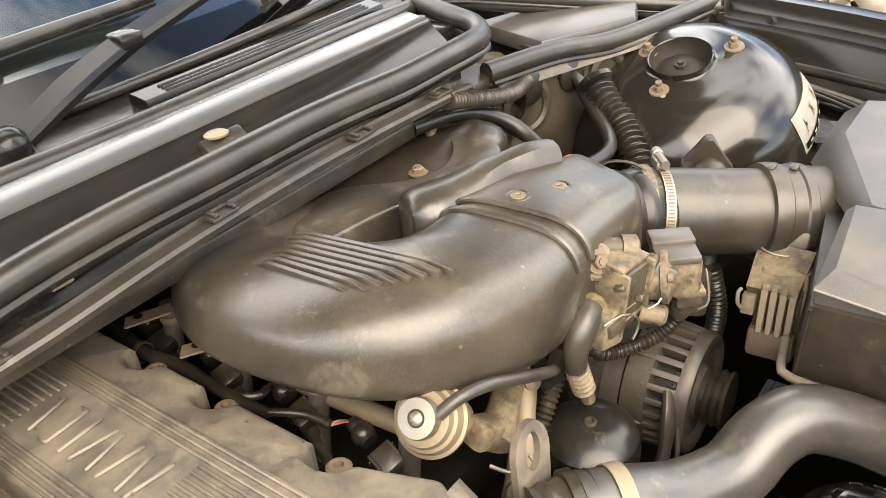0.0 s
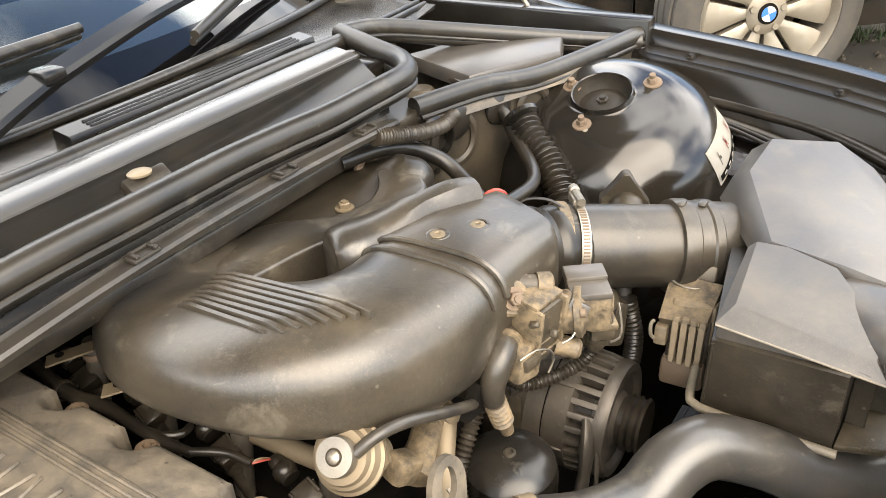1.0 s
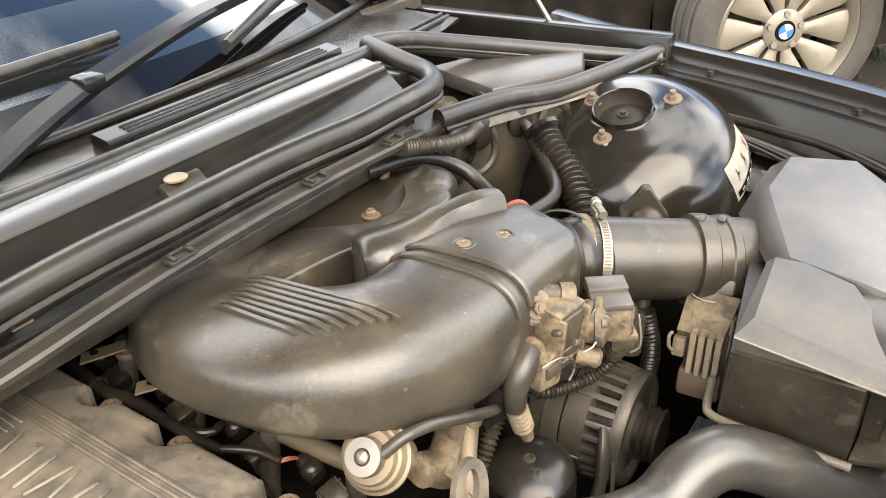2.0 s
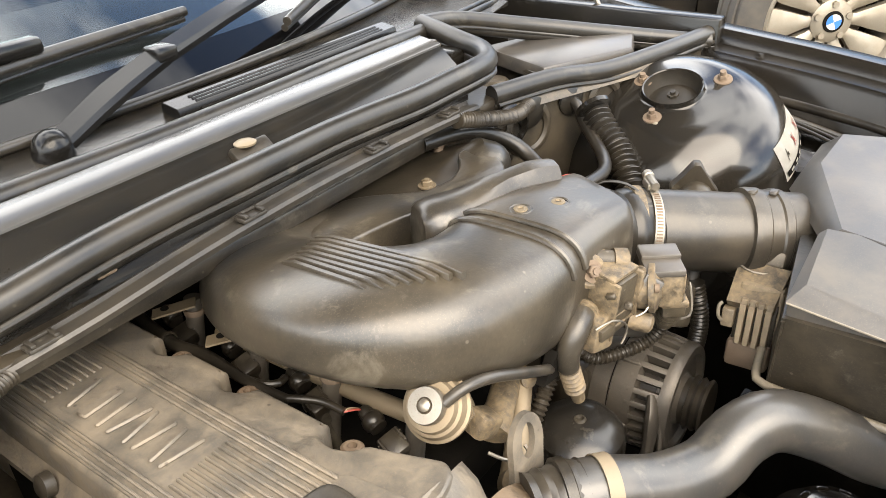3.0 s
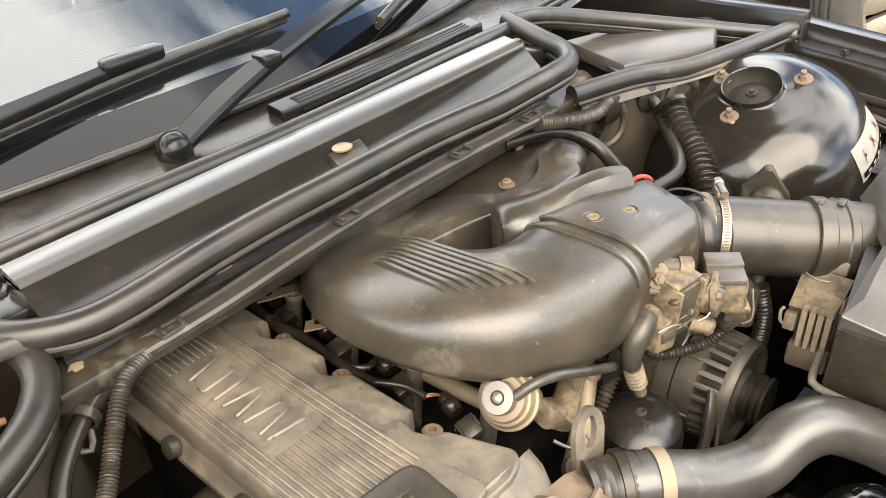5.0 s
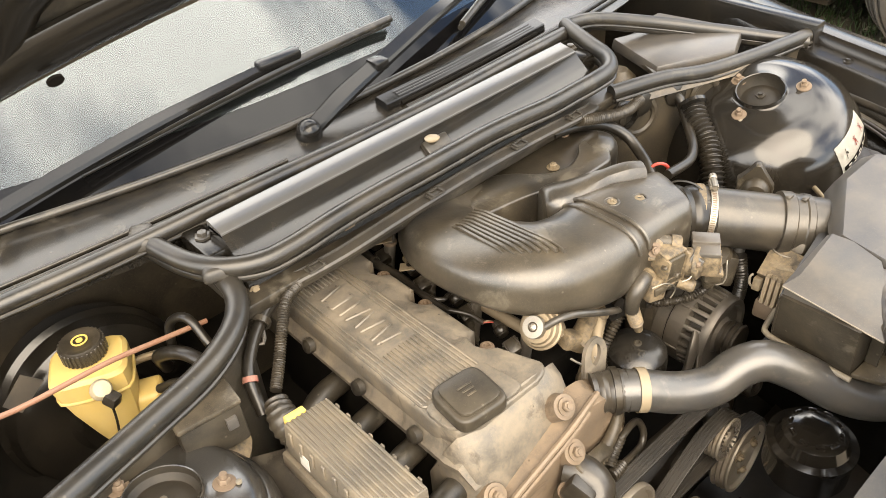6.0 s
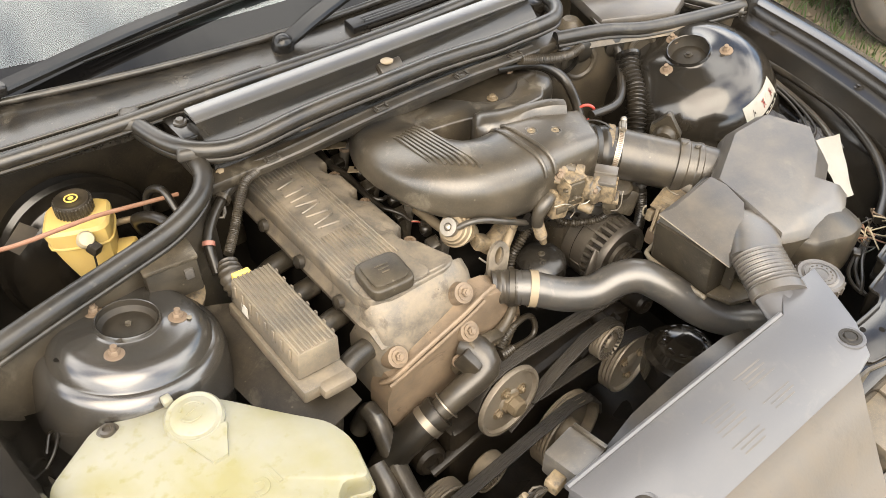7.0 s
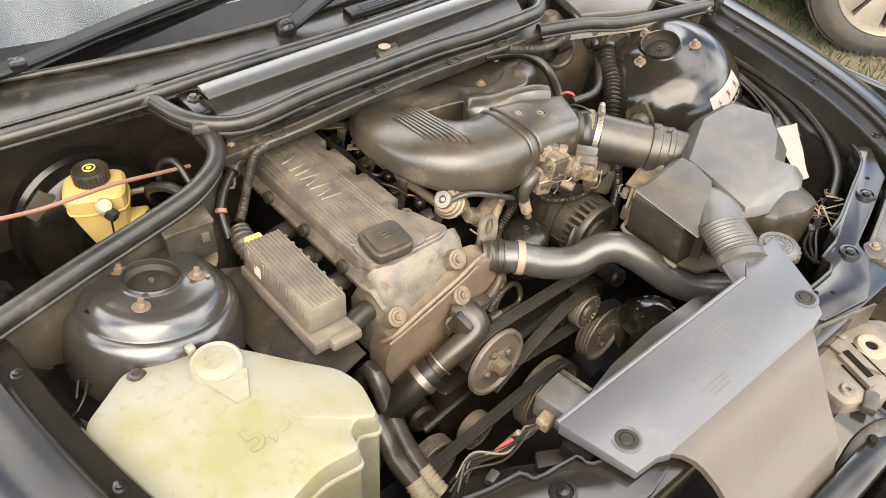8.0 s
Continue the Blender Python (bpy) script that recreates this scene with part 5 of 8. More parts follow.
part("lid_bulge", mound(smooth_outline([(0.280, -0.408), (0.312, -0.386), (0.352, -0.392), (0.395, -0.384), (0.425, -0.410), (0.412, -0.455), (0.350, -0.466), (0.295, -0.440)], 0.03), lambda x, y: 0.868 - 5.0 * ((x - 0.350) ** 2 + (y + 0.405) ** 2), 0.78, 0.03), CASE, airbox, "rounded bulge on the lid's outer side")
part("foot_edge", tube([(0.215, -0.236, 0.768), (0.176, -0.243, 0.768), (0.167, -0.250, 0.768), (0.163, -0.272, 0.768), (0.161, -0.366, 0.768)], 0.0040, 12, 0.006), EDGE, airbox, "pale worn lower lip")
part("lid_lip", tube([(0.151, -0.2615, 0.8675), (0.158, -0.387, 0.8490)], 0.0010, 8), EDGE, airbox, "thin worn lid edge")
# snorkel with bellows down to the radiator cover
snork = thing("air_snorkel", "grey plastic air snorkel with a ribbed bellows", "air snorkel", (0.23, -0.42, 0.80))
part("throat", tube([(0.262, -0.345, 0.856), (0.230, -0.376, 0.860), (0.186, -0.410, 0.862)], [0.034, 0.036, 0.0365], 24, 0.008, squash=0.5), PLASTIC_LID, snork)
part("bellows", tube([(0.186, -0.408, 0.870), (0.172, -0.436, 0.864), (0.161, -0.460, 0.858)], 0.0370, 32, 0.001, pitch=0.0062, depth=0.0022, squash=0.66), PLASTIC_LID, snork)
part("cuff", tube([(0.162, -0.457, 0.859), (0.156, -0.468, 0.857)], 0.0400, 28, 0.004, squash=0.64), PLASTIC_LID, snork)
part("mouth", tube([(0.157, -0.466, 0.857), (0.150, -0.484, 0.855), (0.142, -0.508, 0.852)], [0.037, 0.038, 0.040], 24, 0.01, squash=0.36), GREY_PANEL, snork)

# power steering reservoir
ps = thing("power_steering_reservoir", "small round black fluid reservoir with a flat cap", "fluid reservoir", (0.255, -0.473, 0.72))
part("bottle", lathe([(0, 0), (0.028, 0), (0.032, 0.02), (0.032, 0.085), (0.024, 0.092), (0, 0.092)], aim((0.255, -0.473, 0.734), (0, 0, 1)), 32), PLASTIC, ps)
bm = lathe([(0, 0), (0.033, 0), (0.034, 0.004), (0.034, 0.016), (0.031, 0.020), (0.026, 0.019), (0.022, 0.021), (0, 0.021)], aim((0.255, -0.473, 0.823), (0, 0, 1)), 40)
capo = part("cap", bm, PLASTIC_LID, ps, "grey-black cap with faint moulded marks")
for r in (0.010, 0.021):
    part("moulded_ring", lathe([(r, 0), (r + 0.0016, 0), (r + 0.0016, 0.0012), (r, 0.0012)], aim((0.255, -0.473, 0.8435), (0, 0, 1)), 36), PLASTIC_LID, capo)
for i in range(14):
    a = 2 * math.pi * i / 14
    part("moulded_mark", box((0.0016, 0.0030, 0.0010), Matrix.Translation((0.255, -0.473, 0.8437)) @ Matrix.Rotation(a, 4, "Z") @ pose(0.0160, 0, 0), 0, 1), PLASTIC_BOX, capo)
for i in range(18):
    part("grip", box((0.003, 0.004, 0.013), Matrix.Translation((0.255, -0.473, 0.825)) @ Matrix.Rotation(radians(20 * i), 4, "Z") @ pose(0.0345, 0, 0), 0.0006, 1), PLASTIC_LID, capo)

# ---- coolant hose to the radiator ----
hose = thing("coolant_hose", "thick grey-black rubber radiator hose bent in an S", "coolant hose", (0.1, -0.28, 0.70))
part("spigot", tube([(-0.075, -0.150, 0.768), (-0.055, -0.165, 0.768), (-0.040, -0.178, 0.768)], [0.025, 0.026, 0.028], 24, 0.004, pitch=0.012, depth=0.0012), HOSE, hose, "ribbed dark hose connector")
part("pipe", tube([(-0.048, -0.172, 0.769), (-0.028, -0.190, 0.768), (0.010, -0.222, 0.757), (0.050, -0.246, 0.757), (0.085, -0.258, 0.771), (0.115, -0.278, 0.775), (0.140, -0.312, 0.760), (0.165, -0.352, 0.735), (0.195, -0.385, 0.718), (0.235, -0.415, 0.712), (0.29, -0.45, 0.708)], 0.0265, 28, 0.01), COOLANT_HOSE, hose)
part("clamp", lathe([(0.0272, -0.006), (0.0285, -0.006), (0.0285, 0.006), (0.0272, 0.006)], aim((-0.028, -0.190, 0.768), (0.77, -0.64, -0.08)), 36), KNOB, hose, "pale dusty spring clamp")
part("collar", lathe([(0.026, -0.004), (0.0305, -0.004), (0.0305, 0.004), (0.026, 0.004)], aim((-0.052, -0.168, 0.769), (0.77, -0.64, 0)), 36), PLASTIC, hose)

# ---- alternator ----
alt = thing("alternator", "dusty grey alloy alternator with slotted end shields", "alternator", (0.20, -0.10, 0.59))
am = aim((0.216, -0.044, 0.669), (0.03, -1, 0.01))
core = part("rear_shield", lathe([(0, 0), (0.040, 0), (0.052, 0.004), (0.060, 0.012), (0.0625, 0.016), (0.048, 0.013), (0.048, 0.039), (0.0625, 0.040), (0.0640, 0.040), (0.0640, 0.0590), (0.0625, 0.0595), (0, 0.0595)], am, 56), ALLOY_RAW, alt)
shield = part("front_shield", lathe([(0, 0.0605), (0.0625, 0.0605), (0.0645, 0.0615), (0.0655, 0.086), (0.062, 0.087), (0.048, 0.088), (0.048, 0.108), (0.058, 0.111), (0.0625, 0.112), (0.0630, 0.120), (0.0600, 0.125), (0.052, 0.125), (0.048, 0.119), (0.030, 0.119), (0.026, 0.124), (0, 0.124)], am, 56), ALLOY_RAW, alt)
part("seam", lathe([(0.060, 0.0588), (0.0630, 0.0588), (0.0630, 0.0612), (0.060, 0.0612)], am, 48), DARK, alt)
part("winding", lathe([(0.0495, 0.018), (0.0505, 0.018), (0.0505, 0.105), (0.0495, 0.105)], am, 36), GRIME_TAN, alt, "rusty windings seen through the slots")
for i in range(28):
    a = radians(360 / 28 * i + 5)
    for z0, z1, r0, r1, host in ((0.012, 0.040, 0.0618, 0.0632, core), (0.079, 0.112, 0.0650, 0.0622, shield)):
        b = bmesh.new()
        skin(b, [[(r, -0.0030, z), (r + 0.0004, -0.0018, z), (r + 0.0004, 0.0018, z), (r, 0.0030, z), (r - 0.012, 0.0030, z), (r - 0.012, -0.0030, z)] for r, z in ((r0, z0), ((r0 + r1) / 2 + 0.0006, (z0 + z1) / 2), (r1, z1))])
        part("fin", join(None, b, am @ Matrix.Rotation(a, 4, "Z")), ALLOY_RAW, host)
for k in range(3):
    part("cast_rib", box((0.003, 0.004, 0.022), am @ Matrix.Rotation(radians(60 + 62 * k), 4, "Z") @ pose(0.0655, 0, 0.063), 0.001, 1), ALLOY_RAW, shield)
part("pulley_hub", lathe([(0, 0.12), (0.026, 0.12), (0.026, 0.130), (0.030, 0.131), (0.026, 0.135), (0.030, 0.139), (0.026, 0.143), (0.030, 0.147), (0.028, 0.150), (0, 0.150)], am, 32), PLASTIC, alt, "black grooved pulley")
ear = part("ear", tube([(0.170, -0.150, 0.700), (0.158, -0.156, 0.690), (0.146, -0.160, 0.664), (0.138, -0.160, 0.640), (0.132, -0.162, 0.616)], [0.010, 0.015, 0.012, 0.014, 0.019], 14, 0.006, squash=0.5, up=(0, 1, 0)), ALLOY_RAW, alt, "cast mounting ear")
part("ear_web", tube([(0.168, -0.158, 0.698), (0.155, -0.168, 0.664), (0.146, -0.172, 0.628)], 0.0024, 8, 0.008), ALLOY_RAW, ear)
bolt("foot_bolt", (0.133, -0.172, 0.622), (-0.2, -0.9, 0.3), 0.0095, alt, ALLOY_RAW)
part("rear_cover", slab(smooth_outline([(0.135, -0.055), (0.16, -0.02), (0.24, -0.02), (0.255, -0.05), (0.20, -0.085), (0.145, -0.085)], 0.015), 0.60, 0.722, 0.010), PLASTIC, alt, "black plastic rear cover")

# oil filter housing dome
dome = thing("oil_filter_housing", "black domed oil filter housing cap", "oil filter", (0.062, -0.135, 0.62))
part("dome", lathe([(0, 0.0), (0.042, 0.0), (0.0435, 0.03), (0.0435, 0.068), (0.041, 0.080), (0.032, 0.088), (0.016, 0.092), (0.0060, 0.0925), (0.005, 0.090), (0, 0.090)], aim((0.062, -0.121, 0.652), (-0.05, -0.05, 1)), 44), CAP, dome)
part("dimple", lathe([(0.0, -0.001), (0.0024, -0.001), (0.0036, 0.0012), (0.0052, 0.0008), (0.006, -0.0004)], aim((0.0575, -0.1255, 0.7444), (-0.05, -0.05, 1)), 24), CASE, dome)

# ---- pulleys and belts ----
def pulley(name, at, r, width, label, mat, holes=0, grooves=0, dish=0.012):
    p = thing(name, label, "pulley", Vector(at) - Vector((0, 0, r)), group="belt pulleys")
    m = aim(at, (0.06, -1, 0.06))
    prof = [(0, -width), (r * 0.94, -width), (r, -width + 0.003)]
    if grooves:
        for g in range(grooves):
            z0 = -width + 0.004 + (width - 0.008) * g / grooves
            z1 = -width + 0.004 + (width - 0.008) * (g + 0.5) / grooves
            prof += [(r, z0), (r - 0.004, z1)]
    prof += [(r, -0.003), (r * 0.985, 0), (r * 0.90, 0), (r * 0.86, -dish), (r * 0.36, -dish * 0.8), (r * 0.33, -0.002), (r * 0.25, 0.0), (0, 0.0)]
    w = part("wheel", lathe(prof, m, 56), mat, p)
    for i in range(holes):
        q = m @ (Matrix.Rotation(radians(360 / holes * i + 20), 4, "Z") @ Vector((r * 0.42, 0, -dish * 0.8)))
        bolt("pulley_bolt", q, m.to_3x3() @ Vector((0, 0, 1)), 0.0065, p, ZINC)
    return p, m


p, m = pulley("water_pump_pulley", (-0.108, -0.246, 0.610), 0.064, 0.012, "dusty steel water pump pulley with a hub bolt", PULLEY, 4, 0, 0.006)
part("hub_nut", lathe([(0, -0.008), (0.021, -0.008), (0.019, 0.004), (0.016, 0.005), (0.016, 0.018), (0.012, 0.021), (0, 0.021)], m, 8), ZINC, p, "pale hexagon hub nut")
p, m = pulley("crank_pulley", (0.014, -0.284, 0.456), 0.074, 0.034, "black ribbed crankshaft pulley", CONTROL, 0, 4, 0.020)
part("hub_nut", lathe([(0, -0.02), (0.026, -0.02), (0.02, -0.004), (0, -0.004)], m, 20), ALLOY_RAW, p)
p, m = pulley("tensioner_pulley", (0.114, -0.256, 0.598), 0.034, 0.024, "small ribbed idler pulley", PULLEY, 0, 3, 0.006)
for i in range(22):
    part("ridge", box((0.003, 0.012, 0.003), m @ Matrix.Rotation(2 * math.pi * i / 22, 4, "Z") @ pose(0.026, 0, -0.003, 0, 0, 90), 0.0006, 1), ALLOY_RAW, p)
p, m = pulley("steering_pump_pulley", (0.193, -0.256, 0.4845), 0.062, 0.030, "dusty tan three-bolt steering pump pulley", PULLEY, 3, 3, 0.006)
p, m = pulley("idler_pulley", (-0.150, -0.262, 0.466), 0.036, 0.024, "small black finned idler pulley", CONTROL, 0, 0, 0.006)
for i in range(22):
    part("ridge", box((0.003, 0.010, 0.003), m @ Matrix.Rotation(2 * math.pi * i / 22, 4, "Z") @ pose(0.022, 0, -0.003, 0, 0, 90), 0.0006, 1), CONTROL, p)
p, m = pulley("compressor_pulley", (-0.250, -0.262, 0.455), 0.052, 0.030, "black grooved compressor pulley", CONTROL, 0, 4, 0.012)


def belt(name, pts, y, label):
    t = thing(name, label, "drive belt", (pts[0][0], y, pts[0][1] - 0.01))
    bm = bmesh.new()
    p = [Vector((a, y, b)) for a, b in pts]
    rings = []
    for i, q in enumerate(p):
        d = (p[min(i + 1, len(p) - 1)] - p[max(0, i - 1)]).normalized()
        nn = Vector((-d.z, 0, d.x))
        sec = []
        for k in range(7):
            yy = -0.011 + 0.022 * k / 6
            sec.append(q + Vector((0, yy, 0)) + nn * (0.0022 if k % 2 else 0.0012))
        for k in (6, 0):
            sec.append(q + Vector((0, -0.011 + 0.022 * k / 6, 0)) - nn * 0.002)
        rings.append(sec)
    skin(bm, rings)
    part("band", bm, BELT, t)
    for k in range(5):
        part("groove_edge", tube([q + Vector((0, -0.009 + 0.0045 * k, 0.0)) + Vector((0, 0, 0.0015)) for q in p], 0.0009, 6, 0.05), BELT, t)


belt("ribbed_belt", [(-0.172, 0.628), (-0.162, 0.656), (-0.144, 0.676), (-0.115, 0.684), (0.03, 0.682), (0.178, 0.676), (0.27, 0.67)], -0.226, "black ribbed drive belt over the pulleys")
belt("ribbed_belt", [(-0.105, 0.532), (-0.066, 0.560), (0.000, 0.603), (0.062, 0.634), (0.094, 0.639), (0.124, 0.635), (0.144, 0.620), (0.151, 0.598)], -0.240, "black ribbed drive belt to the idler")
belt("ribbed_belt", [(-0.06, 0.570), (-0.025, 0.566), (0.110, 0.556), (0.190, 0.551), (0.232, 0.538), (0.252, 0.510), (0.259, 0.485)], -0.240, "black ribbed drive belt to the steering pump")
belt("ribbed_belt", [(-0.32, 0.478), (-0.219, 0.496), (-0.060, 0.521), (0.012, 0.530), (0.055, 0.518), (0.084, 0.484), (0.090, 0.452)], -0.272, "black ribbed drive belt to the compressor")

# oil-black round housing beyond the belts
canister = thing("round_canister", "glossy black round canister below the radiator hose", "canister", (0.205, -0.335, 0.50))
part("shell", lathe([(0, 0), (0.055, 0), (0.060, 0.01), (0.060, 0.05), (0.062, 0.055), (0.062, 0.064), (0.052, 0.068), (0.045, 0.085), (0.03, 0.092), (0, 0.092)], aim((0.205, -0.335, 0.52), (0, 0, 1)), 44), PAINT, canister)
for i in range(10):
    part("lug", box((0.006, 0.012, 0.008), Matrix.Translation((0.205, -0.335, 0.605)) @ Matrix.Rotation(radians(36 * i), 4, "Z") @ pose(0.034, 0, 0), 0.001), PAINT, canister)

acc = thing("accessory_bracket", "grimy cast bracket carrying the belt pulleys", "bracket", (0.0, -0.20, 0.36))
part("cast_plate", slab(smooth_outline([(-0.20, -0.215), (0.02, -0.205), (0.16, -0.190), (0.24, -0.205), (0.235, -0.165), (0.05, -0.155), (-0.20, -0.165)], 0.02), 0.36, 0.56, 0.008), GRIME_TAN, acc)
for q, r in (((-0.235, -0.205, 0.520), 0.030), ((-0.06, -0.215, 0.545), 0.020), ((0.08, -0.212, 0.525), 0.024), ((0.165, -0.205, 0.565), 0.018), ((0.245, -0.22, 0.58), 0.022)):
    part("cast_boss", lathe([(0, -0.04), (r, -0.04), (r * 0.92, 0.0), (r * 0.7, 0.006), (r * 0.4, 0.006), (r * 0.38, 0.0), (0, 0.0)], aim(q, (-0.1, -1, 0.15)), 20), GRIME_TAN, acc)
for a, b in (((-0.24, -0.21, 0.50), (-0.05, -0.205, 0.53)), ((0.06, -0.20, 0.50), (0.20, -0.20, 0.56)), ((0.20, -0.22, 0.42), (0.26, -0.24, 0.50))):
    part("cast_rib", tube([a, Vector(a).lerp(Vector(b), 0.5) + Vector((0, -0.004, 0.006)), b], [0.012, 0.009, 0.012], 10, 0.02, squash=0.7), GRIME_TAN, acc)
sub = thing("undertray", "oily brown steel undertray below the engine's front", "undertray", (0.1, -0.33, 0.362))
bm = bmesh.new()
ur = random.Random(5)
nx, ny = 22, 8
g = [[bm.verts.new((-0.38 + 0.80 * i / nx, -0.46 + 0.26 * j / ny, 0.375 + 0.018 * math.sin(i * 0.9) * math.sin(j * 0.8) + ur.uniform(-0.003, 0.003))) for j in range(ny + 1)] for i in range(nx + 1)]
for i in range(nx):
    for j in range(ny):
        bm.faces.new((g[i][j], g[i + 1][j], g[i + 1][j + 1], g[i][j + 1]))
bmesh.ops.solidify(bm, geom=list(bm.faces), thickness=0.006)
part("pan", bm, GRIME_TAN, sub)
# thermostat and the lower coolant elbow
thermo = thing("thermostat_housing", "dusty black thermostat housing with a clamped coolant elbow", "thermostat", (-0.13, -0.24, 0.62))
part("elbow", tube([(-0.150, -0.178, 0.716), (-0.143, -0.200, 0.716), (-0.142, -0.218, 0.706), (-0.156, -0.224, 0.697), (-0.190, -0.222, 0.682), (-0.245, -0.212, 0.645)], [0.024, 0.023, 0.021, 0.020, 0.0185, 0.0185], 24, 0.008), HOSE, thermo)
part("flange", box((0.075, 0.020, 0.070), Matrix.Translation((-0.142, -0.178, 0.665)) @ Euler((0.3, 0.3, 0.1)).to_matrix().to_4x4(), 0.006), PLASTIC_BOX, thermo)
for q in ((-0.176, -0.192, 0.712), (-0.108, -0.190, 0.690)):
    bolt("flange_bolt", q, (0, -0.9, 0.4), 0.006, thermo, RUST)
part("sensor_hose", tube([(-0.120, -0.190, 0.706), (-0.095, -0.190, 0.712), (-0.070, -0.185, 0.722), (-0.055, -0.180, 0.742), (-0.060, -0.175, 0.765)], [0.010, 0.009, 0.008, 0.007, 0.007], 12), PLASTIC_BOX, thermo)
part("ribbed_nipple", tube([(-0.122, -0.192, 0.706), (-0.100, -0.191, 0.711)], 0.011, 16, 0.001, pitch=0.006, depth=0.0012), CONTROL, thermo)
part("connector", box((0.05, 0.035, 0.03), Matrix.Translation((-0.160, -0.198, 0.700)) @ Euler((0.5, 0.2, 0.4)).to_matrix().to_4x4(), 0.004), PLASTIC, thermo)
lower_hose = thing("lower_hose", "thick black rubber coolant hose with a silver clamp band", "coolant hose", (-0.26, -0.36, 0.45))
part("pipe", tube([(-0.226, -0.2155, 0.658), (-0.262, -0.208, 0.634), (-0.295, -0.200, 0.604), (-0.322, -0.195, 0.56), (-0.34, -0.19, 0.48)], 0.026, 24, 0.01), RUBBER, lower_hose)
part("clamp", lathe([(0.0262, -0.006), (0.0275, -0.006), (0.0275, 0.006), (0.0262, 0.006)], aim((-0.246, -0.2115, 0.644), (-0.85, 0.12, -0.52)), 36), STEEL, lower_hose, "silver clamp band")
part("second_clamp", lathe([(0.0240, -0.005), (0.0275, -0.005), (0.0275, 0.005), (0.0240, 0.005)], aim((-0.232, -0.2145, 0.654), (-0.85, 0.12, -0.52)), 36), RUBBER, lower_hose)
part("wire_clamp", lathe([(0.0215, -0.0012), (0.0240, -0.0012), (0.0240, 0.0012), (0.0215, 0.0012)], aim((-0.216, -0.217, 0.664), (-0.85, 0.1, -0.50)), 36), STEEL, lower_hose)
for k, pts in enumerate(([(-0.315, -0.13, 0.60), (-0.306, -0.150, 0.655), (-0.306, -0.175, 0.640), (-0.307, -0.203, 0.602), (-0.308, -0.248, 0.562), (-0.305, -0.285, 0.534)], [(-0.335, -0.20, 0.60), (-0.338, -0.235, 0.585), (-0.339, -0.263, 0.562), (-0.333, -0.298, 0.542)])):
    h = thing("small_hose", "slim black rubber hose dropping beside the tank", "hose", Vector(pts[-1]) - Vector((0, 0, 0.02)), group="slim hoses")
    part("pipe", tube(pts, 0.0160, 18, 0.01), DUCT, h)
    e = Vector(pts[-1])
    part("ferrule", tube([e, e + Vector((0.002, -0.022, -0.012)), e + Vector((0.008, -0.045, -0.022))], [0.0160, 0.0160, 0.014], 16, 0.002, pitch=0.008, depth=0.0010), CREAM, h, "crimped alloy ferrule")

# ---- washer tank ----
tank = thing("washer_tank", "yellowed translucent washer tank with a moulded lid", "washer tank", (-0.55, -0.24, 0.45))
top = smooth_outline([(-0.714, -0.132), (-0.684, -0.112), (-0.642, -0.084), (-0.606, -0.090), (-0.575, -0.100), (-0.540, -0.102), (-0.500, -0.142), (-0.465, -0.182), (-0.415, -0.238), (-0.405, -0.275), (-0.418, -0.330), (-0.446, -0.318), (-0.462, -0.330), (-0.466, -0.356), (-0.52, -0.350), (-0.60, -0.372), (-0.70, -0.36), (-0.742, -0.30)], 0.02)
bm = bmesh.new()


def tank_top(x, y):
    return 0.834 + 0.11 * min(0.09, max(0, -0.56 - x)) * min(1, max(0, y + 0.30) / 0.15) - 0.06 * max(0, x + 0.52) - 0.05 * max(0, -0.25 - y) + 0.012 * math.exp(-((x + 0.55) ** 2 + (y + 0.16) ** 2) / 0.006)


cx, cy = -0.565, -0.235
rings = []
for k, dz, drop in ((1.0, -0.36, 1), (1.0, -0.030, 1), (0.995, -0.012, 1), (0.975, -0.002, 0), (0.94, 0.0, 0), (0.75, 0.002, 0), (0.5, 0.004, 0), (0.25, 0.005, 0), (0.02, 0.005, 0)):
    rings.append([(cx + (x - cx) * k, cy + (y - cy) * k, (0.48 if dz < -0.3 else tank_top(cx + (x - cx) * k, cy + (y - cy) * k) + dz)) for x, y in top])
skin(bm, rings)
part("shell", bm, TANK, tank)
part("seam", tube([(x * 1.0, y, 0.792 - 0.06 * max(0, x + 0.52)) for x, y in top + top[:1]], 0.004, 8, 0.05), TANK, tank)
lid = part("filler_lid", lathe([(0, 0), (0.034, 0), (0.035, 0.004), (0.035, 0.014), (0.032, 0.018), (0.027, 0.017), (0.024, 0.019), (0, 0.020)], aim((-0.545, -0.152, 0.838), (-0.05, -0.1, 1)), 48), TANK, tank, "cream round filler lid with a pull tab")
bm = bmesh.new()
skin(bm, [[(-0.576, -0.166, 0.842), (-0.517, -0.182, 0.842), (-0.536, -0.222, 0.838), (-0.556, -0.222, 0.838)], [(-0.574, -0.166, 0.853), (-0.519, -0.182, 0.853), (-0.538, -0.220, 0.849), (-0.555, -0.220, 0.849)]])
part("pull_tab", bm, TANK, lid)
part("hinge_tab", box((0.012, 0.014, 0.012), pose(-0.560, -0.112, 0.846), 0.003), TANK, lid)
for pts in ([(-0.556, -0.142), (-0.548, -0.135), (-0.536, -0.138), (-0.530, -0.148)], [(-0.560, -0.152), (-0.552, -0.162), (-0.538, -0.160)], [(-0.553, -0.150), (-0.538, -0.147)]):
    part("moulded_mark", tube([(x, y, 0.8585) for x, y in pts], 0.0014, 6), TANK, lid)
fc = bpy.data.curves.new("capacity", "FONT")
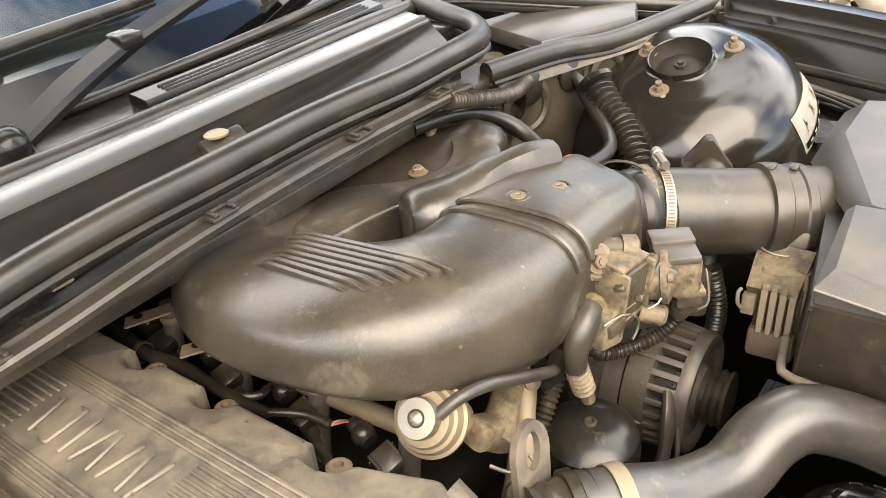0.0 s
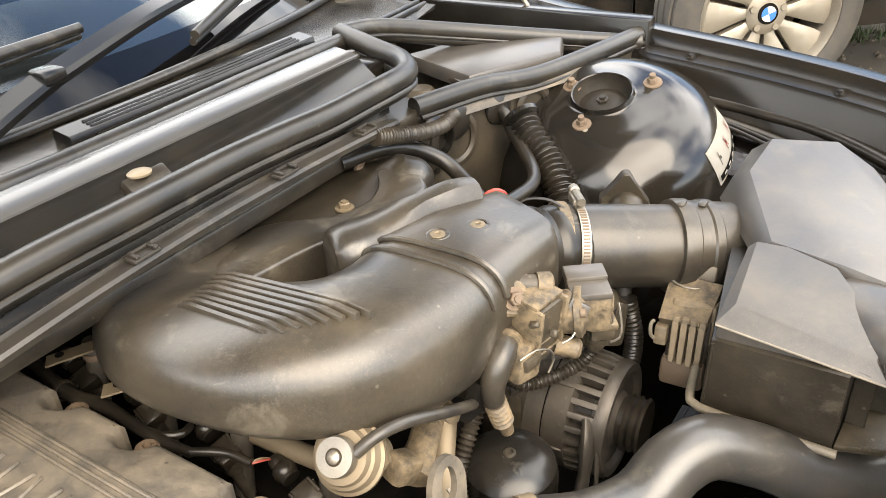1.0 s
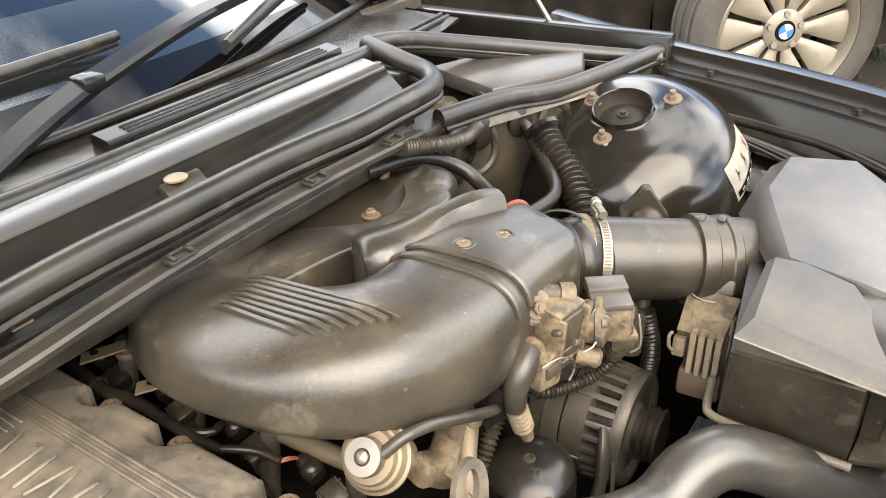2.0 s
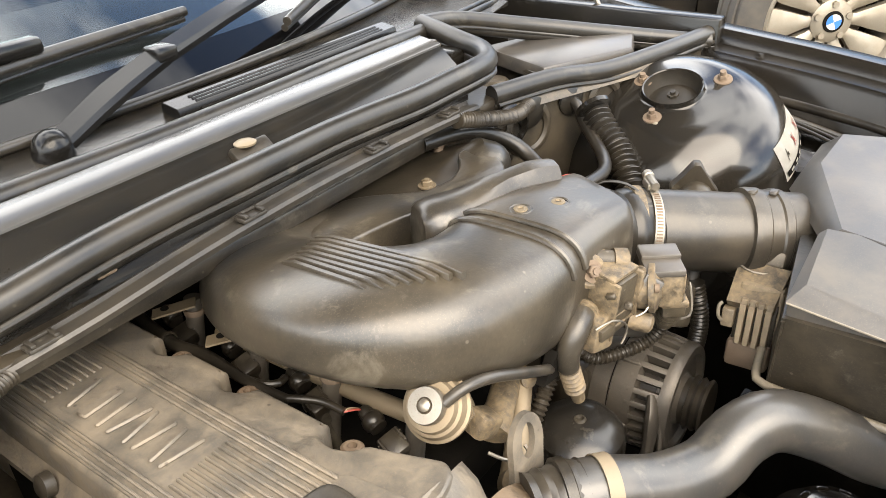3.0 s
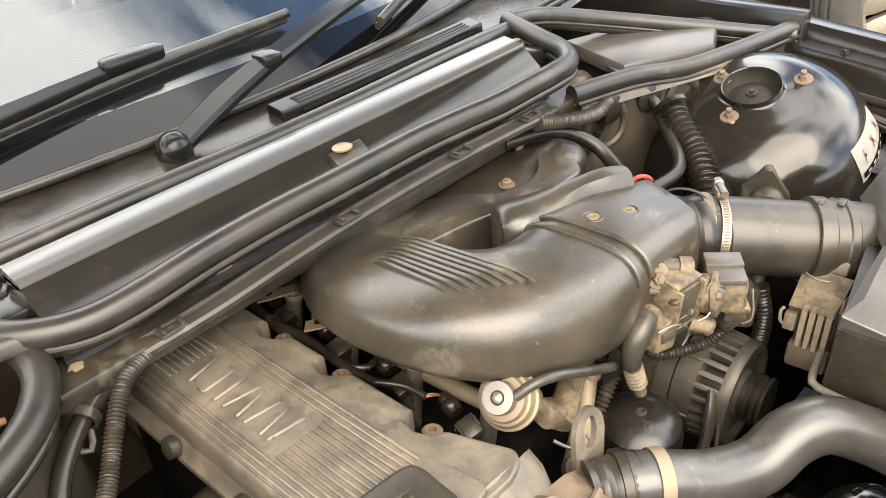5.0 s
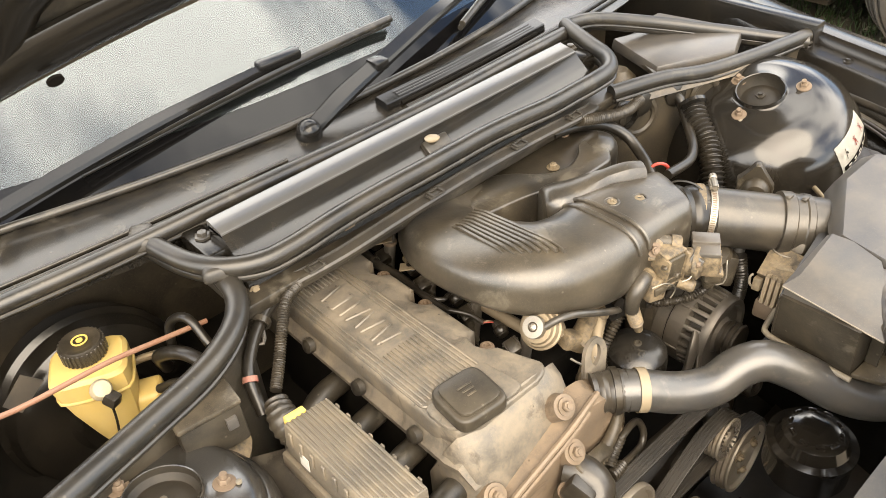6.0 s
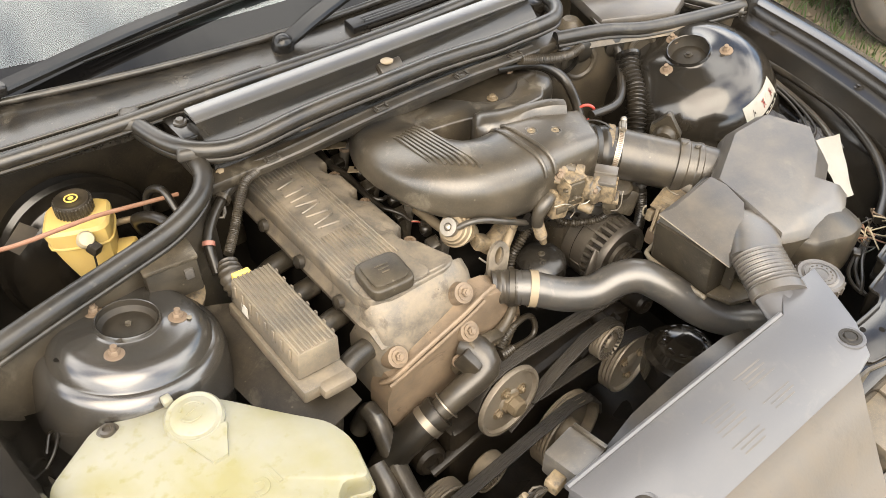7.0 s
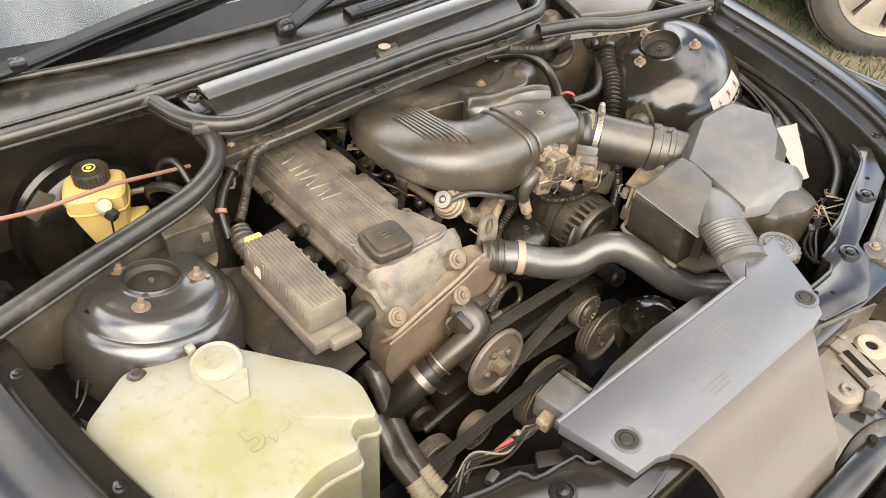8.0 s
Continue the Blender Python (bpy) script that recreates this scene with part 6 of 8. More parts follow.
fc.body, fc.size, fc.extrude, fc.bevel_depth, fc.align_x, fc.align_y = "5,3l", 0.052, 0.0002, 0.0007, "CENTER", "CENTER"
fo = new("capacity_form", fc)
fm = bpy.data.meshes.new_from_object(fo.evaluated_get(bpy.context.evaluated_depsgraph_get()))
bpy.data.objects.remove(fo)
bm = bmesh.new()
bm.from_mesh(fm)
bmesh.ops.transform(bm, matrix=Matrix.Translation((-0.540, -0.268, 0.8394)) @ Euler((radians(2), radians(2), radians(8))).to_matrix().to_4x4(), verts=bm.verts)
part("capacity_figure", bm, TANK, tank, "moulded capacity figure 5,3l")
part("mount_bolt", lathe([(0, 0), (0.013, 0), (0.013, 0.003), (0.009, 0.004), (0.0085, 0.009), (0.005, 0.010), (0.004, 0.007), (0, 0.007)], aim((-0.631, -0.1045, 0.8418), (0, 0, 1)), 20), HOSE, tank, "black mounting screw with grommet")

# ---- brake servo and reservoir ----
servo = thing("brake_servo", "large round black brake servo", "brake servo", (-0.50, 0.40, 0.57))
sm = aim((-0.510, 0.350, 0.706), (0.05, -1, 0.15))
part("drum", lathe([(0, -0.08), (0.130, -0.08), (0.136, -0.05), (0.136, -0.042), (0.128, -0.036), (0.120, -0.010), (0.100, 0.004), (0.060, 0.010), (0.05, 0.03), (0, 0.03)], sm, 64), PAINT_DUSTY, servo)
part("label", plate([(-0.5890, 0.332, 0.848), (-0.5690, 0.330, 0.824), (-0.6080, 0.334, 0.791), (-0.6230, 0.337, 0.813)], 0.0012), PLASTIC_LID, servo, "faded grey label")
bf = thing("brake_reservoir", "yellow brake fluid reservoir with a black screw cap", "brake reservoir", (-0.52, 0.29, 0.76))
def rounded(cx_, cy_, wx, wy, z, turn_):
    """A rounded rectangle at one height."""
    ring = []
    for k in range(32):
        a = 2 * math.pi * k / 32
        f = (abs(math.cos(a)) ** 5 + abs(math.sin(a)) ** 5) ** -0.2
        x, y = wx * f * math.cos(a), wy * f * math.sin(a)
        ring.append((cx_ + x * math.cos(turn_) - y * math.sin(turn_), cy_ + x * math.sin(turn_) + y * math.cos(turn_), z))
    return ring


bm = bmesh.new()
RT = radians(-24)
skin(bm, [rounded(-0.512, 0.262, 0.022, 0.026, 0.742, RT), rounded(-0.514, 0.264, 0.030, 0.032, 0.772, RT), rounded(-0.518, 0.270, 0.040, 0.037, 0.812, RT), rounded(-0.521, 0.276, 0.047, 0.040, 0.850, RT), rounded(-0.521, 0.276, 0.0465, 0.0395, 0.858, RT), rounded(-0.521, 0.276, 0.042, 0.035, 0.8625, RT), rounded(-0.521, 0.276, 0.010, 0.010, 0.864, RT)])
shell = part("tank", bm, YELLOW, bf)
part("tank_seam", tube([Vector(q) for q in rounded(-0.520, 0.274, 0.0455, 0.0395, 0.834, RT)][::2] + [Vector(rounded(-0.520, 0.274, 0.0455, 0.0395, 0.834, RT)[0])], 0.0022, 8, 0.01), YELLOW, shell)
part("tank_shelf", box((0.052, 0.044, 0.034), Matrix.Translation((-0.482, 0.246, 0.770)) @ Matrix.Rotation(RT, 4, "Z"), 0.007, 3, (0.94, 0.92)), YELLOW, bf)
part("pipe_stub", tube([(-0.478, 0.285, 0.815), (-0.458, 0.278, 0.818), (-0.440, 0.268, 0.820)], 0.0055, 10), ZINC, bf, "small brass pipe stub")
capb = part("screw_cap", lathe([(0, 0), (0.025, 0), (0.0265, 0.003), (0.0265, 0.018), (0.0245, 0.0222), (0.018, 0.0222), (0.017, 0.0215), (0, 0.0215)], aim((-0.518, 0.286, 0.864), (0, 0, 1)), 48), PLASTIC, bf, "black ribbed screw cap with a yellow symbol ring")
for i in range(30):
    part("grip", box((0.0022, 0.003, 0.019), Matrix.Translation((-0.518, 0.286, 0.865)) @ Matrix.Rotation(radians(12 * i), 4, "Z") @ pose(0.0268, 0, 0), 0.0006, 1), PLASTIC, capb)
part("symbol", lathe([(0.008, 0), (0.010, 0), (0.010, 0.0012), (0.008, 0.0012)], aim((-0.518, 0.286, 0.8865), (0, 0, 1)), 28), YELLOW_TAG, capb)
part("symbol_dot", lathe([(0, 0), (0.004, 0), (0.004, 0.0012), (0, 0.0012)], aim((-0.518, 0.286, 0.8865), (0, 0, 1)), 18), YELLOW_TAG, capb)
part("sensor", lathe([(0, 0), (0.012, 0), (0.013, 0.010), (0.010, 0.016), (0, 0.018)], aim((-0.530, 0.226, 0.852), (0.1, -0.7, 0.7)), 22), CREAM, bf, "cream level sensor")
part("sensor_plug", box((0.016, 0.018, 0.016), pose(-0.527, 0.210, 0.840, 20, 10, 30), 0.003), PLASTIC, bf)
part("sensor_wire", tube([(-0.527, 0.208, 0.842), (-0.530, 0.206, 0.815), (-0.535, 0.212, 0.780)], 0.0018, 6), RUBBER, bf)
pipe = thing("brake_pipe", "rust-brown pipe running across the brake reservoir", "pipe", (-0.5, 0.24, 0.83))
part("pipe", tube([(-0.386, 0.215, 0.874), (-0.448, 0.214, 0.885), (-0.508, 0.212, 0.896), (-0.568, 0.214, 0.897), (-0.617, 0.220, 0.895), (-0.69, 0.225, 0.905)], 0.0034, 10, 0.02), ORANGE, pipe)

# control box behind the right tower
relay = thing("relay_box", "grey-black plastic relay box beside the suspension tower", "relay box", (-0.46, 0.115, 0.80))
rm = Matrix.Translation((-0.467, 0.074, 0.838)) @ Matrix.Rotation(radians(-6), 4, "Z")
part("case", box((0.072, 0.052, 0.060), rm, 0.004, 2, (0.98, 0.96)), CASE, relay)
part("lid", box((0.074, 0.054, 0.008), rm @ pose(0, 0, 0.056), 0.003), PLASTIC_BOX, relay)
part("catch", box((0.012, 0.006, 0.016), rm @ pose(0.02, -0.027, 0.03), 0.001), PLASTIC_LID, relay)

# ignition box with ribbed lid
coil = thing("ribbed_control_box", "long dusty plastic control box with a ribbed lid", "control box", (-0.385, -0.085, 0.77))
cm = Matrix.Translation((-0.383, -0.076, 0.822)) @ Matrix.Rotation(radians(0), 4, "Z") @ pose(0, 0, 0, 0, 4, 0)
part("base", box((0.070, 0.200, 0.022), cm @ pose(0, -0.006, -0.026), 0.004), CONTROL, coil)
clid = part("lid", box((0.064, 0.176, 0.044), cm, 0.004, 2, (0.94, 0.98)), CONTROL, coil)
for k in range(9):
    part("rib", box((0.0030, 0.168, 0.003), cm @ pose(-0.0255 + 0.0064 * k, 0, 0.043), 0.0008, 1), CONTROL, clid)
for k in range(8):
    for s in (-1, 1):
        part("snap", box((0.003, 0.006, 0.020), cm @ pose(s * 0.0315, -0.07 + 0.02 * k, 0.022), 0.0008, 1), CONTROL, clid)
part("tag", box((0.026, 0.010, 0.012), cm @ pose(-0.012, 0.089, 0.034), 0.002), YELLOW_TAG, coil, "yellow locking slide")
part("label", box((0.001, 0.016, 0.018), cm @ pose(-0.0325, 0.045, 0.010), 0, 1), WHITE_LABEL, coil)
part("boot", tube([(-0.392, 0.006, 0.830), (-0.398, 0.030, 0.848), (-0.392, 0.055, 0.856)], [0.021, 0.019, 0.013], 20, 0.003, pitch=0.008, depth=0.0012), CONDUIT, coil)
part("tail_lug", box((0.05, 0.022, 0.018), cm @ pose(0.012, -0.108, -0.022), 0.005), CONTROL, coil)
br = thing("box_bracket", "black sheet bracket below the control box", "bracket", (-0.42, -0.10, 0.70))
part("sheet", plate([(-0.440, 0.05, 0.800), (-0.352, 0.02, 0.785), (-0.350, -0.205, 0.775), (-0.405, -0.215, 0.770), (-0.452, -0.13, 0.735), (-0.470, -0.03, 0.76)], 0.003), PLASTIC, br)
part("gusset", plate([(-0.452, -0.13, 0.735), (-0.405, -0.215, 0.770), (-0.405, -0.20, 0.66), (-0.45, -0.13, 0.66)], 0.003), PLASTIC, br)

# wiring conduit that drops from the channel to the control box
cond = thing("wiring_conduit", "ribbed black wiring conduit dropping from the channel", "conduit", (-0.34, 0.10, 0.85))
part("ribbed_tube", tube([(-0.283, 0.152, 0.905), (-0.310, 0.138, 0.905), (-0.335, 0.115, 0.892), (-0.360, 0.090, 0.872), (-0.385, 0.064, 0.860)], 0.0066, 16, 0.0008, pitch=0.0034, depth=0.0010), CONDUIT, cond)
cond2 = thing("taped_loom", "grey taped wiring loom with a red band", "cable loom", (-0.37, 0.12, 0.84))
part("loom", tube([(-0.285, 0.165, 0.900), (-0.325, 0.158, 0.892), (-0.365, 0.135, 0.880), (-0.395, 0.105, 0.862), (-0.405, 0.07, 0.83)], 0.0078, 14, 0.01), RUBBER, cond2)
part("band", lathe([(0.0088, -0.0035), (0.0096, -0.0035), (0.0096, 0.0035), (0.0088, 0.0035)], aim((-0.397, 0.100, 0.860), (-0.3, -0.5, -0.4)), 18), FADED_RED, cond2, "red tape band")
part("clip_ring", lathe([(0.0092, -0.004), (0.0125, -0.004), (0.0125, 0.004), (0.0092, 0.004)], aim((-0.345, 0.148, 0.887), (-0.6, -0.4, -0.2)), 18), PLASTIC, cond2)

# ---- radiator cover and front panel ----
FADED = surface("faded_print", (0.064, 0.062, 0.060), 0.4, dust=0.12, bump=0.0)
cover = thing("radiator_cover", "flat plastic radiator cover, top painted sky-sheen grey, front half tan with dust and ground reflection", "radiator cover", (-0.05, -0.57, 0.80))


def cover_z(y):
    return 0.868 + 0.10 * (y + 0.50) * 0.5


back = [(-0.280, -0.497), (-0.10, -0.495), (0.118, -0.494), (0.150, -0.470), (0.228, -0.470), (0.205, -0.520), (0.185, -0.560), (0.150, -0.600), (0.112, -0.607), (-0.205, -0.607), (-0.220, -0.600), (-0.256, -0.598)]
# one panel in two colours, split at the bend where its reflection changes
part("grey_half", slab(back, 0.848, lambda x, y: cover_z(y), 0.002, 2), GREY_PANEL, cover)
bm = bmesh.new()
bend = [(-0.606, 0.0, -0.205, 0.112), (-0.618, -0.001, -0.194, 0.100), (-0.630, -0.006, -0.186, 0.088), (-0.642, -0.015, -0.180, 0.080), (-0.660, -0.034, -0.172, 0.074), (-0.682, -0.058, -0.166, 0.066), (-0.688, -0.061, -0.165, 0.062), (-0.716, -0.070, -0.160, 0.036), (-0.722, -0.078, -0.158, 0.030), (-0.735, -0.115, -0.156, 0.020)]
rings = []
for y, dz, x0, x1 in bend:
    z = cover_z(-0.606) + dz
    rings.append([(x0 + (x1 - x0) * k / 10, y, z) for k in range(11)] + [(x1, y + 0.003, z - 0.010), (x0, y + 0.003, z - 0.010)])
skin(bm, rings)
part("sloping_half", bm, TAN_PANEL, cover, "front half bent down, coloured tan for dust and the ground's reflection")
part("rear_edge", tube([(-0.280, -0.494, 0.866), (-0.1, -0.492, 0.866), (0.118, -0.491, 0.866)], 0.004, 8, 0.05), GREY_PANEL, cover)
for x, y in ((-0.232, -0.561), (0.155, -0.568)):
    cp = part("clip_cup", lathe([(0.0150, 0.0004), (0.0175, 0.0012), (0.0195, 0.0008), (0.0200, -0.001)], aim((x, y, cover_z(y)), (0, 0.05, 1)), 32), GREY_PANEL, cover)
    part("clip", lathe([(0, 0.0006), (0.0145, 0.0006), (0.0135, 0.002), (0.0095, 0.002), (0.009, 0.0008), (0.007, 0.0026), (0, 0.0026)], aim((x, y, cover_z(y)), (0, 0.05, 1)), 28), GRIME, cp, "black expanding clip")
for cxx, cyy, rows_ in ((-0.075, -0.545, 5), (0.005, -0.530, 4), (0.005, -0.572, 3), (-0.075, -0.587, 3)):
    for k in range(rows_):
        part("faded_line", box((0.052 - 0.007 * (k % 3), 0.0022, 0.0007), pose(cxx + 0.004 * (k % 2), cyy - 0.0065 * k + 0.012, cover_z(cyy - 0.0065 * k + 0.012) - 0.0004), 0, 1), FADED, cover)
# fan shroud edge behind the cover
shroud = thing("fan_shroud", "black plastic radiator fan shroud behind the cover", "fan shroud", (-0.05, -0.47, 0.45))
bm = bmesh.new()
sh = [(-0.17, 0.70), (-0.16, 0.78), (-0.12, 0.815), (-0.04, 0.835), (0.06, 0.832), (0.13, 0.80), (0.18, 0.72), (0.2, 0.45), (-0.2, 0.45)]
skin(bm, [[(x, -0.455, z) for x, z in sh], [(x, -0.50, z) for x, z in sh]])
part("panel", bm, HOSE, shroud)
# core coloured as the darkness behind the shroud
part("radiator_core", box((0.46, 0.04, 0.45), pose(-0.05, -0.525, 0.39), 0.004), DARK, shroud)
sw = thing("switch_unit", "dusty grey plastic sensor unit at the radiator's corner", "sensor unit", (-0.245, -0.465, 0.80))
part("case", box((0.052, 0.050, 0.040), pose(-0.232, -0.462, 0.812, 0, 0, 8), 0.004), PLASTIC_LID, sw)
part("lid_ridge", box((0.006, 0.046, 0.006), pose(-0.206, -0.460, 0.850, 0, 0, 8), 0.001), PLASTIC, sw)
part("plug", box((0.022, 0.018, 0.018), pose(-0.266, -0.468, 0.820, 0, 0, 10), 0.003), BEIGE, sw, "dirty tan plug")

slam = thing("front_panel", "black painted front cross panel with dust on it", "front panel", (0, -0.58, 0.70))
for side in (1, -1):
    top_ = [(0.15, -0.560), (0.193, -0.556), (0.262, -0.556), (0.280, -0.545), (0.283, -0.532), (0.330, -0.526), (0.345, -0.520), (0.352, -0.506), (0.395, -0.499), (0.50, -0.466), (0.579, -0.440), (0.612, -0.405), (0.640, -0.425), (0.572, -0.490), (0.45, -0.526), (0.362, -0.550), (0.345, -0.578), (0.302, -0.603), (0.255, -0.622), (0.16, -0.604)]
    part("rail", slab([(side * x, y) for x, y in smooth_outline(top_, 0.008)], 0.790, 0.842, 0.003), PAINT_TOWER, slam)
    part("rail_edge", tube([(side * x, y, 0.844) for x, y in top_[1:12]], 0.0026, 8, 0.03), PAINT_DUSTY, slam)
part("cross_member", box((0.70, 0.05, 0.06), pose(0.0, -0.60, 0.778), 0.008), PAINT_DUSTY, slam)
for at in ((0.328, -0.553, 0.842), (0.49, -0.495, 0.842), (-0.33, -0.555, 0.842)):
    part("panel_bolt", lathe([(0, 0), (0.017, 0), (0.016, 0.004), (0.012, 0.0045), (0.011, 0.002), (0.007, 0.002), (0.007, 0.006), (0, 0.007)], aim(at, (0, 0, 1)), 28), PAINT_DUSTY, slam)
for at in ((0.205, -0.566), (0.225, -0.582), (0.54, -0.472), (0.60, -0.425)):
    part("hole", lathe([(0, 0), (0.004, 0), (0.004, 0.0008), (0, 0.0008)], aim((*at, 0.8418), (0, 0, 1)), 12), DARK, slam)
# side shelf beside the dusty half, and the lock
lock = thing("bonnet_lock", "dusty grey bonnet lock plate with a cream striker bush", "bonnet lock", (0.19, -0.66, 0.76))
part("lock_plate", slab(smooth_outline([(0.150, -0.606), (0.243, -0.610), (0.292, -0.650), (0.252, -0.712), (0.150, -0.724), (0.092, -0.692), (0.098, -0.646), (0.138, -0.616)], 0.010), 0.762, 0.797, 0.004), CONTROL, lock)
part("raised_plate", slab(smooth_outline([(0.172, -0.612), (0.240, -0.616), (0.272, -0.660), (0.230, -0.706), (0.182, -0.700), (0.165, -0.655)], 0.008), 0.796, 0.803, 0.002), CONTROL, lock)
part("bush", lathe([(0.0085, -0.002), (0.0090, 0.004), (0.013, 0.006), (0.0200, 0.005), (0.0235, 0.001), (0.024, -0.002)], aim((0.214, -0.664, 0.803), (0, 0, 1)), 36), KNOB, lock, "cream plastic striker bush")
part("bush_hole", lathe([(0, 0.0008), (0.009, 0.0008), (0.009, 0.0014), (0, 0.0014)], aim((0.214, -0.664, 0.803), (0, 0, 1)), 20), DARK, lock)
for name, x, y, z, lng, wid, mt_ in (("slot", 0.168, -0.668, 0.8034, 0.050, 0.011, DARK), ("lever", 0.157, -0.672, 0.7975, 0.062, 0.009, CONTROL), ("lower_slot", 0.145, -0.682, 0.7972, 0.060, 0.004, DARK), ("groove", 0.187, -0.676, 0.8034, 0.070, 0.0022, DARK)):
    part(name, box((lng, wid, 0.006 if name == "lever" else 0.0012), pose(x, y, z, 0, 0, 72), 0.0003, 1), mt_, lock)
part("latch_cup", lathe([(0.004, 0), (0.004, 0.004), (0.009, 0.005), (0.0115, 0.002), (0.012, -0.004)], aim((0.118, -0.682, 0.797), (0, 0, 1)), 24), CONTROL, lock)
part("latch_hook", box((0.036, 0.020, 0.016), pose(0.126, -0.712, 0.786, 0, 0, 20), 0.004), PLASTIC, lock)
for at in ((0.233, -0.690, 0.803), (0.198, -0.628, 0.803), (0.240, -0.626, 0.803)):
    part("rivet", lathe([(0, 0), (0.0065, 0), (0.006, 0.003), (0, 0.0045)], aim(at, (0, 0, 1)), 14), CONTROL, lock)
part("wall", plate([(0.108, -0.606, 0.858), (0.150, -0.604, 0.842), (0.255, -0.632, 0.842), (0.258, -0.632, 0.79), (0.150, -0.606, 0.79), (0.118, -0.622, 0.79)], 0.004), PLASTIC_BOX, lock, "brown dust-caked upright wall")
# headlight and bumper corner
head = thing("headlight", "clear headlight top behind the front panel", "headlight", (0.54, -0.57, 0.66))
bm = bmesh.new()
skin(bm, [[(x, y, z) for x, y, z in r] for r in (
    [(0.38, -0.575, 0.70), (0.60, -0.495, 0.70), (0.66, -0.56, 0.68), (0.46, -0.67, 0.66)],
    [(0.38, -0.562, 0.820), (0.60, -0.490, 0.826), (0.66, -0.555, 0.790), (0.46, -0.655, 0.775)])])
bmesh.ops.bevel(bm, geom=list(bm.edges), offset=0.008, segments=2, profile=0.5, affect="EDGES")
part("housing", bm, HOSE, head, "grey-black headlight housing")
part("clear_lens", plate([(0.46, -0.610, 0.8085), (0.575, -0.560, 0.8085), (0.63, -0.585, 0.795), (0.50, -0.650, 0.790)], 0.004), HOSE, head, "bright headlight lens edge")
part("beam", box((0.5, 0.04, 0.05), pose(0.05, -0.755, 0.715, 0, 0, 0), 0.008), PAINT_TOWER, slam, "glossy black grille support")
hb = thing("headlight_bracket", "tan dusty bracket with a screw beside the headlight", "bracket", (0.386, -0.567, 0.82))
part("plate", slab(smooth_outline([(0.352, -0.572), (0.378, -0.552), (0.418, -0.560), (0.408, -0.585), (0.368, -0.592)], 0.006), 0.822, 0.834, 0.002), PLASTIC_BOX, hb)
bolt("screw", (0.386, -0.568, 0.834), (0, 0, 1), 0.0055, hb, ZINC)
part("ridge", tube([(0.37, -0.566, 0.824), (0.46, -0.540, 0.828), (0.60, -0.498, 0.830)], 0.004, 8, 0.02), HOSE, hb)
grille = thing("grille_frame", "dark kidney grille frame seen from behind", "grille", (0.11, -0.74, 0.66))
bm = bmesh.new()
band = spline([(0.020, -0.712, 0.700), (0.045, -0.706, 0.740), (0.085, -0.702, 0.768), (0.130, -0.712, 0.776), (0.165, -0.735, 0.760)], 0.01)
skin(bm, [[q + Vector(o) for o in ((0, 0.012, 0.003), (0.004, -0.020, -0.002), (0.002, -0.020, -0.006), (0, 0.012, -0.002))] for q in band])
part("frame", bm, PAINT_TOWER, grille)
part("inner_web", tube([q + Vector((0.012, -0.034, -0.014)) for q in band], 0.016, 10, 0.02, squash=0.5), PLASTIC, grille)
part("web_bolt", lathe([(0, 0), (0.007, 0), (0.006, 0.004), (0, 0.005)], aim((0.098, -0.742, 0.768), (-0.2, -0.3, 1)), 12), DARK, grille)
bump = thing("bumper", "black painted front bumper", "bumper", (0, -0.80, 0.30))
part("skin", tube([(-0.80, -0.42, 0.62), (-0.70, -0.62, 0.63), (-0.40, -0.80, 0.64), (0, -0.86, 0.645), (0.40, -0.80, 0.64), (0.70, -0.62, 0.63), (0.80, -0.42, 0.62)], 0.09, 16, 0.05), PAINT_TOWER, bump)

# ---- fuel regulator, rail and lifting eye ----
reg = thing("fuel_pressure_regulator", "tan fuel pressure regulator with a round stepped body", "fuel regulator", (-0.07, -0.078, 0.79))
rw = Vector((-0.72, -0.12, 0.62))
rmx = aim(Vector((-0.099, -0.075, 0.851)), rw)
part("body", lathe([(0, -0.07), (0.014, -0.07), (0.014, -0.045), (0.019, -0.044), (0.019, -0.034), (0.022, -0.032), (0.027, -0.026), (0.0285, -0.024), (0.0285, -0.021), (0.026, -0.020), (0.024, -0.014), (0.0215, -0.013), (0.020, -0.008), (0.016, -0.007), (0, -0.007)], rmx, 44), ZINC, reg)
part("nose", lathe([(0, -0.008), (0.0145, -0.008), (0.0150, -0.002), (0.0140, 0.002), (0.0065, 0.0025), (0.0055, 0.001), (0.005, 0.004), (0.003, 0.0055), (0, 0.006)], rmx, 36), STEEL, reg, "pale metal nose cap")
part("mount_block", box((0.026, 0.024, 0.022), Matrix.Translation((-0.050, -0.086, 0.790)) @ Euler((0.1, 0.5, -0.2)).to_matrix().to_4x4(), 0.005), BEIGE, reg)
part("mount_plate", lathe([(0, -0.0455), (0.024, -0.0455), (0.024, -0.042), (0, -0.042)], rmx, 6), ZINC, reg)
vac = thing("vacuum_hose", "slim grey rubber vacuum hose from the regulator", "hose", (0.0, -0.085, 0.80))
part("pipe", tube([(-0.090, -0.086, 0.852), (-0.076, -0.095, 0.861), (-0.052, -0.103, 0.858), (-0.016, -0.110, 0.841), (0.014, -0.111, 0.824), (0.036, -0.105, 0.808)], 0.0048, 12), DUCT, vac)
rail = thing("fuel_rail", "brass-toned fuel rail under the inlet manifold", "fuel rail", (-0.08, 0.02, 0.79))
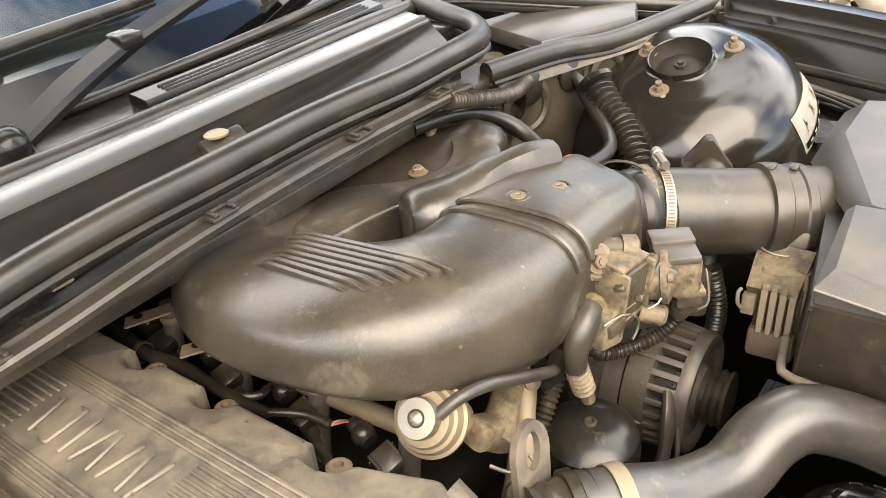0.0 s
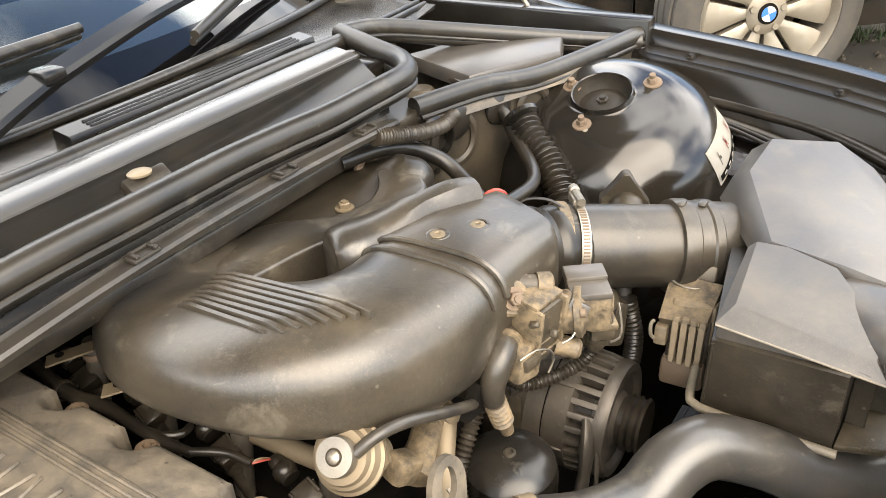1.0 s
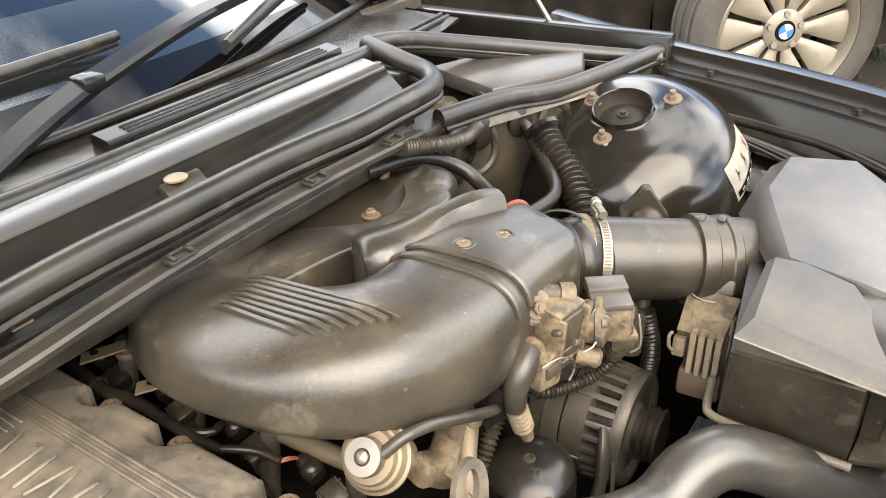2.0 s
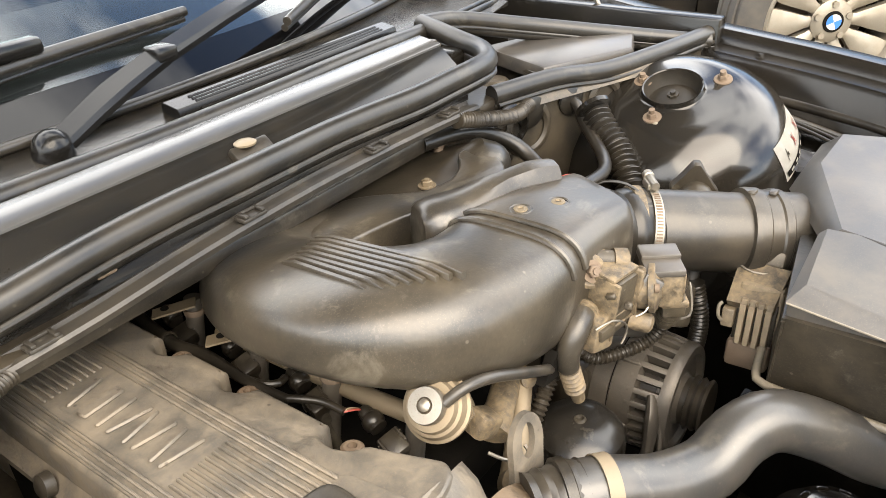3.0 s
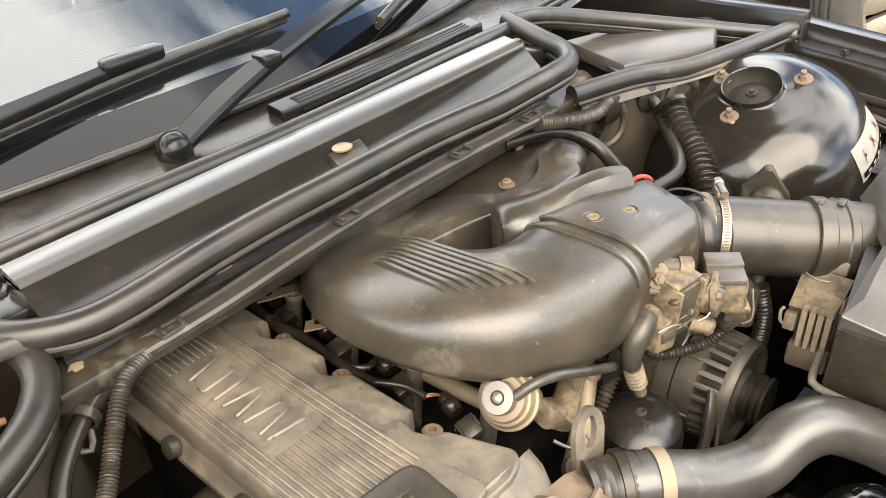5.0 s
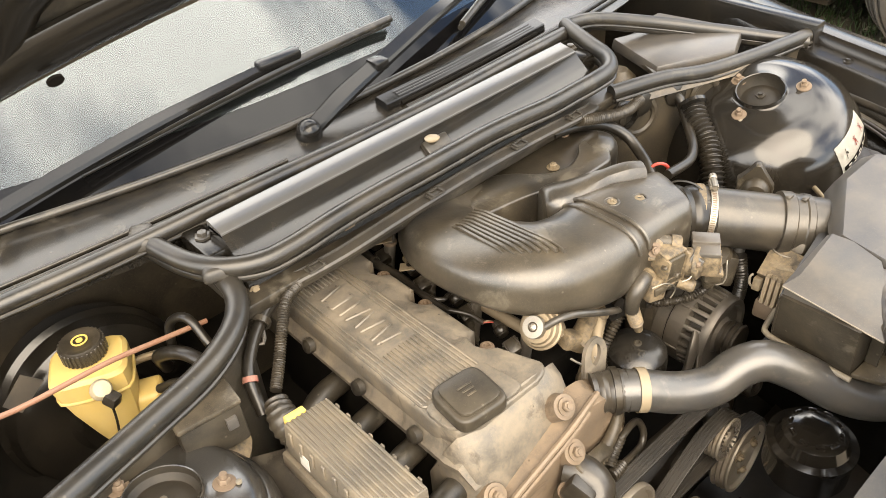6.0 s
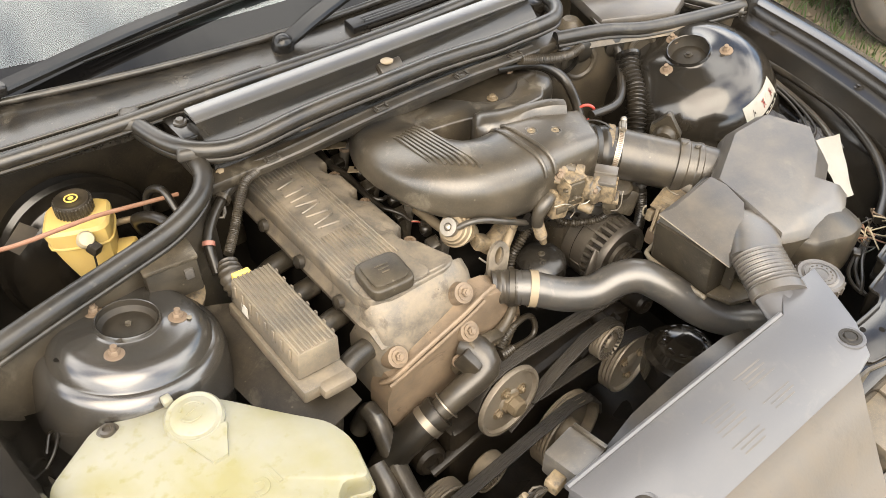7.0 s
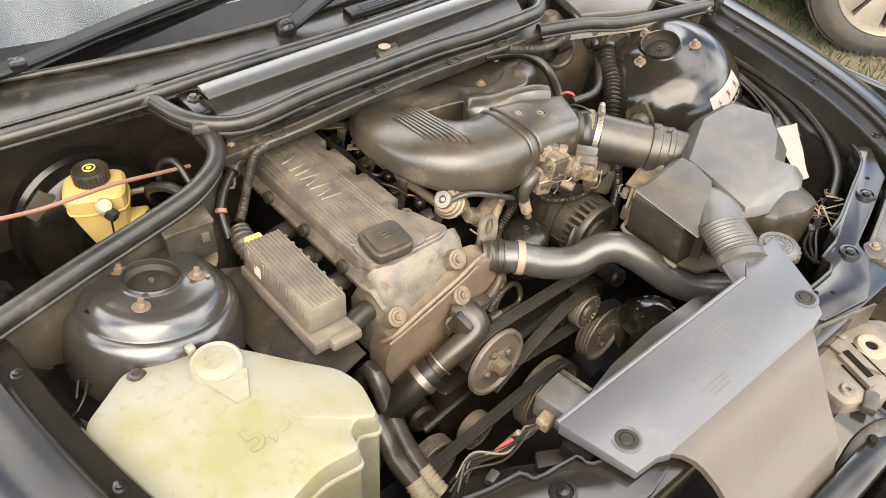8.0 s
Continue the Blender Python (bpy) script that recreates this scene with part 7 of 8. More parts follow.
part("pipe", tube([(-0.078, -0.055, 0.812), (-0.076, 0.0, 0.805), (-0.074, 0.06, 0.800), (-0.076, 0.20, 0.80)], 0.0085, 14, 0.02), ZINC, rail)
part("arm", tube([(-0.040, -0.092, 0.786), (-0.010, -0.083, 0.790), (0.024, -0.070, 0.792), (0.038, -0.070, 0.790)], [0.017, 0.013, 0.013, 0.016], 14, 0.01, squash=0.7), BEIGE, rail, "tan cast support arm")
part("arm_nut", lathe([(0, 0), (0.0085, 0), (0.008, 0.009), (0, 0.010)], aim((0.030, -0.082, 0.792), (-0.3, -0.8, 0.4)), 16), BEIGE, rail)
part("arm_lower", tube([(0.026, -0.080, 0.788), (0.002, -0.094, 0.772), (-0.022, -0.108, 0.756), (-0.040, -0.118, 0.742)], [0.012, 0.010, 0.012, 0.016], 14, 0.006, squash=0.7), ZINC, rail, "tan cast bracket arm")
part("arm_foot", lathe([(0, -0.012), (0.014, -0.012), (0.013, 0.006), (0.009, 0.009), (0, 0.009)], aim((-0.044, -0.120, 0.748), (-0.4, -0.5, 0.75)), 18), BEIGE, rail)
part("arm_screw", lathe([(0, 0), (0.006, 0), (0.0055, 0.005), (0, 0.006)], aim((-0.046, -0.124, 0.756), (-0.4, -0.5, 0.75)), 6), RUST, rail)
part("spring_clip", tube([(-0.062, -0.105, 0.789), (-0.056, -0.116, 0.783), (-0.046, -0.125, 0.777), (-0.036, -0.127, 0.779), (-0.034, -0.122, 0.784)], 0.0016, 8, 0.004), STEEL, rail)
hook = thing("lifting_eye", "dusty steel lifting eye with an oval hole", "lifting eye", (-0.047, -0.130, 0.76))
hm = Matrix.Translation((-0.046, -0.130, 0.800)) @ Euler((radians(76), 0, radians(-6))).to_matrix().to_4x4() @ Matrix.Rotation(radians(-14), 4, "Z")
o, i_ = [], []
for k in range(32):
    a = 2 * math.pi * k / 32
    o.append((0.019 * math.cos(a), 0.026 * math.sin(a) - (0.028 if math.sin(a) < -0.3 else 0.0)))
    i_.append((0.0082 * math.cos(a), 0.015 * math.sin(a) + 0.003))
bm = bmesh.new()
skin(bm, [[(x, y, 0.003) for x, y in i_], [(x, y, 0.003) for x, y in o], [(x, y, -0.003) for x, y in o], [(x, y, -0.003) for x, y in i_]], loop=True)
part("plate", join(None, bm, hm), ALLOY, hook)

# ---- injector plugs and their loom along the valve cover ----
PLUG_WAY = Vector((-0.20, -0.93, -0.30)).normalized()
for at in ((-0.087, 0.090, 0.803), (-0.0895, 0.001, 0.802), (-0.086, 0.182, 0.803), (-0.085, 0.274, 0.803)):
    at = Vector(at)
    inj = thing("injector_plug", "black injector plug with a wire spring clip", "connector", at - Vector((0, 0, 0.03)), group="injector plugs")
    mm = aim(at, PLUG_WAY, 18)
    boot = part("boot", lathe([(0, -0.003), (0.0042, -0.003), (0.0058, -0.001), (0.0068, 0.003), (0.0066, 0.006), (0.0088, 0.008), (0.0098, 0.012), (0.0094, 0.016), (0.0078, 0.018), (0.0078, 0.021), (0, 0.021)], mm, 24), RUBBER, inj, "rounded rubber boot")
    part("body", box((0.0195, 0.0175, 0.022), mm @ pose(0, 0, 0.0305), 0.003, 2), PLASTIC, inj)
    for side in (-1, 1):
        part("guide_rib", box((0.0030, 0.0195, 0.015), mm @ pose(side * 0.0088, 0, 0.032), 0.0008, 1), PLASTIC, inj)
    part("clip", tube([mm @ Vector(p) for p in ((-0.0108, 0.007, 0.036), (-0.0112, -0.0098, 0.036), (0.0, -0.0112, 0.037), (0.0112, -0.0098, 0.036), (0.0108, 0.007, 0.036))], 0.0007, 6), STEEL, inj)
    part("injector", lathe([(0, 0), (0.0095, 0), (0.0100, 0.006), (0.0085, 0.008), (0.0085, 0.020), (0.0062, 0.024), (0.0055, 0.05), (0, 0.05)], aim(mm @ Vector((0, 0.002, 0.040)), (0.1, -0.25, -1)), 18), CASE, inj, "grimy injector body")
loom = thing("injector_loom", "black sleeved injector loom along the valve cover", "cable loom", (-0.125, 0.12, 0.80))
part("sleeve", tube([(-0.110, 0.300, 0.812), (-0.117, 0.272, 0.814), (-0.128, 0.203, 0.815), (-0.1235, 0.160, 0.816), (-0.127, 0.112, 0.816), (-0.128, 0.086, 0.817), (-0.1265, 0.050, 0.818)], [0.0060, 0.0062, 0.0066, 0.0062, 0.0054, 0.0046, 0.0040], 14), RUBBER, loom)
part("branch", tube([(-0.127, 0.110, 0.816), (-0.122, 0.086, 0.815), (-0.112, 0.078, 0.813), (-0.100, 0.084, 0.808)], 0.0036, 10), RUBBER, loom)
part("thin_sleeve", tube([(-0.1265, 0.051, 0.8185), (-0.121, 0.042, 0.8185), (-0.111, 0.025, 0.816), (-0.108, 0.005, 0.813)], 0.0036, 12), RUBBER, loom, "bare black sleeve")
for k, mat in ((0, RED), (1, ORANGE), (2, CREAM)):
    part("wire", tube([(-0.108, 0.006, 0.812 + 0.001 * k), (-0.100, 0.001 + 0.002 * k, 0.811), (-0.091, 0.002 + 0.001 * k, 0.804)], 0.0008, 6), mat, loom)
part("tie", lathe([(0.0082, -0.002), (0.0100, -0.002), (0.0100, 0.002), (0.0082, 0.002)], aim((-0.1275, 0.211, 0.814), (0.05, -0.8, 0)), 16), PLASTIC, loom)
for a, b in (((-0.120, 0.240, 0.830), (-0.088, 0.214, 0.836)), ((-0.124, 0.154, 0.835), (-0.092, 0.122, 0.842))):
    br_ = thing("metal_tab", "small zinc-plated steel tab with a hole", "bracket", Vector(a) - Vector((0, 0, 0.005)), group="manifold tabs")
    va, vb = Vector(a), Vector(b)
    sd = (vb - va).cross(Vector((0, 0, 1))).normalized() * 0.008
    part("tab", plate([va - sd, va + sd, vb + sd, vb - sd], 0.002), ZINC, br_)
    part("hole", lathe([(0, 0), (0.004, 0), (0.004, 0.0006), (0, 0.0006)], aim(va.lerp(vb, 0.3) + Vector((0, 0, 0.0016)), (0, 0, 1)), 14), DARK, br_)

# ---- throttle sensors ----
thr = thing("throttle_actuator", "dust-caked throttle actuator with plugs, pipe stubs and wire clips", "throttle actuator", (0.12, -0.13, 0.80))
R1, R2 = Matrix.Rotation(radians(-10), 4, "Z"), Matrix.Rotation(radians(36), 4, "Z")


def at_(x, y, z, r=R1):
    return Matrix.Translation((x, y, z)) @ r


part("back_plate", box((0.056, 0.012, 0.070), at_(0.090, -0.106, 0.822), 0.003), BEIGE, thr)
ear_way = Vector((-0.45, -0.75, 0.45))
part("bolt_ear", lathe([(0, -0.014), (0.016, -0.014), (0.0155, 0.001), (0.013, 0.003), (0, 0.003)], aim((0.090, -0.112, 0.882), ear_way), 26), BEIGE, thr)
bolt("plate_bolt", Vector((0.090, -0.112, 0.882)) + ear_way * 0.004, ear_way, 0.0062, thr, RUST)
vb_ = part("valve_box", box((0.032, 0.030, 0.056), at_(0.104, -0.124, 0.824) @ pose(0, 0, 0, 6, 0, 0), 0.003), PLASTIC_BOX, thr)
for dx in (-0.0165, 0.0165):
    part("box_rim", box((0.004, 0.034, 0.060), at_(0.104, -0.125, 0.822) @ pose(dx, 0, 0, 6, 0, 0), 0.0012), BEIGE, vb_)
part("box_rim", box((0.036, 0.034, 0.004), at_(0.104, -0.125, 0.8815) @ pose(0, 0, 0, 6, 0, 0), 0.0012), BEIGE, vb_)
for k in range(4):
    part("rib", box((0.028, 0.003, 0.0022), at_(0.104, -0.1405, 0.832 + 0.011 * k), 0.0006, 1), BEIGE, vb_)
part("clip_housing", box((0.030, 0.028, 0.036), at_(0.078, -0.122, 0.814) @ pose(0, 0, 0, 0, 12, 0), 0.004), BEIGE, thr)
part("clip_step", box((0.020, 0.032, 0.012), at_(0.080, -0.124, 0.828), 0.002), PLASTIC_BOX, thr)
pp_ = part("pipe_stub", tube([(0.092, -0.094, 0.886), (0.110, -0.113, 0.884), (0.124, -0.130, 0.881)], 0.0088, 16, 0.006), PLASTIC_BOX, thr)
part("pipe_lip", lathe([(0.0055, -0.012), (0.0110, -0.012), (0.0114, 0.0), (0.0085, 0.002), (0.0055, 0.001)], aim((0.124, -0.130, 0.881), (0.6, -0.75, -0.12)), 22), BEIGE, pp_)
part("drum", lathe([(0, -0.026), (0.017, -0.026), (0.019, -0.018), (0.019, 0.0), (0.0225, 0.001), (0.0225, 0.006), (0.016, 0.009), (0.010, 0.012), (0, 0.012)], aim((0.136, -0.148, 0.852), (0.35, -0.9, 0.1)), 32), BEIGE, thr, "round dust-caked motor drum")
for a in (30, 150, 270):
    q = Vector((0.136, -0.148, 0.852)) + Vector((0.9 * math.cos(radians(a)), 0.35 * math.cos(radians(a)), math.sin(radians(a)))) * 0.019 + Vector((0.35, -0.9, 0.1)) * 0.006
    part("drum_screw", lathe([(0, 0), (0.0045, 0), (0.004, 0.004), (0.0015, 0.0045), (0, 0.003)], aim(q, (0.35, -0.9, 0.1)), 12), RUST, thr)
part("neck", tube([(0.104, -0.120, 0.862), (0.122, -0.136, 0.860), (0.138, -0.146, 0.858)], [0.014, 0.012, 0.015], 16, 0.004, pitch=0.009, depth=0.0008), BEIGE, thr)
part("grey_tag", box((0.007, 0.018, 0.026), Matrix.Translation((0.120, -0.148, 0.846)) @ Euler((0.5, 0.25, 0.5)).to_matrix().to_4x4(), 0.0012), PLASTIC_LID, thr, "grey flat plastic tag")
mod = part("sensor_module", box((0.038, 0.034, 0.036), at_(0.156, -0.151, 0.832, R2), 0.003), BEIGE, thr)
part("module_lid", box((0.044, 0.036, 0.007), at_(0.156, -0.150, 0.866, R2), 0.002), PLASTIC_LID, mod, "grey plastic module lid")
part("lid_step", box((0.022, 0.036, 0.005), at_(0.156, -0.150, 0.872, R2) @ pose(0.010, 0, 0), 0.0015), PLASTIC_LID, mod)
for k in range(3):
    part("rib", box((0.003, 0.004, 0.030), at_(0.156, -0.151, 0.834, R2) @ pose(-0.012 + 0.012 * k, -0.018, 0), 0.0008, 1), BEIGE, mod)
part("module_cheek", box((0.008, 0.030, 0.026), at_(0.156, -0.151, 0.834, R2) @ pose(0.022, -0.002, 0), 0.002), PLASTIC_BOX, mod)
part("lower_stub", lathe([(0.004, 0), (0.0095, 0), (0.0095, 0.020), (0.007, 0.023), (0.004, 0.022)], aim((0.118, -0.138, 0.826), (0.45, -0.85, -0.25)), 20), BEIGE, thr)
part("stub_floor", lathe([(0, 0.016), (0.0045, 0.016), (0.0045, 0.017), (0, 0.017)], aim((0.118, -0.138, 0.826), (0.45, -0.85, -0.25)), 14), DARK, thr)
pl_ = part("plug", box((0.026, 0.022, 0.020), at_(0.166, -0.160, 0.814, R2), 0.003), PLASTIC_BOX, thr)
part("plug_collar", box((0.030, 0.026, 0.007), at_(0.166, -0.160, 0.826, R2), 0.002), BEIGE, pl_)
part("plug_boot", tube([(0.166, -0.160, 0.818), (0.170, -0.156, 0.806), (0.176, -0.152, 0.792)], [0.011, 0.010, 0.008], 14, 0.002, pitch=0.006, depth=0.0007), PLASTIC_BOX, pl_)
for pts in ([(0.066, -0.132, 0.842), (0.080, -0.140, 0.846), (0.094, -0.146, 0.838), (0.098, -0.147, 0.826), (0.092, -0.145, 0.816)], [(0.150, -0.176, 0.820), (0.162, -0.180, 0.818), (0.172, -0.178, 0.824), (0.176, -0.174, 0.836), (0.182, -0.170, 0.840)], [(0.108, -0.150, 0.838), (0.114, -0.156, 0.842), (0.122, -0.158, 0.850)]):
    part("wire_clip", tube(pts, 0.0011, 6), STEEL, thr, "bright wire clip")
rngt = random.Random(21)
for k in range(16):
    q = (0.078 + rngt.uniform(0, 0.085), -0.128 - rngt.uniform(0, 0.03), 0.822 + rngt.uniform(0, 0.05))
    part("caked_lump", box((rngt.uniform(0.004, 0.010), rngt.uniform(0.004, 0.010), rngt.uniform(0.003, 0.008)), Matrix.Translation(q) @ Euler((rngt.uniform(-0.5, 0.5), rngt.uniform(-0.5, 0.5), rngt.uniform(0, 3))).to_matrix().to_4x4(), 0.0014, 1), BEIGE if k % 3 else PLASTIC_BOX, thr)
elb = thing("breather_elbow", "dusty rubber breather elbow with a ribbed end", "hose elbow", (0.05, -0.11, 0.76))
part("elbow", tube([(0.084, -0.112, 0.848), (0.070, -0.117, 0.848), (0.055, -0.118, 0.840), (0.048, -0.116, 0.820), (0.050, -0.116, 0.804)], [0.0100, 0.0115, 0.0115, 0.0105, 0.0095], 20), DUCT, elb)
part("elbow_collar", lathe([(0.009, -0.003), (0.0135, -0.003), (0.0135, 0.003), (0.009, 0.003)], aim((0.074, -0.116, 0.848), (-1, -0.3, 0)), 24), BEIGE, elb)
part("ribbed_end", tube([(0.050, -0.116, 0.806), (0.060, -0.118, 0.776)], 0.0088, 18, 0.001, pitch=0.0062, depth=0.0014), BEIGE, elb)
part("tip", tube([(0.060, -0.118, 0.777), (0.066, -0.119, 0.760)], [0.0072, 0.0062], 14), BEIGE, elb)
cw = thing("sensor_conduit", "thin ribbed conduit looping below the throttle", "conduit", (0.15, -0.12, 0.75))
part("ribbed_tube", tube([(0.186, -0.148, 0.797), (0.183, -0.145, 0.775), (0.168, -0.132, 0.760), (0.134, -0.104, 0.755), (0.120, -0.088, 0.768)], 0.0062, 12, 0.001, pitch=0.0045, depth=0.0008), CONDUIT, cw)
cw2 = thing("drop_conduit", "ribbed conduit dropping behind the oil filter", "conduit", (0.08, -0.06, 0.66))
part("ribbed_tube", tube([(0.060, -0.095, 0.785), (0.040, -0.095, 0.765), (0.020, -0.095, 0.735), (0.010, -0.105, 0.70), (0.006, -0.115, 0.66)], 0.0072, 14, 0.001, pitch=0.0050, depth=0.0012), CONDUIT, cw2)
hz = thing("cross_hose", "dull black rubber hose crossing behind the alternator", "hose", (0.2, -0.07, 0.77))
part("pipe", tube([(0.092, -0.118, 0.822), (0.108, -0.118, 0.815), (0.150, -0.113, 0.786), (0.205, -0.110, 0.750), (0.236, -0.113, 0.735), (0.262, -0.125, 0.745), (0.272, -0.140, 0.780), (0.280, -0.140, 0.82)], 0.0085, 14, 0.006), COOLANT_HOSE, hz)
vv = thing("regulator_valve", "grimy small valve unit below the air duct", "valve", (0.245, -0.13, 0.72))
part("body", box((0.05, 0.05, 0.05), pose(0.240, -0.125, 0.745, 10, 15, 40), 0.008), CASE, vv)
part("knob", lathe([(0, 0), (0.020, 0), (0.020, 0.016), (0.015, 0.02), (0, 0.02)], aim((0.228, -0.130, 0.795), (-0.2, -0.3, 1)), 20), CASE, vv)
part("pipe", tube([(0.262, -0.15, 0.79), (0.262, -0.16, 0.74), (0.275, -0.15, 0.66), (0.28, -0.14, 0.55)], 0.009, 16, 0.001, pitch=0.0045, depth=0.0010), RUBBER, vv)

# air mass meter plug with four ribs
mp = thing("meter_plug", "dusty square plug with four raised ribs under the meter", "connector", (0.246, -0.215, 0.72))
part("housing", box((0.046, 0.044, 0.075), pose(0.262, -0.219, 0.738, 0, 6, 4), 0.005, 2, (0.96, 0.96)), PLUG_TAN, mp)
part("lower_case", box((0.022, 0.042, 0.030), pose(0.236, -0.219, 0.728, 0, 8, 4), 0.005), RUST, mp, "rusty brown lower corner")
for k in range(4):
    part("rib", box((0.018, 0.0058, 0.044), pose(0.233, -0.2085 - 0.0082 * k, 0.757, 0, 9, 5), 0.0008, 1), RIB_TAN, mp)
    part("rib_cap", box((0.0188, 0.0064, 0.006), pose(0.2395, -0.2085 - 0.0082 * k, 0.7985, 0, 14, 5), 0.0008, 1), PLUG_TAN, mp)
part("rib_back", box((0.010, 0.038, 0.044), pose(0.240, -0.2195, 0.756, 0, 9, 5), 0.001), CASE, mp)
part("shoulder", plate([(0.232, -0.192, 0.800), (0.232, -0.236, 0.803), (0.274, -0.238, 0.826), (0.276, -0.188, 0.824)], 0.010), BEIGE, mp, "sloping tan shoulder above the ribs")
part("latch", box((0.012, 0.012, 0.020), pose(0.232, -0.196, 0.772, 0, 8, 5), 0.002), PLUG_TAN, mp)
part("latch_hook", tube([(0.226, -0.190, 0.800), (0.222, -0.1885, 0.798), (0.220, -0.1895, 0.788), (0.223, -0.192, 0.782)], 0.0018, 8), EDGE, mp)
part("clip_block", box((0.020, 0.026, 0.016), pose(0.284, -0.216, 0.820, 0, 24, 4), 0.003), CONTROL, mp, "grey clip block under the meter")
part("bail_wire", tube([(0.276, -0.186, 0.828), (0.268, -0.190, 0.822), (0.265, -0.205, 0.819), (0.268, -0.222, 0.820), (0.274, -0.234, 0.823)], 0.0013, 8, 0.006), STEEL, mp, "bright wire bail")
part("lever", box((0.006, 0.010, 0.018), pose(0.288, -0.190, 0.838, 0, 20, 20), 0.002), CONTROL, mp)

# ---- beside the suspension tower ----
h1 = thing("wiring_conduit", "ribbed conduit from the channel into the partition", "conduit", (0.30, 0.11, 0.89))
part("ribbed_tube", tube([(0.215, 0.116, 0.936), (0.250, 0.112, 0.926), (0.300, 0.112, 0.911), (0.345, 0.118, 0.900), (0.385, 0.126, 0.898)], 0.0078, 16, 0.0008, pitch=0.0046, depth=0.0018), CONDUIT, h1)
part("grommet", lathe([(0, 0), (0.022, 0), (0.022, 0.004), (0.014, 0.008), (0, 0.008)], aim((0.395, 0.132, 0.885), (-0.33, -0.94, 0)), 24), RUBBER, h1)
part("recess_ring", lathe([(0.022, 0), (0.026, 0), (0.028, 0.006), (0.024, 0.008)], aim((0.352, 0.136, 0.880), (-0.33, -0.94, 0)), 28), PAINT_DUSTY, h1)
h2 = thing("heater_hose", "thin black hose bending down past the tower", "hose", (0.40, 0.05, 0.82))
part("pipe", tube([(0.462, 0.108, 0.882), (0.461, 0.098, 0.878), (0.453, 0.085, 0.863), (0.424, 0.050, 0.848), (0.389, 0.020, 0.842), (0.351, 0.005, 0.843), (0.288, 0.000, 0.852)], 0.0080, 14, 0.008), RUBBER, h2)
part("grommet", lathe([(0, 0), (0.020, 0), (0.020, 0.004), (0.012, 0.008), (0, 0.008)], aim((0.463, 0.110, 0.882), (-0.33, -0.94, 0)), 24), RUBBER, h2)
h3 = thing("bellows_hose", "fat corrugated black rubber hose beside the tower", "hose", (0.42, 0.02, 0.78))
part("bellows", tube([(0.462, 0.072, 0.872), (0.450, 0.054, 0.858), (0.438, 0.026, 0.836), (0.418, 0.000, 0.812), (0.398, -0.022, 0.780)], 0.0172, 24, 0.001, pitch=0.0082, depth=0.0026), RUBBER, h3)
part("socket", lathe([(0, 0), (0.024, 0), (0.024, 0.006), (0.018, 0.010), (0, 0.010)], aim((0.466, 0.078, 0.878), (-0.4, -0.7, -0.6)), 24), PAINT_DUSTY, h3)
h4 = thing("brake_vacuum_hose", "black rubber hose along the bulkhead", "hose", (0.29, 0.09, 0.85))
part("pipe", tube([(0.20, 0.155, 0.905), (0.25, 0.140, 0.904), (0.290, 0.124, 0.893), (0.312, 0.098, 0.874), (0.310, 0.070, 0.857), (0.296, 0.040, 0.845), (0.285, 0.02, 0.83)], 0.0090, 14, 0.01), RUBBER, h4)
cr = thing("dipstick_ring", "red plastic dipstick pull ring", "dipstick", (0.304, 0.026, 0.82))
part("ring", tube([Vector((0.304, 0.026, 0.838)) + Vector((0.016 * math.cos(a) * 0.77, -0.016 * math.cos(a) * 0.64, 0.016 * math.sin(a))) for a in (radians(12 * k) for k in range(31))], 0.0027, 10, 0.004), RED, cr)
ta = thing("vacuum_tap", "rust-brown pipe stub behind the manifold", "pipe", (0.235, 0.165, 0.865))
part("stub", tube([(0.232, 0.160, 0.868), (0.236, 0.160, 0.882), (0.243, 0.158, 0.893), (0.256, 0.150, 0.893)], 0.0055, 10), RUST, ta)
mt = thing("tower_sensor", "grey plastic sensor with a pointed bracket on the tower", "sensor", (0.365, -0.105, 0.80))
mq = Matrix.Translation((0.372, -0.100, 0.815)) @ Euler((0, 0, radians(-62))).to_matrix().to_4x4() @ Matrix.Diagonal((0.78, 0.9, 0.94, 1.0))
bm = bmesh.new()
tri_ = [(-0.034, 0.0), (0.034, 0.0), (0.036, 0.024), (0.018, 0.044), (0.006, 0.062), (-0.004, 0.062), (-0.014, 0.046), (-0.034, 0.032)]
skin(bm, [[(x, -0.006, z) for x, z in tri_], [(x, 0.010, z) for x, z in tri_]])
bmesh.ops.bevel(bm, geom=list(bm.edges), offset=0.002, segments=1, profile=0.5, affect="EDGES")
part("bracket", join(None, bm, mq), CASE, mt)
part("barrel", lathe([(0, -0.012), (0.026, -0.012), (0.028, 0.0), (0.026, 0.016), (0.022, 0.021), (0.010, 0.023), (0, 0.0235)], mq @ pose(0.002, -0.004, 0.012, 90, 0, 0), 28), CASE, mt)
part("screw", lathe([(0, 0), (0.0075, 0), (0.0075, 0.003), (0.0055, 0.004), (0.0055, 0.008), (0.0065, 0.009), (0.006, 0.013), (0, 0.014)], mq @ pose(0.012, -0.012, 0.022, 90, 0, 0), 16), ZINC, mt)

# warning sticker on the tower, bent to its surface
tm = TOWER_POSE[1]
tower_prof = TOWER[5:]


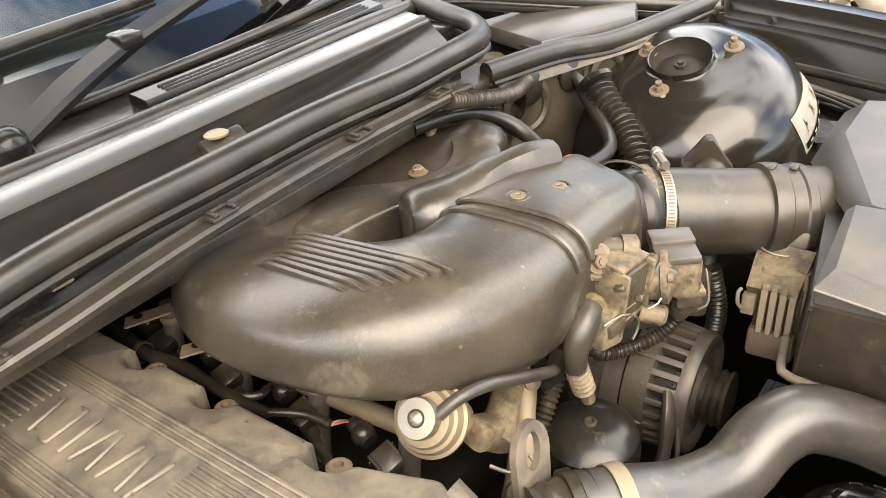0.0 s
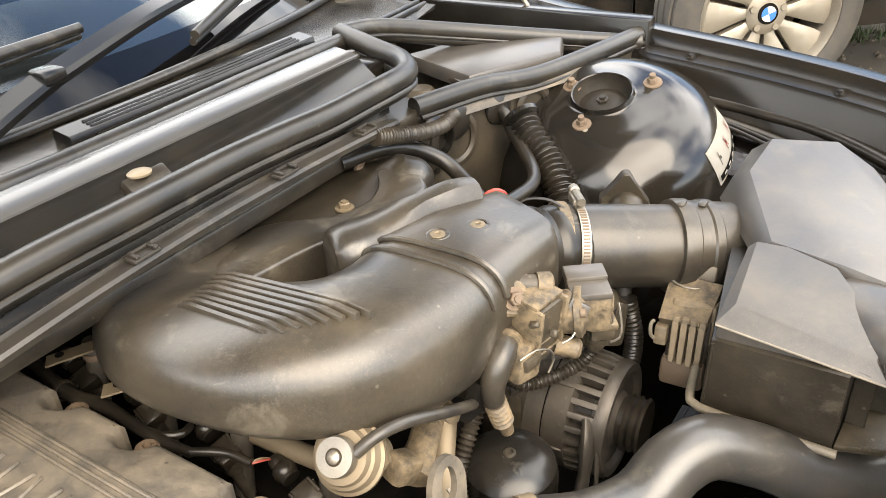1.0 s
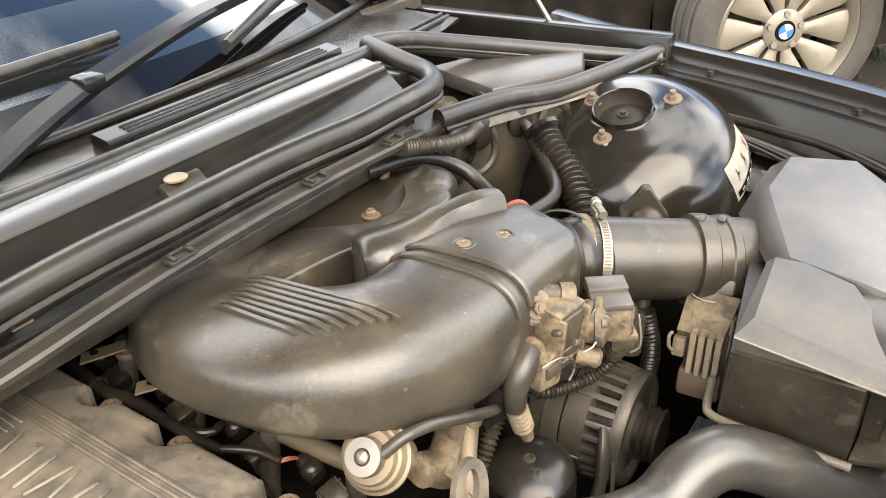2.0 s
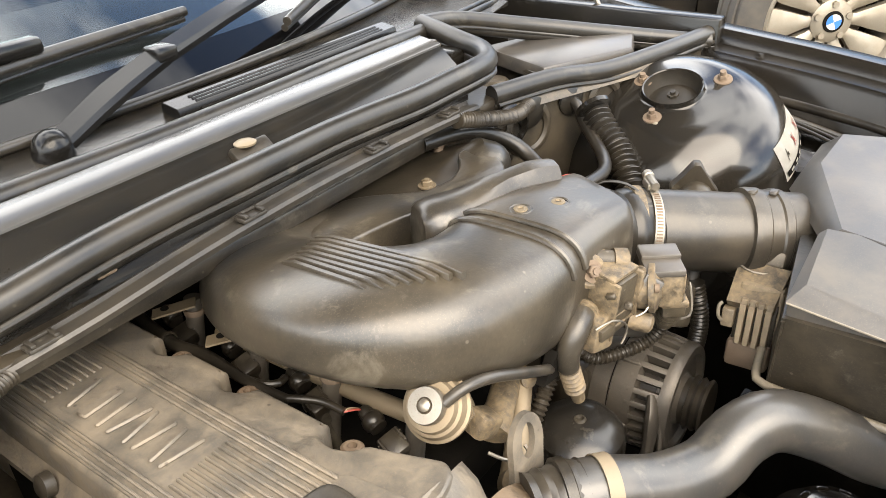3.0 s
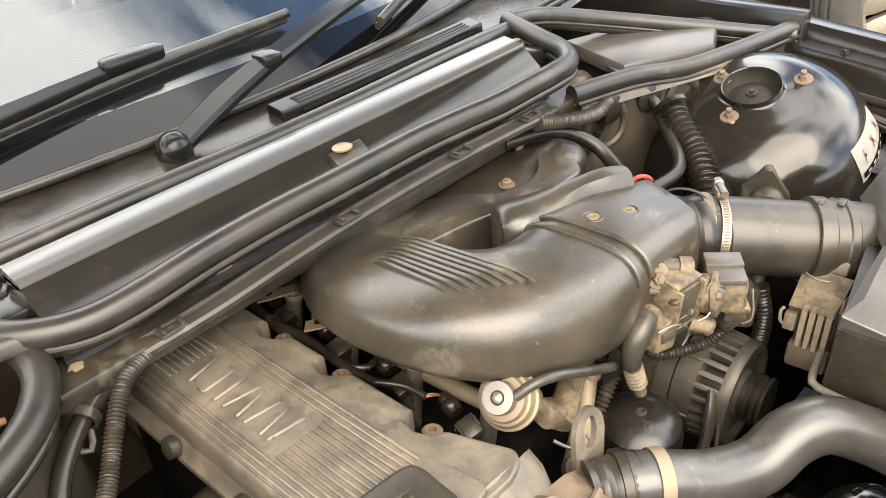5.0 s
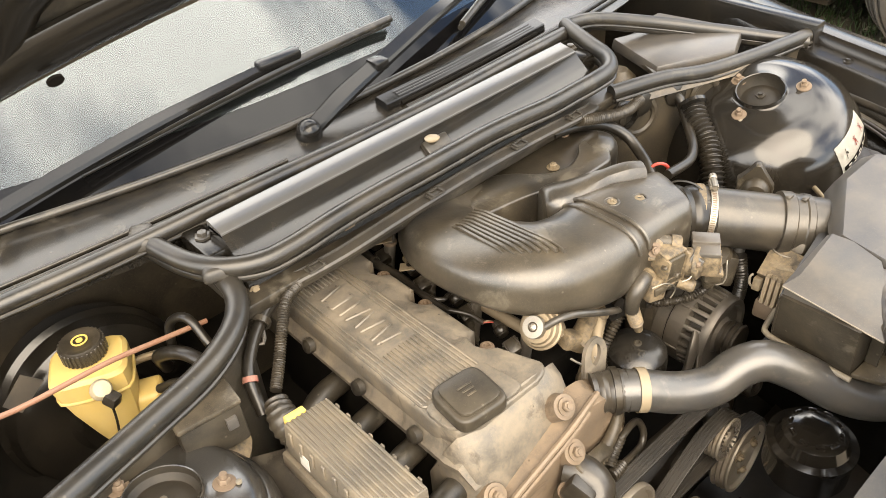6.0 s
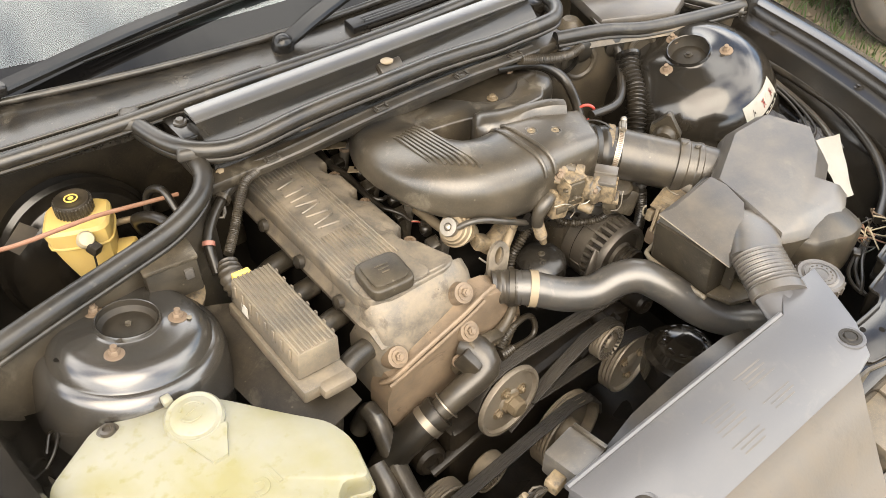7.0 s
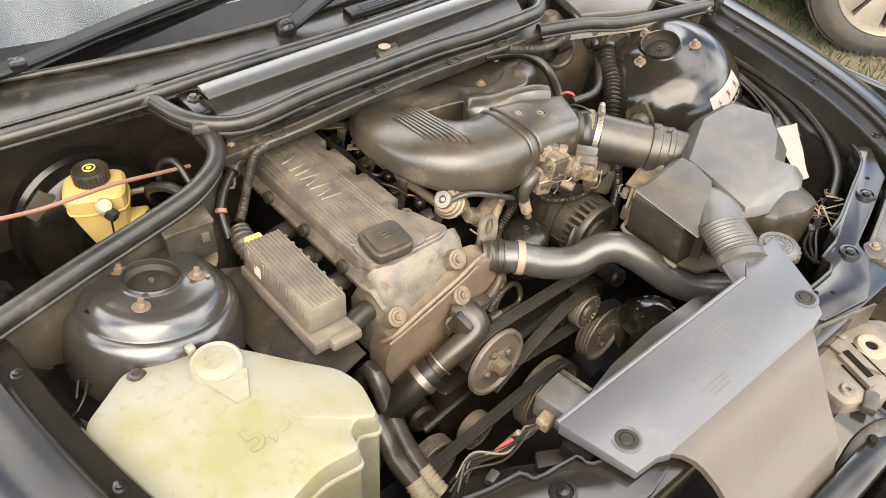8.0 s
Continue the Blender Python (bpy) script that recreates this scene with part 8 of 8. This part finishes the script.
def on_tower(a, h, out=0.0012):
    for (r0, z0), (r1, z1) in zip(tower_prof, tower_prof[1:]):
        if z0 >= h >= z1:
            r = r0 + (r1 - r0) * (h - z0) / (z1 - z0)
            break
    else:
        r = tower_prof[-1][0]
    return tm @ Vector(((r + out) * math.cos(a), (r + out) * math.sin(a), h))


def tower_patch(name, a0, a1, h0, h1, mat, parent, out, skew=0.0, label=""):
    b = bmesh.new()
    n = 10
    g = [[b.verts.new(on_tower(a0 + (a1 - a0) * i / n + skew * j / 4, h0 + (h1 - h0) * j / 4, out)) for j in range(5)] for i in range(n + 1)]
    for i in range(n):
        for j in range(4):
            b.faces.new((g[i][j], g[i + 1][j], g[i + 1][j + 1], g[i][j + 1]))
    bmesh.ops.solidify(b, geom=list(b.faces), thickness=0.0004)
    return part(name, b, mat, parent, label)


sticker = thing("warning_sticker", "white warning sticker with red marks on the suspension tower", "sticker", on_tower(radians(-78), -0.09), kind="")
A0, A1 = radians(-98), radians(-60)
tower_patch("paper", A0, A1, -0.095, -0.048, WHITE_LABEL, sticker, 0.0012)
tower_patch("text_bar", A0 + 0.03, A1 - 0.03, -0.091, -0.083, DARK, sticker, 0.0022)
for k in range(3):
    a = A0 + (A1 - A0) * (0.2 + 0.3 * k)
    tower_patch("pictogram", a - 0.020, a - 0.012, -0.076, -0.060, HOSE, sticker, 0.0020, 0.02)
    tower_patch("pictogram", a + 0.004, a + 0.026, -0.070, -0.066, HOSE, sticker, 0.0020)
    if k:
        tower_patch("red_cross", a - 0.030, a - 0.020, -0.074, -0.060, RED, sticker, 0.0024, 0.05)
        tower_patch("red_cross", a + 0.020, a + 0.030, -0.074, -0.060, RED, sticker, 0.0024, -0.05)
for k in range(5):
    a = A0 + (A1 - A0) * (0.14 + 0.16 * k)
    tower_patch("pale_mark", a, a + 0.05, -0.0885, -0.0855, WHITE_LABEL, sticker, 0.0026)
part("side_pin", tube([on_tower(radians(-118), -0.085, 0.0), on_tower(radians(-118), -0.085, 0.03)], 0.004, 10), ZINC, tower_l, "tan pin on the tower's side")

# crumpled foil and white sheet on the apron
bm = bmesh.new()
rng2 = random.Random(8)
nx, ny = 6, 9
co = [(0.584, -0.262), (0.648, -0.280), (0.520, -0.386), (0.500, -0.380)]
g = []
for i in range(nx + 1):
    row = []
    for j in range(ny + 1):
        u, v = i / nx, j / ny
        x = (co[0][0] * (1 - u) + co[1][0] * u) * (1 - v) + (co[3][0] * (1 - u) + co[2][0] * u) * v
        y = (co[0][1] * (1 - u) + co[1][1] * u) * (1 - v) + (co[3][1] * (1 - u) + co[2][1] * u) * v
        row.append(bm.verts.new((x + rng2.uniform(-0.002, 0.002), y, 0.812 - 0.012 * v + rng2.uniform(-0.0014, 0.0014))))
    g.append(row)
for i in range(nx):
    for j in range(ny):
        bm.faces.new((g[i][j], g[i + 1][j], g[i + 1][j + 1], g[i][j + 1]))
bmesh.ops.solidify(bm, geom=list(bm.faces), thickness=0.001)
sheet = solo("white_sheet", bm, WHITE_LABEL, "crumpled white sheet stuck beside the air filter box", "sheet")
bm = bmesh.new()
for (x0, y0), (x1, y1), w in (((0.61, -0.15), (0.58, -0.27), 0.06), ((0.66, -0.20), (0.62, -0.30), 0.04)):
    n = 9
    g = [[bm.verts.new((x0 + (x1 - x0) * j / n + w * (i / n - 0.5), y0 + (y1 - y0) * j / n, 0.800 + rng2.uniform(-0.005, 0.005))) for j in range(n + 1)] for i in range(n + 1)]
    for i in range(n):
        for j in range(n):
            bm.faces.new((g[i][j], g[i + 1][j], g[i + 1][j + 1], g[i][j + 1]))
bmesh.ops.solidify(bm, geom=list(bm.faces), thickness=0.001)
solo("insulation_foil", bm, GREY_PANEL, "crumpled dull grey insulation foil on the apron", "foil")

# looms along both wings
lw = thing("wing_loom", "thick taped wiring loom along the inner wing", "cable loom", (0.70, -0.2, 0.79))
part("loom", tube([(0.700, 0.01, 0.836), (0.722, -0.037, 0.836), (0.722, -0.10, 0.834), (0.715, -0.16, 0.830), (0.698, -0.25, 0.822), (0.655, -0.34, 0.808), (0.590, -0.405, 0.798), (0.50, -0.445, 0.795)], 0.0085, 12, 0.012), RUBBER, lw)
part("second_loom", tube([(0.690, 0.01, 0.826), (0.705, -0.06, 0.824), (0.690, -0.15, 0.815), (0.665, -0.23, 0.806), (0.62, -0.30, 0.80)], 0.006, 10, 0.012), HOSE, lw)
for k in range(2):
    part("cable", tube([(0.690 - 0.012 * k, -0.02, 0.828), (0.692 - 0.010 * k, -0.10, 0.822), (0.672 - 0.010 * k, -0.18, 0.812 - 0.002 * k), (0.640 - 0.02 * k, -0.24, 0.803), (0.60 - 0.02 * k, -0.25 - 0.02 * k, 0.80)], 0.0028, 8, 0.012), RUBBER, lw)
fw = thing("frayed_wires", "bundle of bare coloured wires behind the headlight", "wires", (0.47, -0.455, 0.77))
rng3 = random.Random(12)
for k in range(26):
    mat = (ORANGE, CREAM, RUBBER, RUST, HOSE, RUBBER)[k % 6]
    x, y, z = 0.455 + rng3.uniform(-0.03, 0.05), -0.452 + rng3.uniform(-0.015, 0.02), 0.785 + rng3.uniform(-0.01, 0.02)
    part("wire", tube([(x, y, z), (x + rng3.uniform(-0.02, 0.02), y + rng3.uniform(-0.02, 0.02), z + rng3.uniform(0, 0.02)), (x + rng3.uniform(-0.03, 0.03), y + rng3.uniform(-0.03, 0.03), z + rng3.uniform(-0.01, 0.02))], 0.0013, 5), mat, fw)
for k in range(3):
    part("lead", tube([(0.46 - 0.01 * k, -0.455, 0.785), (0.40 - 0.02 * k, -0.475, 0.79), (0.34 - 0.01 * k, -0.505, 0.80), (0.30, -0.52 - 0.008 * k, 0.815)], 0.0028, 8, 0.01), RUBBER, fw)
part("plug", box((0.018, 0.012, 0.012), pose(0.405, -0.462, 0.782, 0, 0, 30), 0.002), PLASTIC, fw)
rl = thing("wing_loom", "taped wiring loom with a cable loop along the inner wing", "cable loom", (-0.72, -0.02, 0.77))
part("loom", tube([(-0.728, 0.14, 0.810), (-0.724, 0.06, 0.800), (-0.722, 0.0, 0.790), (-0.714, -0.061, 0.785), (-0.716, -0.12, 0.785), (-0.716, -0.19, 0.785), (-0.70, -0.26, 0.78)], 0.0095, 12, 0.012), RUBBER, rl)
part("thin_cable", tube([(-0.735, 0.09, 0.830), (-0.700, 0.075, 0.832), (-0.690, 0.055, 0.82), (-0.705, 0.035, 0.80)], 0.0025, 8), HOSE, rl)
part("cable_loop", tube([(-0.712, -0.075, 0.795), (-0.690, -0.062, 0.806), (-0.676, -0.040, 0.812), (-0.684, -0.030, 0.806), (-0.698, -0.05, 0.796)], 0.002, 8), RUBBER, rl)
part("clamp", box((0.03, 0.03, 0.014), pose(-0.715, -0.10, 0.79, 0, 0, 20), 0.004), PLASTIC, rl)
part("rail", tube([(-0.745, 0.06, 0.845), (-0.742, -0.05, 0.842), (-0.735, -0.16, 0.838), (-0.72, -0.26, 0.834)], 0.005, 8, 0.02), PAINT_DUSTY, rl)

# control unit box in the cowl's left end
ecu = thing("control_unit_box", "black plastic control unit box with a smooth lid in the cowl", "control unit box", (0.57, 0.19, 0.80))
pl = [(0.470, 0.145), (0.606, 0.090), (0.690, 0.13), (0.660, 0.285), (0.540, 0.300)]
part("box", slab(pl, 0.78, 0.902, 0.004), PLASTIC, ecu)
part("lid", slab([(0.462, 0.150), (0.606, 0.085), (0.697, 0.125), (0.664, 0.292), (0.590, 0.290), (0.575, 0.262), (0.510, 0.285)], 0.899, 0.920, 0.004, 2, 0.004), PLASTIC_LID, ecu)
part("lid_rim", tube([(0.462, 0.150, 0.905), (0.520, 0.250, 0.905), (0.575, 0.262, 0.905)], 0.006, 8), PLASTIC, ecu)
part("inner_bottle", lathe([(0, 0), (0.03, 0), (0.03, 0.05), (0.015, 0.065), (0, 0.065)], aim((0.46, 0.225, 0.83), (0, 0, 1)), 20), PLASTIC_BOX, ecu)
strut = thing("bonnet_strut", "slim steel bonnet gas strut beside the wing", "gas strut", (0.78, 0.21, 0.90))
part("rod", tube([(0.782, 0.209, 0.898), (0.776, 0.232, 0.935), (0.70, 0.10, 1.55)][:2] + [(0.765, 0.275, 1.005)], 0.004, 10), STEEL, strut)
part("cylinder", tube([(0.765, 0.275, 1.005), (0.72, 0.36, 1.20)], 0.009, 12, 0.05), PAINT, strut)

# ---- right rear corner: hoses by the servo ----
for pts, r in (([(-0.40, 0.19, 0.86), (-0.405, 0.225, 0.885), (-0.42, 0.25, 0.87), (-0.43, 0.245, 0.83)], 0.006), ([(-0.41, 0.13, 0.85), (-0.43, 0.19, 0.865), (-0.45, 0.235, 0.845), (-0.44, 0.26, 0.80)], 0.009), ([(-0.42, 0.12, 0.83), (-0.45, 0.17, 0.845), (-0.47, 0.21, 0.82)], 0.006)):
    t = thing("servo_hose", "black rubber hose looping beside the brake servo", "hose", Vector(pts[-1]) - Vector((0, 0, r)), group="servo hoses")
    part("pipe", tube(pts, r, 12), RUBBER, t)
pt = thing("partition_bolt", "corroded bolt and bracket on the bulkhead corner", "bolt", (-0.335, 0.19, 0.89))
part("plate", box((0.03, 0.012, 0.05), pose(-0.330, 0.182, 0.858, 0, 0, 20), 0.003), PAINT_DUSTY, pt)
bolt("bolt_head", (-0.330, 0.176, 0.905), (0, -0.5, 1), 0.009, pt, ZINC)
part("spring_ring", tube([(-0.352, 0.160, 0.880), (-0.345, 0.150, 0.870), (-0.352, 0.143, 0.858), (-0.362, 0.150, 0.862)], 0.003, 8), ALLOY_RAW, pt)
dp = thing("tower_duct", "tan cardboard-coloured duct end behind the tower", "duct", (-0.49, 0.08, 0.84))
part("shell", lathe([(0, 0), (0.042, 0), (0.046, 0.015), (0.046, 0.03), (0.030, 0.036), (0, 0.036)], aim((-0.475, 0.085, 0.800), (0.1, -0.3, 1)), 24), BEIGE, dp)

# ---- front right corner: bracket sheet and loose wires ----
cs = thing("corner_bracket", "bent black sheet bracket at the radiator's end", "bracket", (-0.34, -0.50, 0.76))
part("sheet", slab([(-0.43, -0.47), (-0.395, -0.452), (-0.33, -0.480), (-0.262, -0.520), (-0.250, -0.548), (-0.31, -0.545), (-0.345, -0.528), (-0.41, -0.520), (-0.46, -0.53)], 0.782, 0.806, 0.003), PAINT_DUSTY, cs)
part("tab", slab([(-0.300, -0.486), (-0.255, -0.512), (-0.262, -0.53), (-0.315, -0.505)], 0.805, 0.816, 0.002), GRIME_TAN, cs, "brown dusty tab")
bolt("bracket_bolt", (-0.325, -0.512, 0.806), (0, 0, 1), 0.007, cs, PAINT_DUSTY)
part("lower_sheet", plate([(-0.43, -0.53, 0.785), (-0.25, -0.555, 0.79), (-0.24, -0.66, 0.74), (-0.45, -0.64, 0.73)], 0.004), PAINT, cs, "glossy black panel below the bracket")
lwires = thing("loose_wires", "loose wires and plugs with a red sleeve by the radiator", "wires", (-0.32, -0.46, 0.77))
rng4 = random.Random(3)
for k in range(9):
    mat = (HOSE, RUBBER, HOSE, RUBBER, CONTROL)[k % 5]
    j = lambda s: rng4.uniform(-s, s)
    part("wire", tube([(-0.400 + j(0.02), -0.455 + j(0.01), 0.80 + j(0.01)), (-0.372 + j(0.01), -0.447 + j(0.008), 0.812 + j(0.008)), (-0.335 + j(0.01), -0.462 + j(0.008), 0.815 + j(0.008)), (-0.300 + j(0.015), -0.462 + j(0.01), 0.818 + j(0.01)), (-0.278, -0.468, 0.826)], 0.0016, 6), mat, lwires)
part("red_sleeve", tube([(-0.336, -0.455, 0.812), (-0.325, -0.456, 0.816), (-0.312, -0.458, 0.818)], 0.0042, 10), RED, lwires, "red insulated splice")
part("terminal", lathe([(0, 0), (0.005, 0), (0.0045, 0.008), (0, 0.009)], aim((-0.303, -0.455, 0.816), (0.3, -0.3, 1)), 14), ZINC, lwires)
part("plug", box((0.018, 0.012, 0.012), pose(-0.365, -0.478, 0.806, 0, 0, 15), 0.002), PLASTIC, lwires)

# looped conduit of the thermostat's sensor
tl = thing("sensor_loop", "thin grey conduit looping from the thermostat plug", "conduit", (-0.05, -0.20, 0.68))
part("ribbed_boot", tube([(-0.108, -0.212, 0.690), (-0.094, -0.212, 0.688), (-0.080, -0.210, 0.686)], [0.0085, 0.0078, 0.0062], 16, 0.001, pitch=0.0046, depth=0.0009), CONDUIT, tl)
part("loop", tube([(-0.082, -0.210, 0.686), (-0.055, -0.206, 0.676), (-0.030, -0.202, 0.670), (-0.018, -0.197, 0.680), (-0.020, -0.190, 0.698), (-0.036, -0.190, 0.711), (-0.066, -0.195, 0.713), (-0.082, -0.198, 0.704)], 0.0048, 12, 0.005), CONDUIT, tl)
part("boot_end", tube([(-0.066, -0.195, 0.713), (-0.086, -0.198, 0.702), (-0.100, -0.203, 0.694)], [0.0058, 0.0075, 0.0085], 14, 0.002, pitch=0.005, depth=0.0007), CONDUIT, tl)
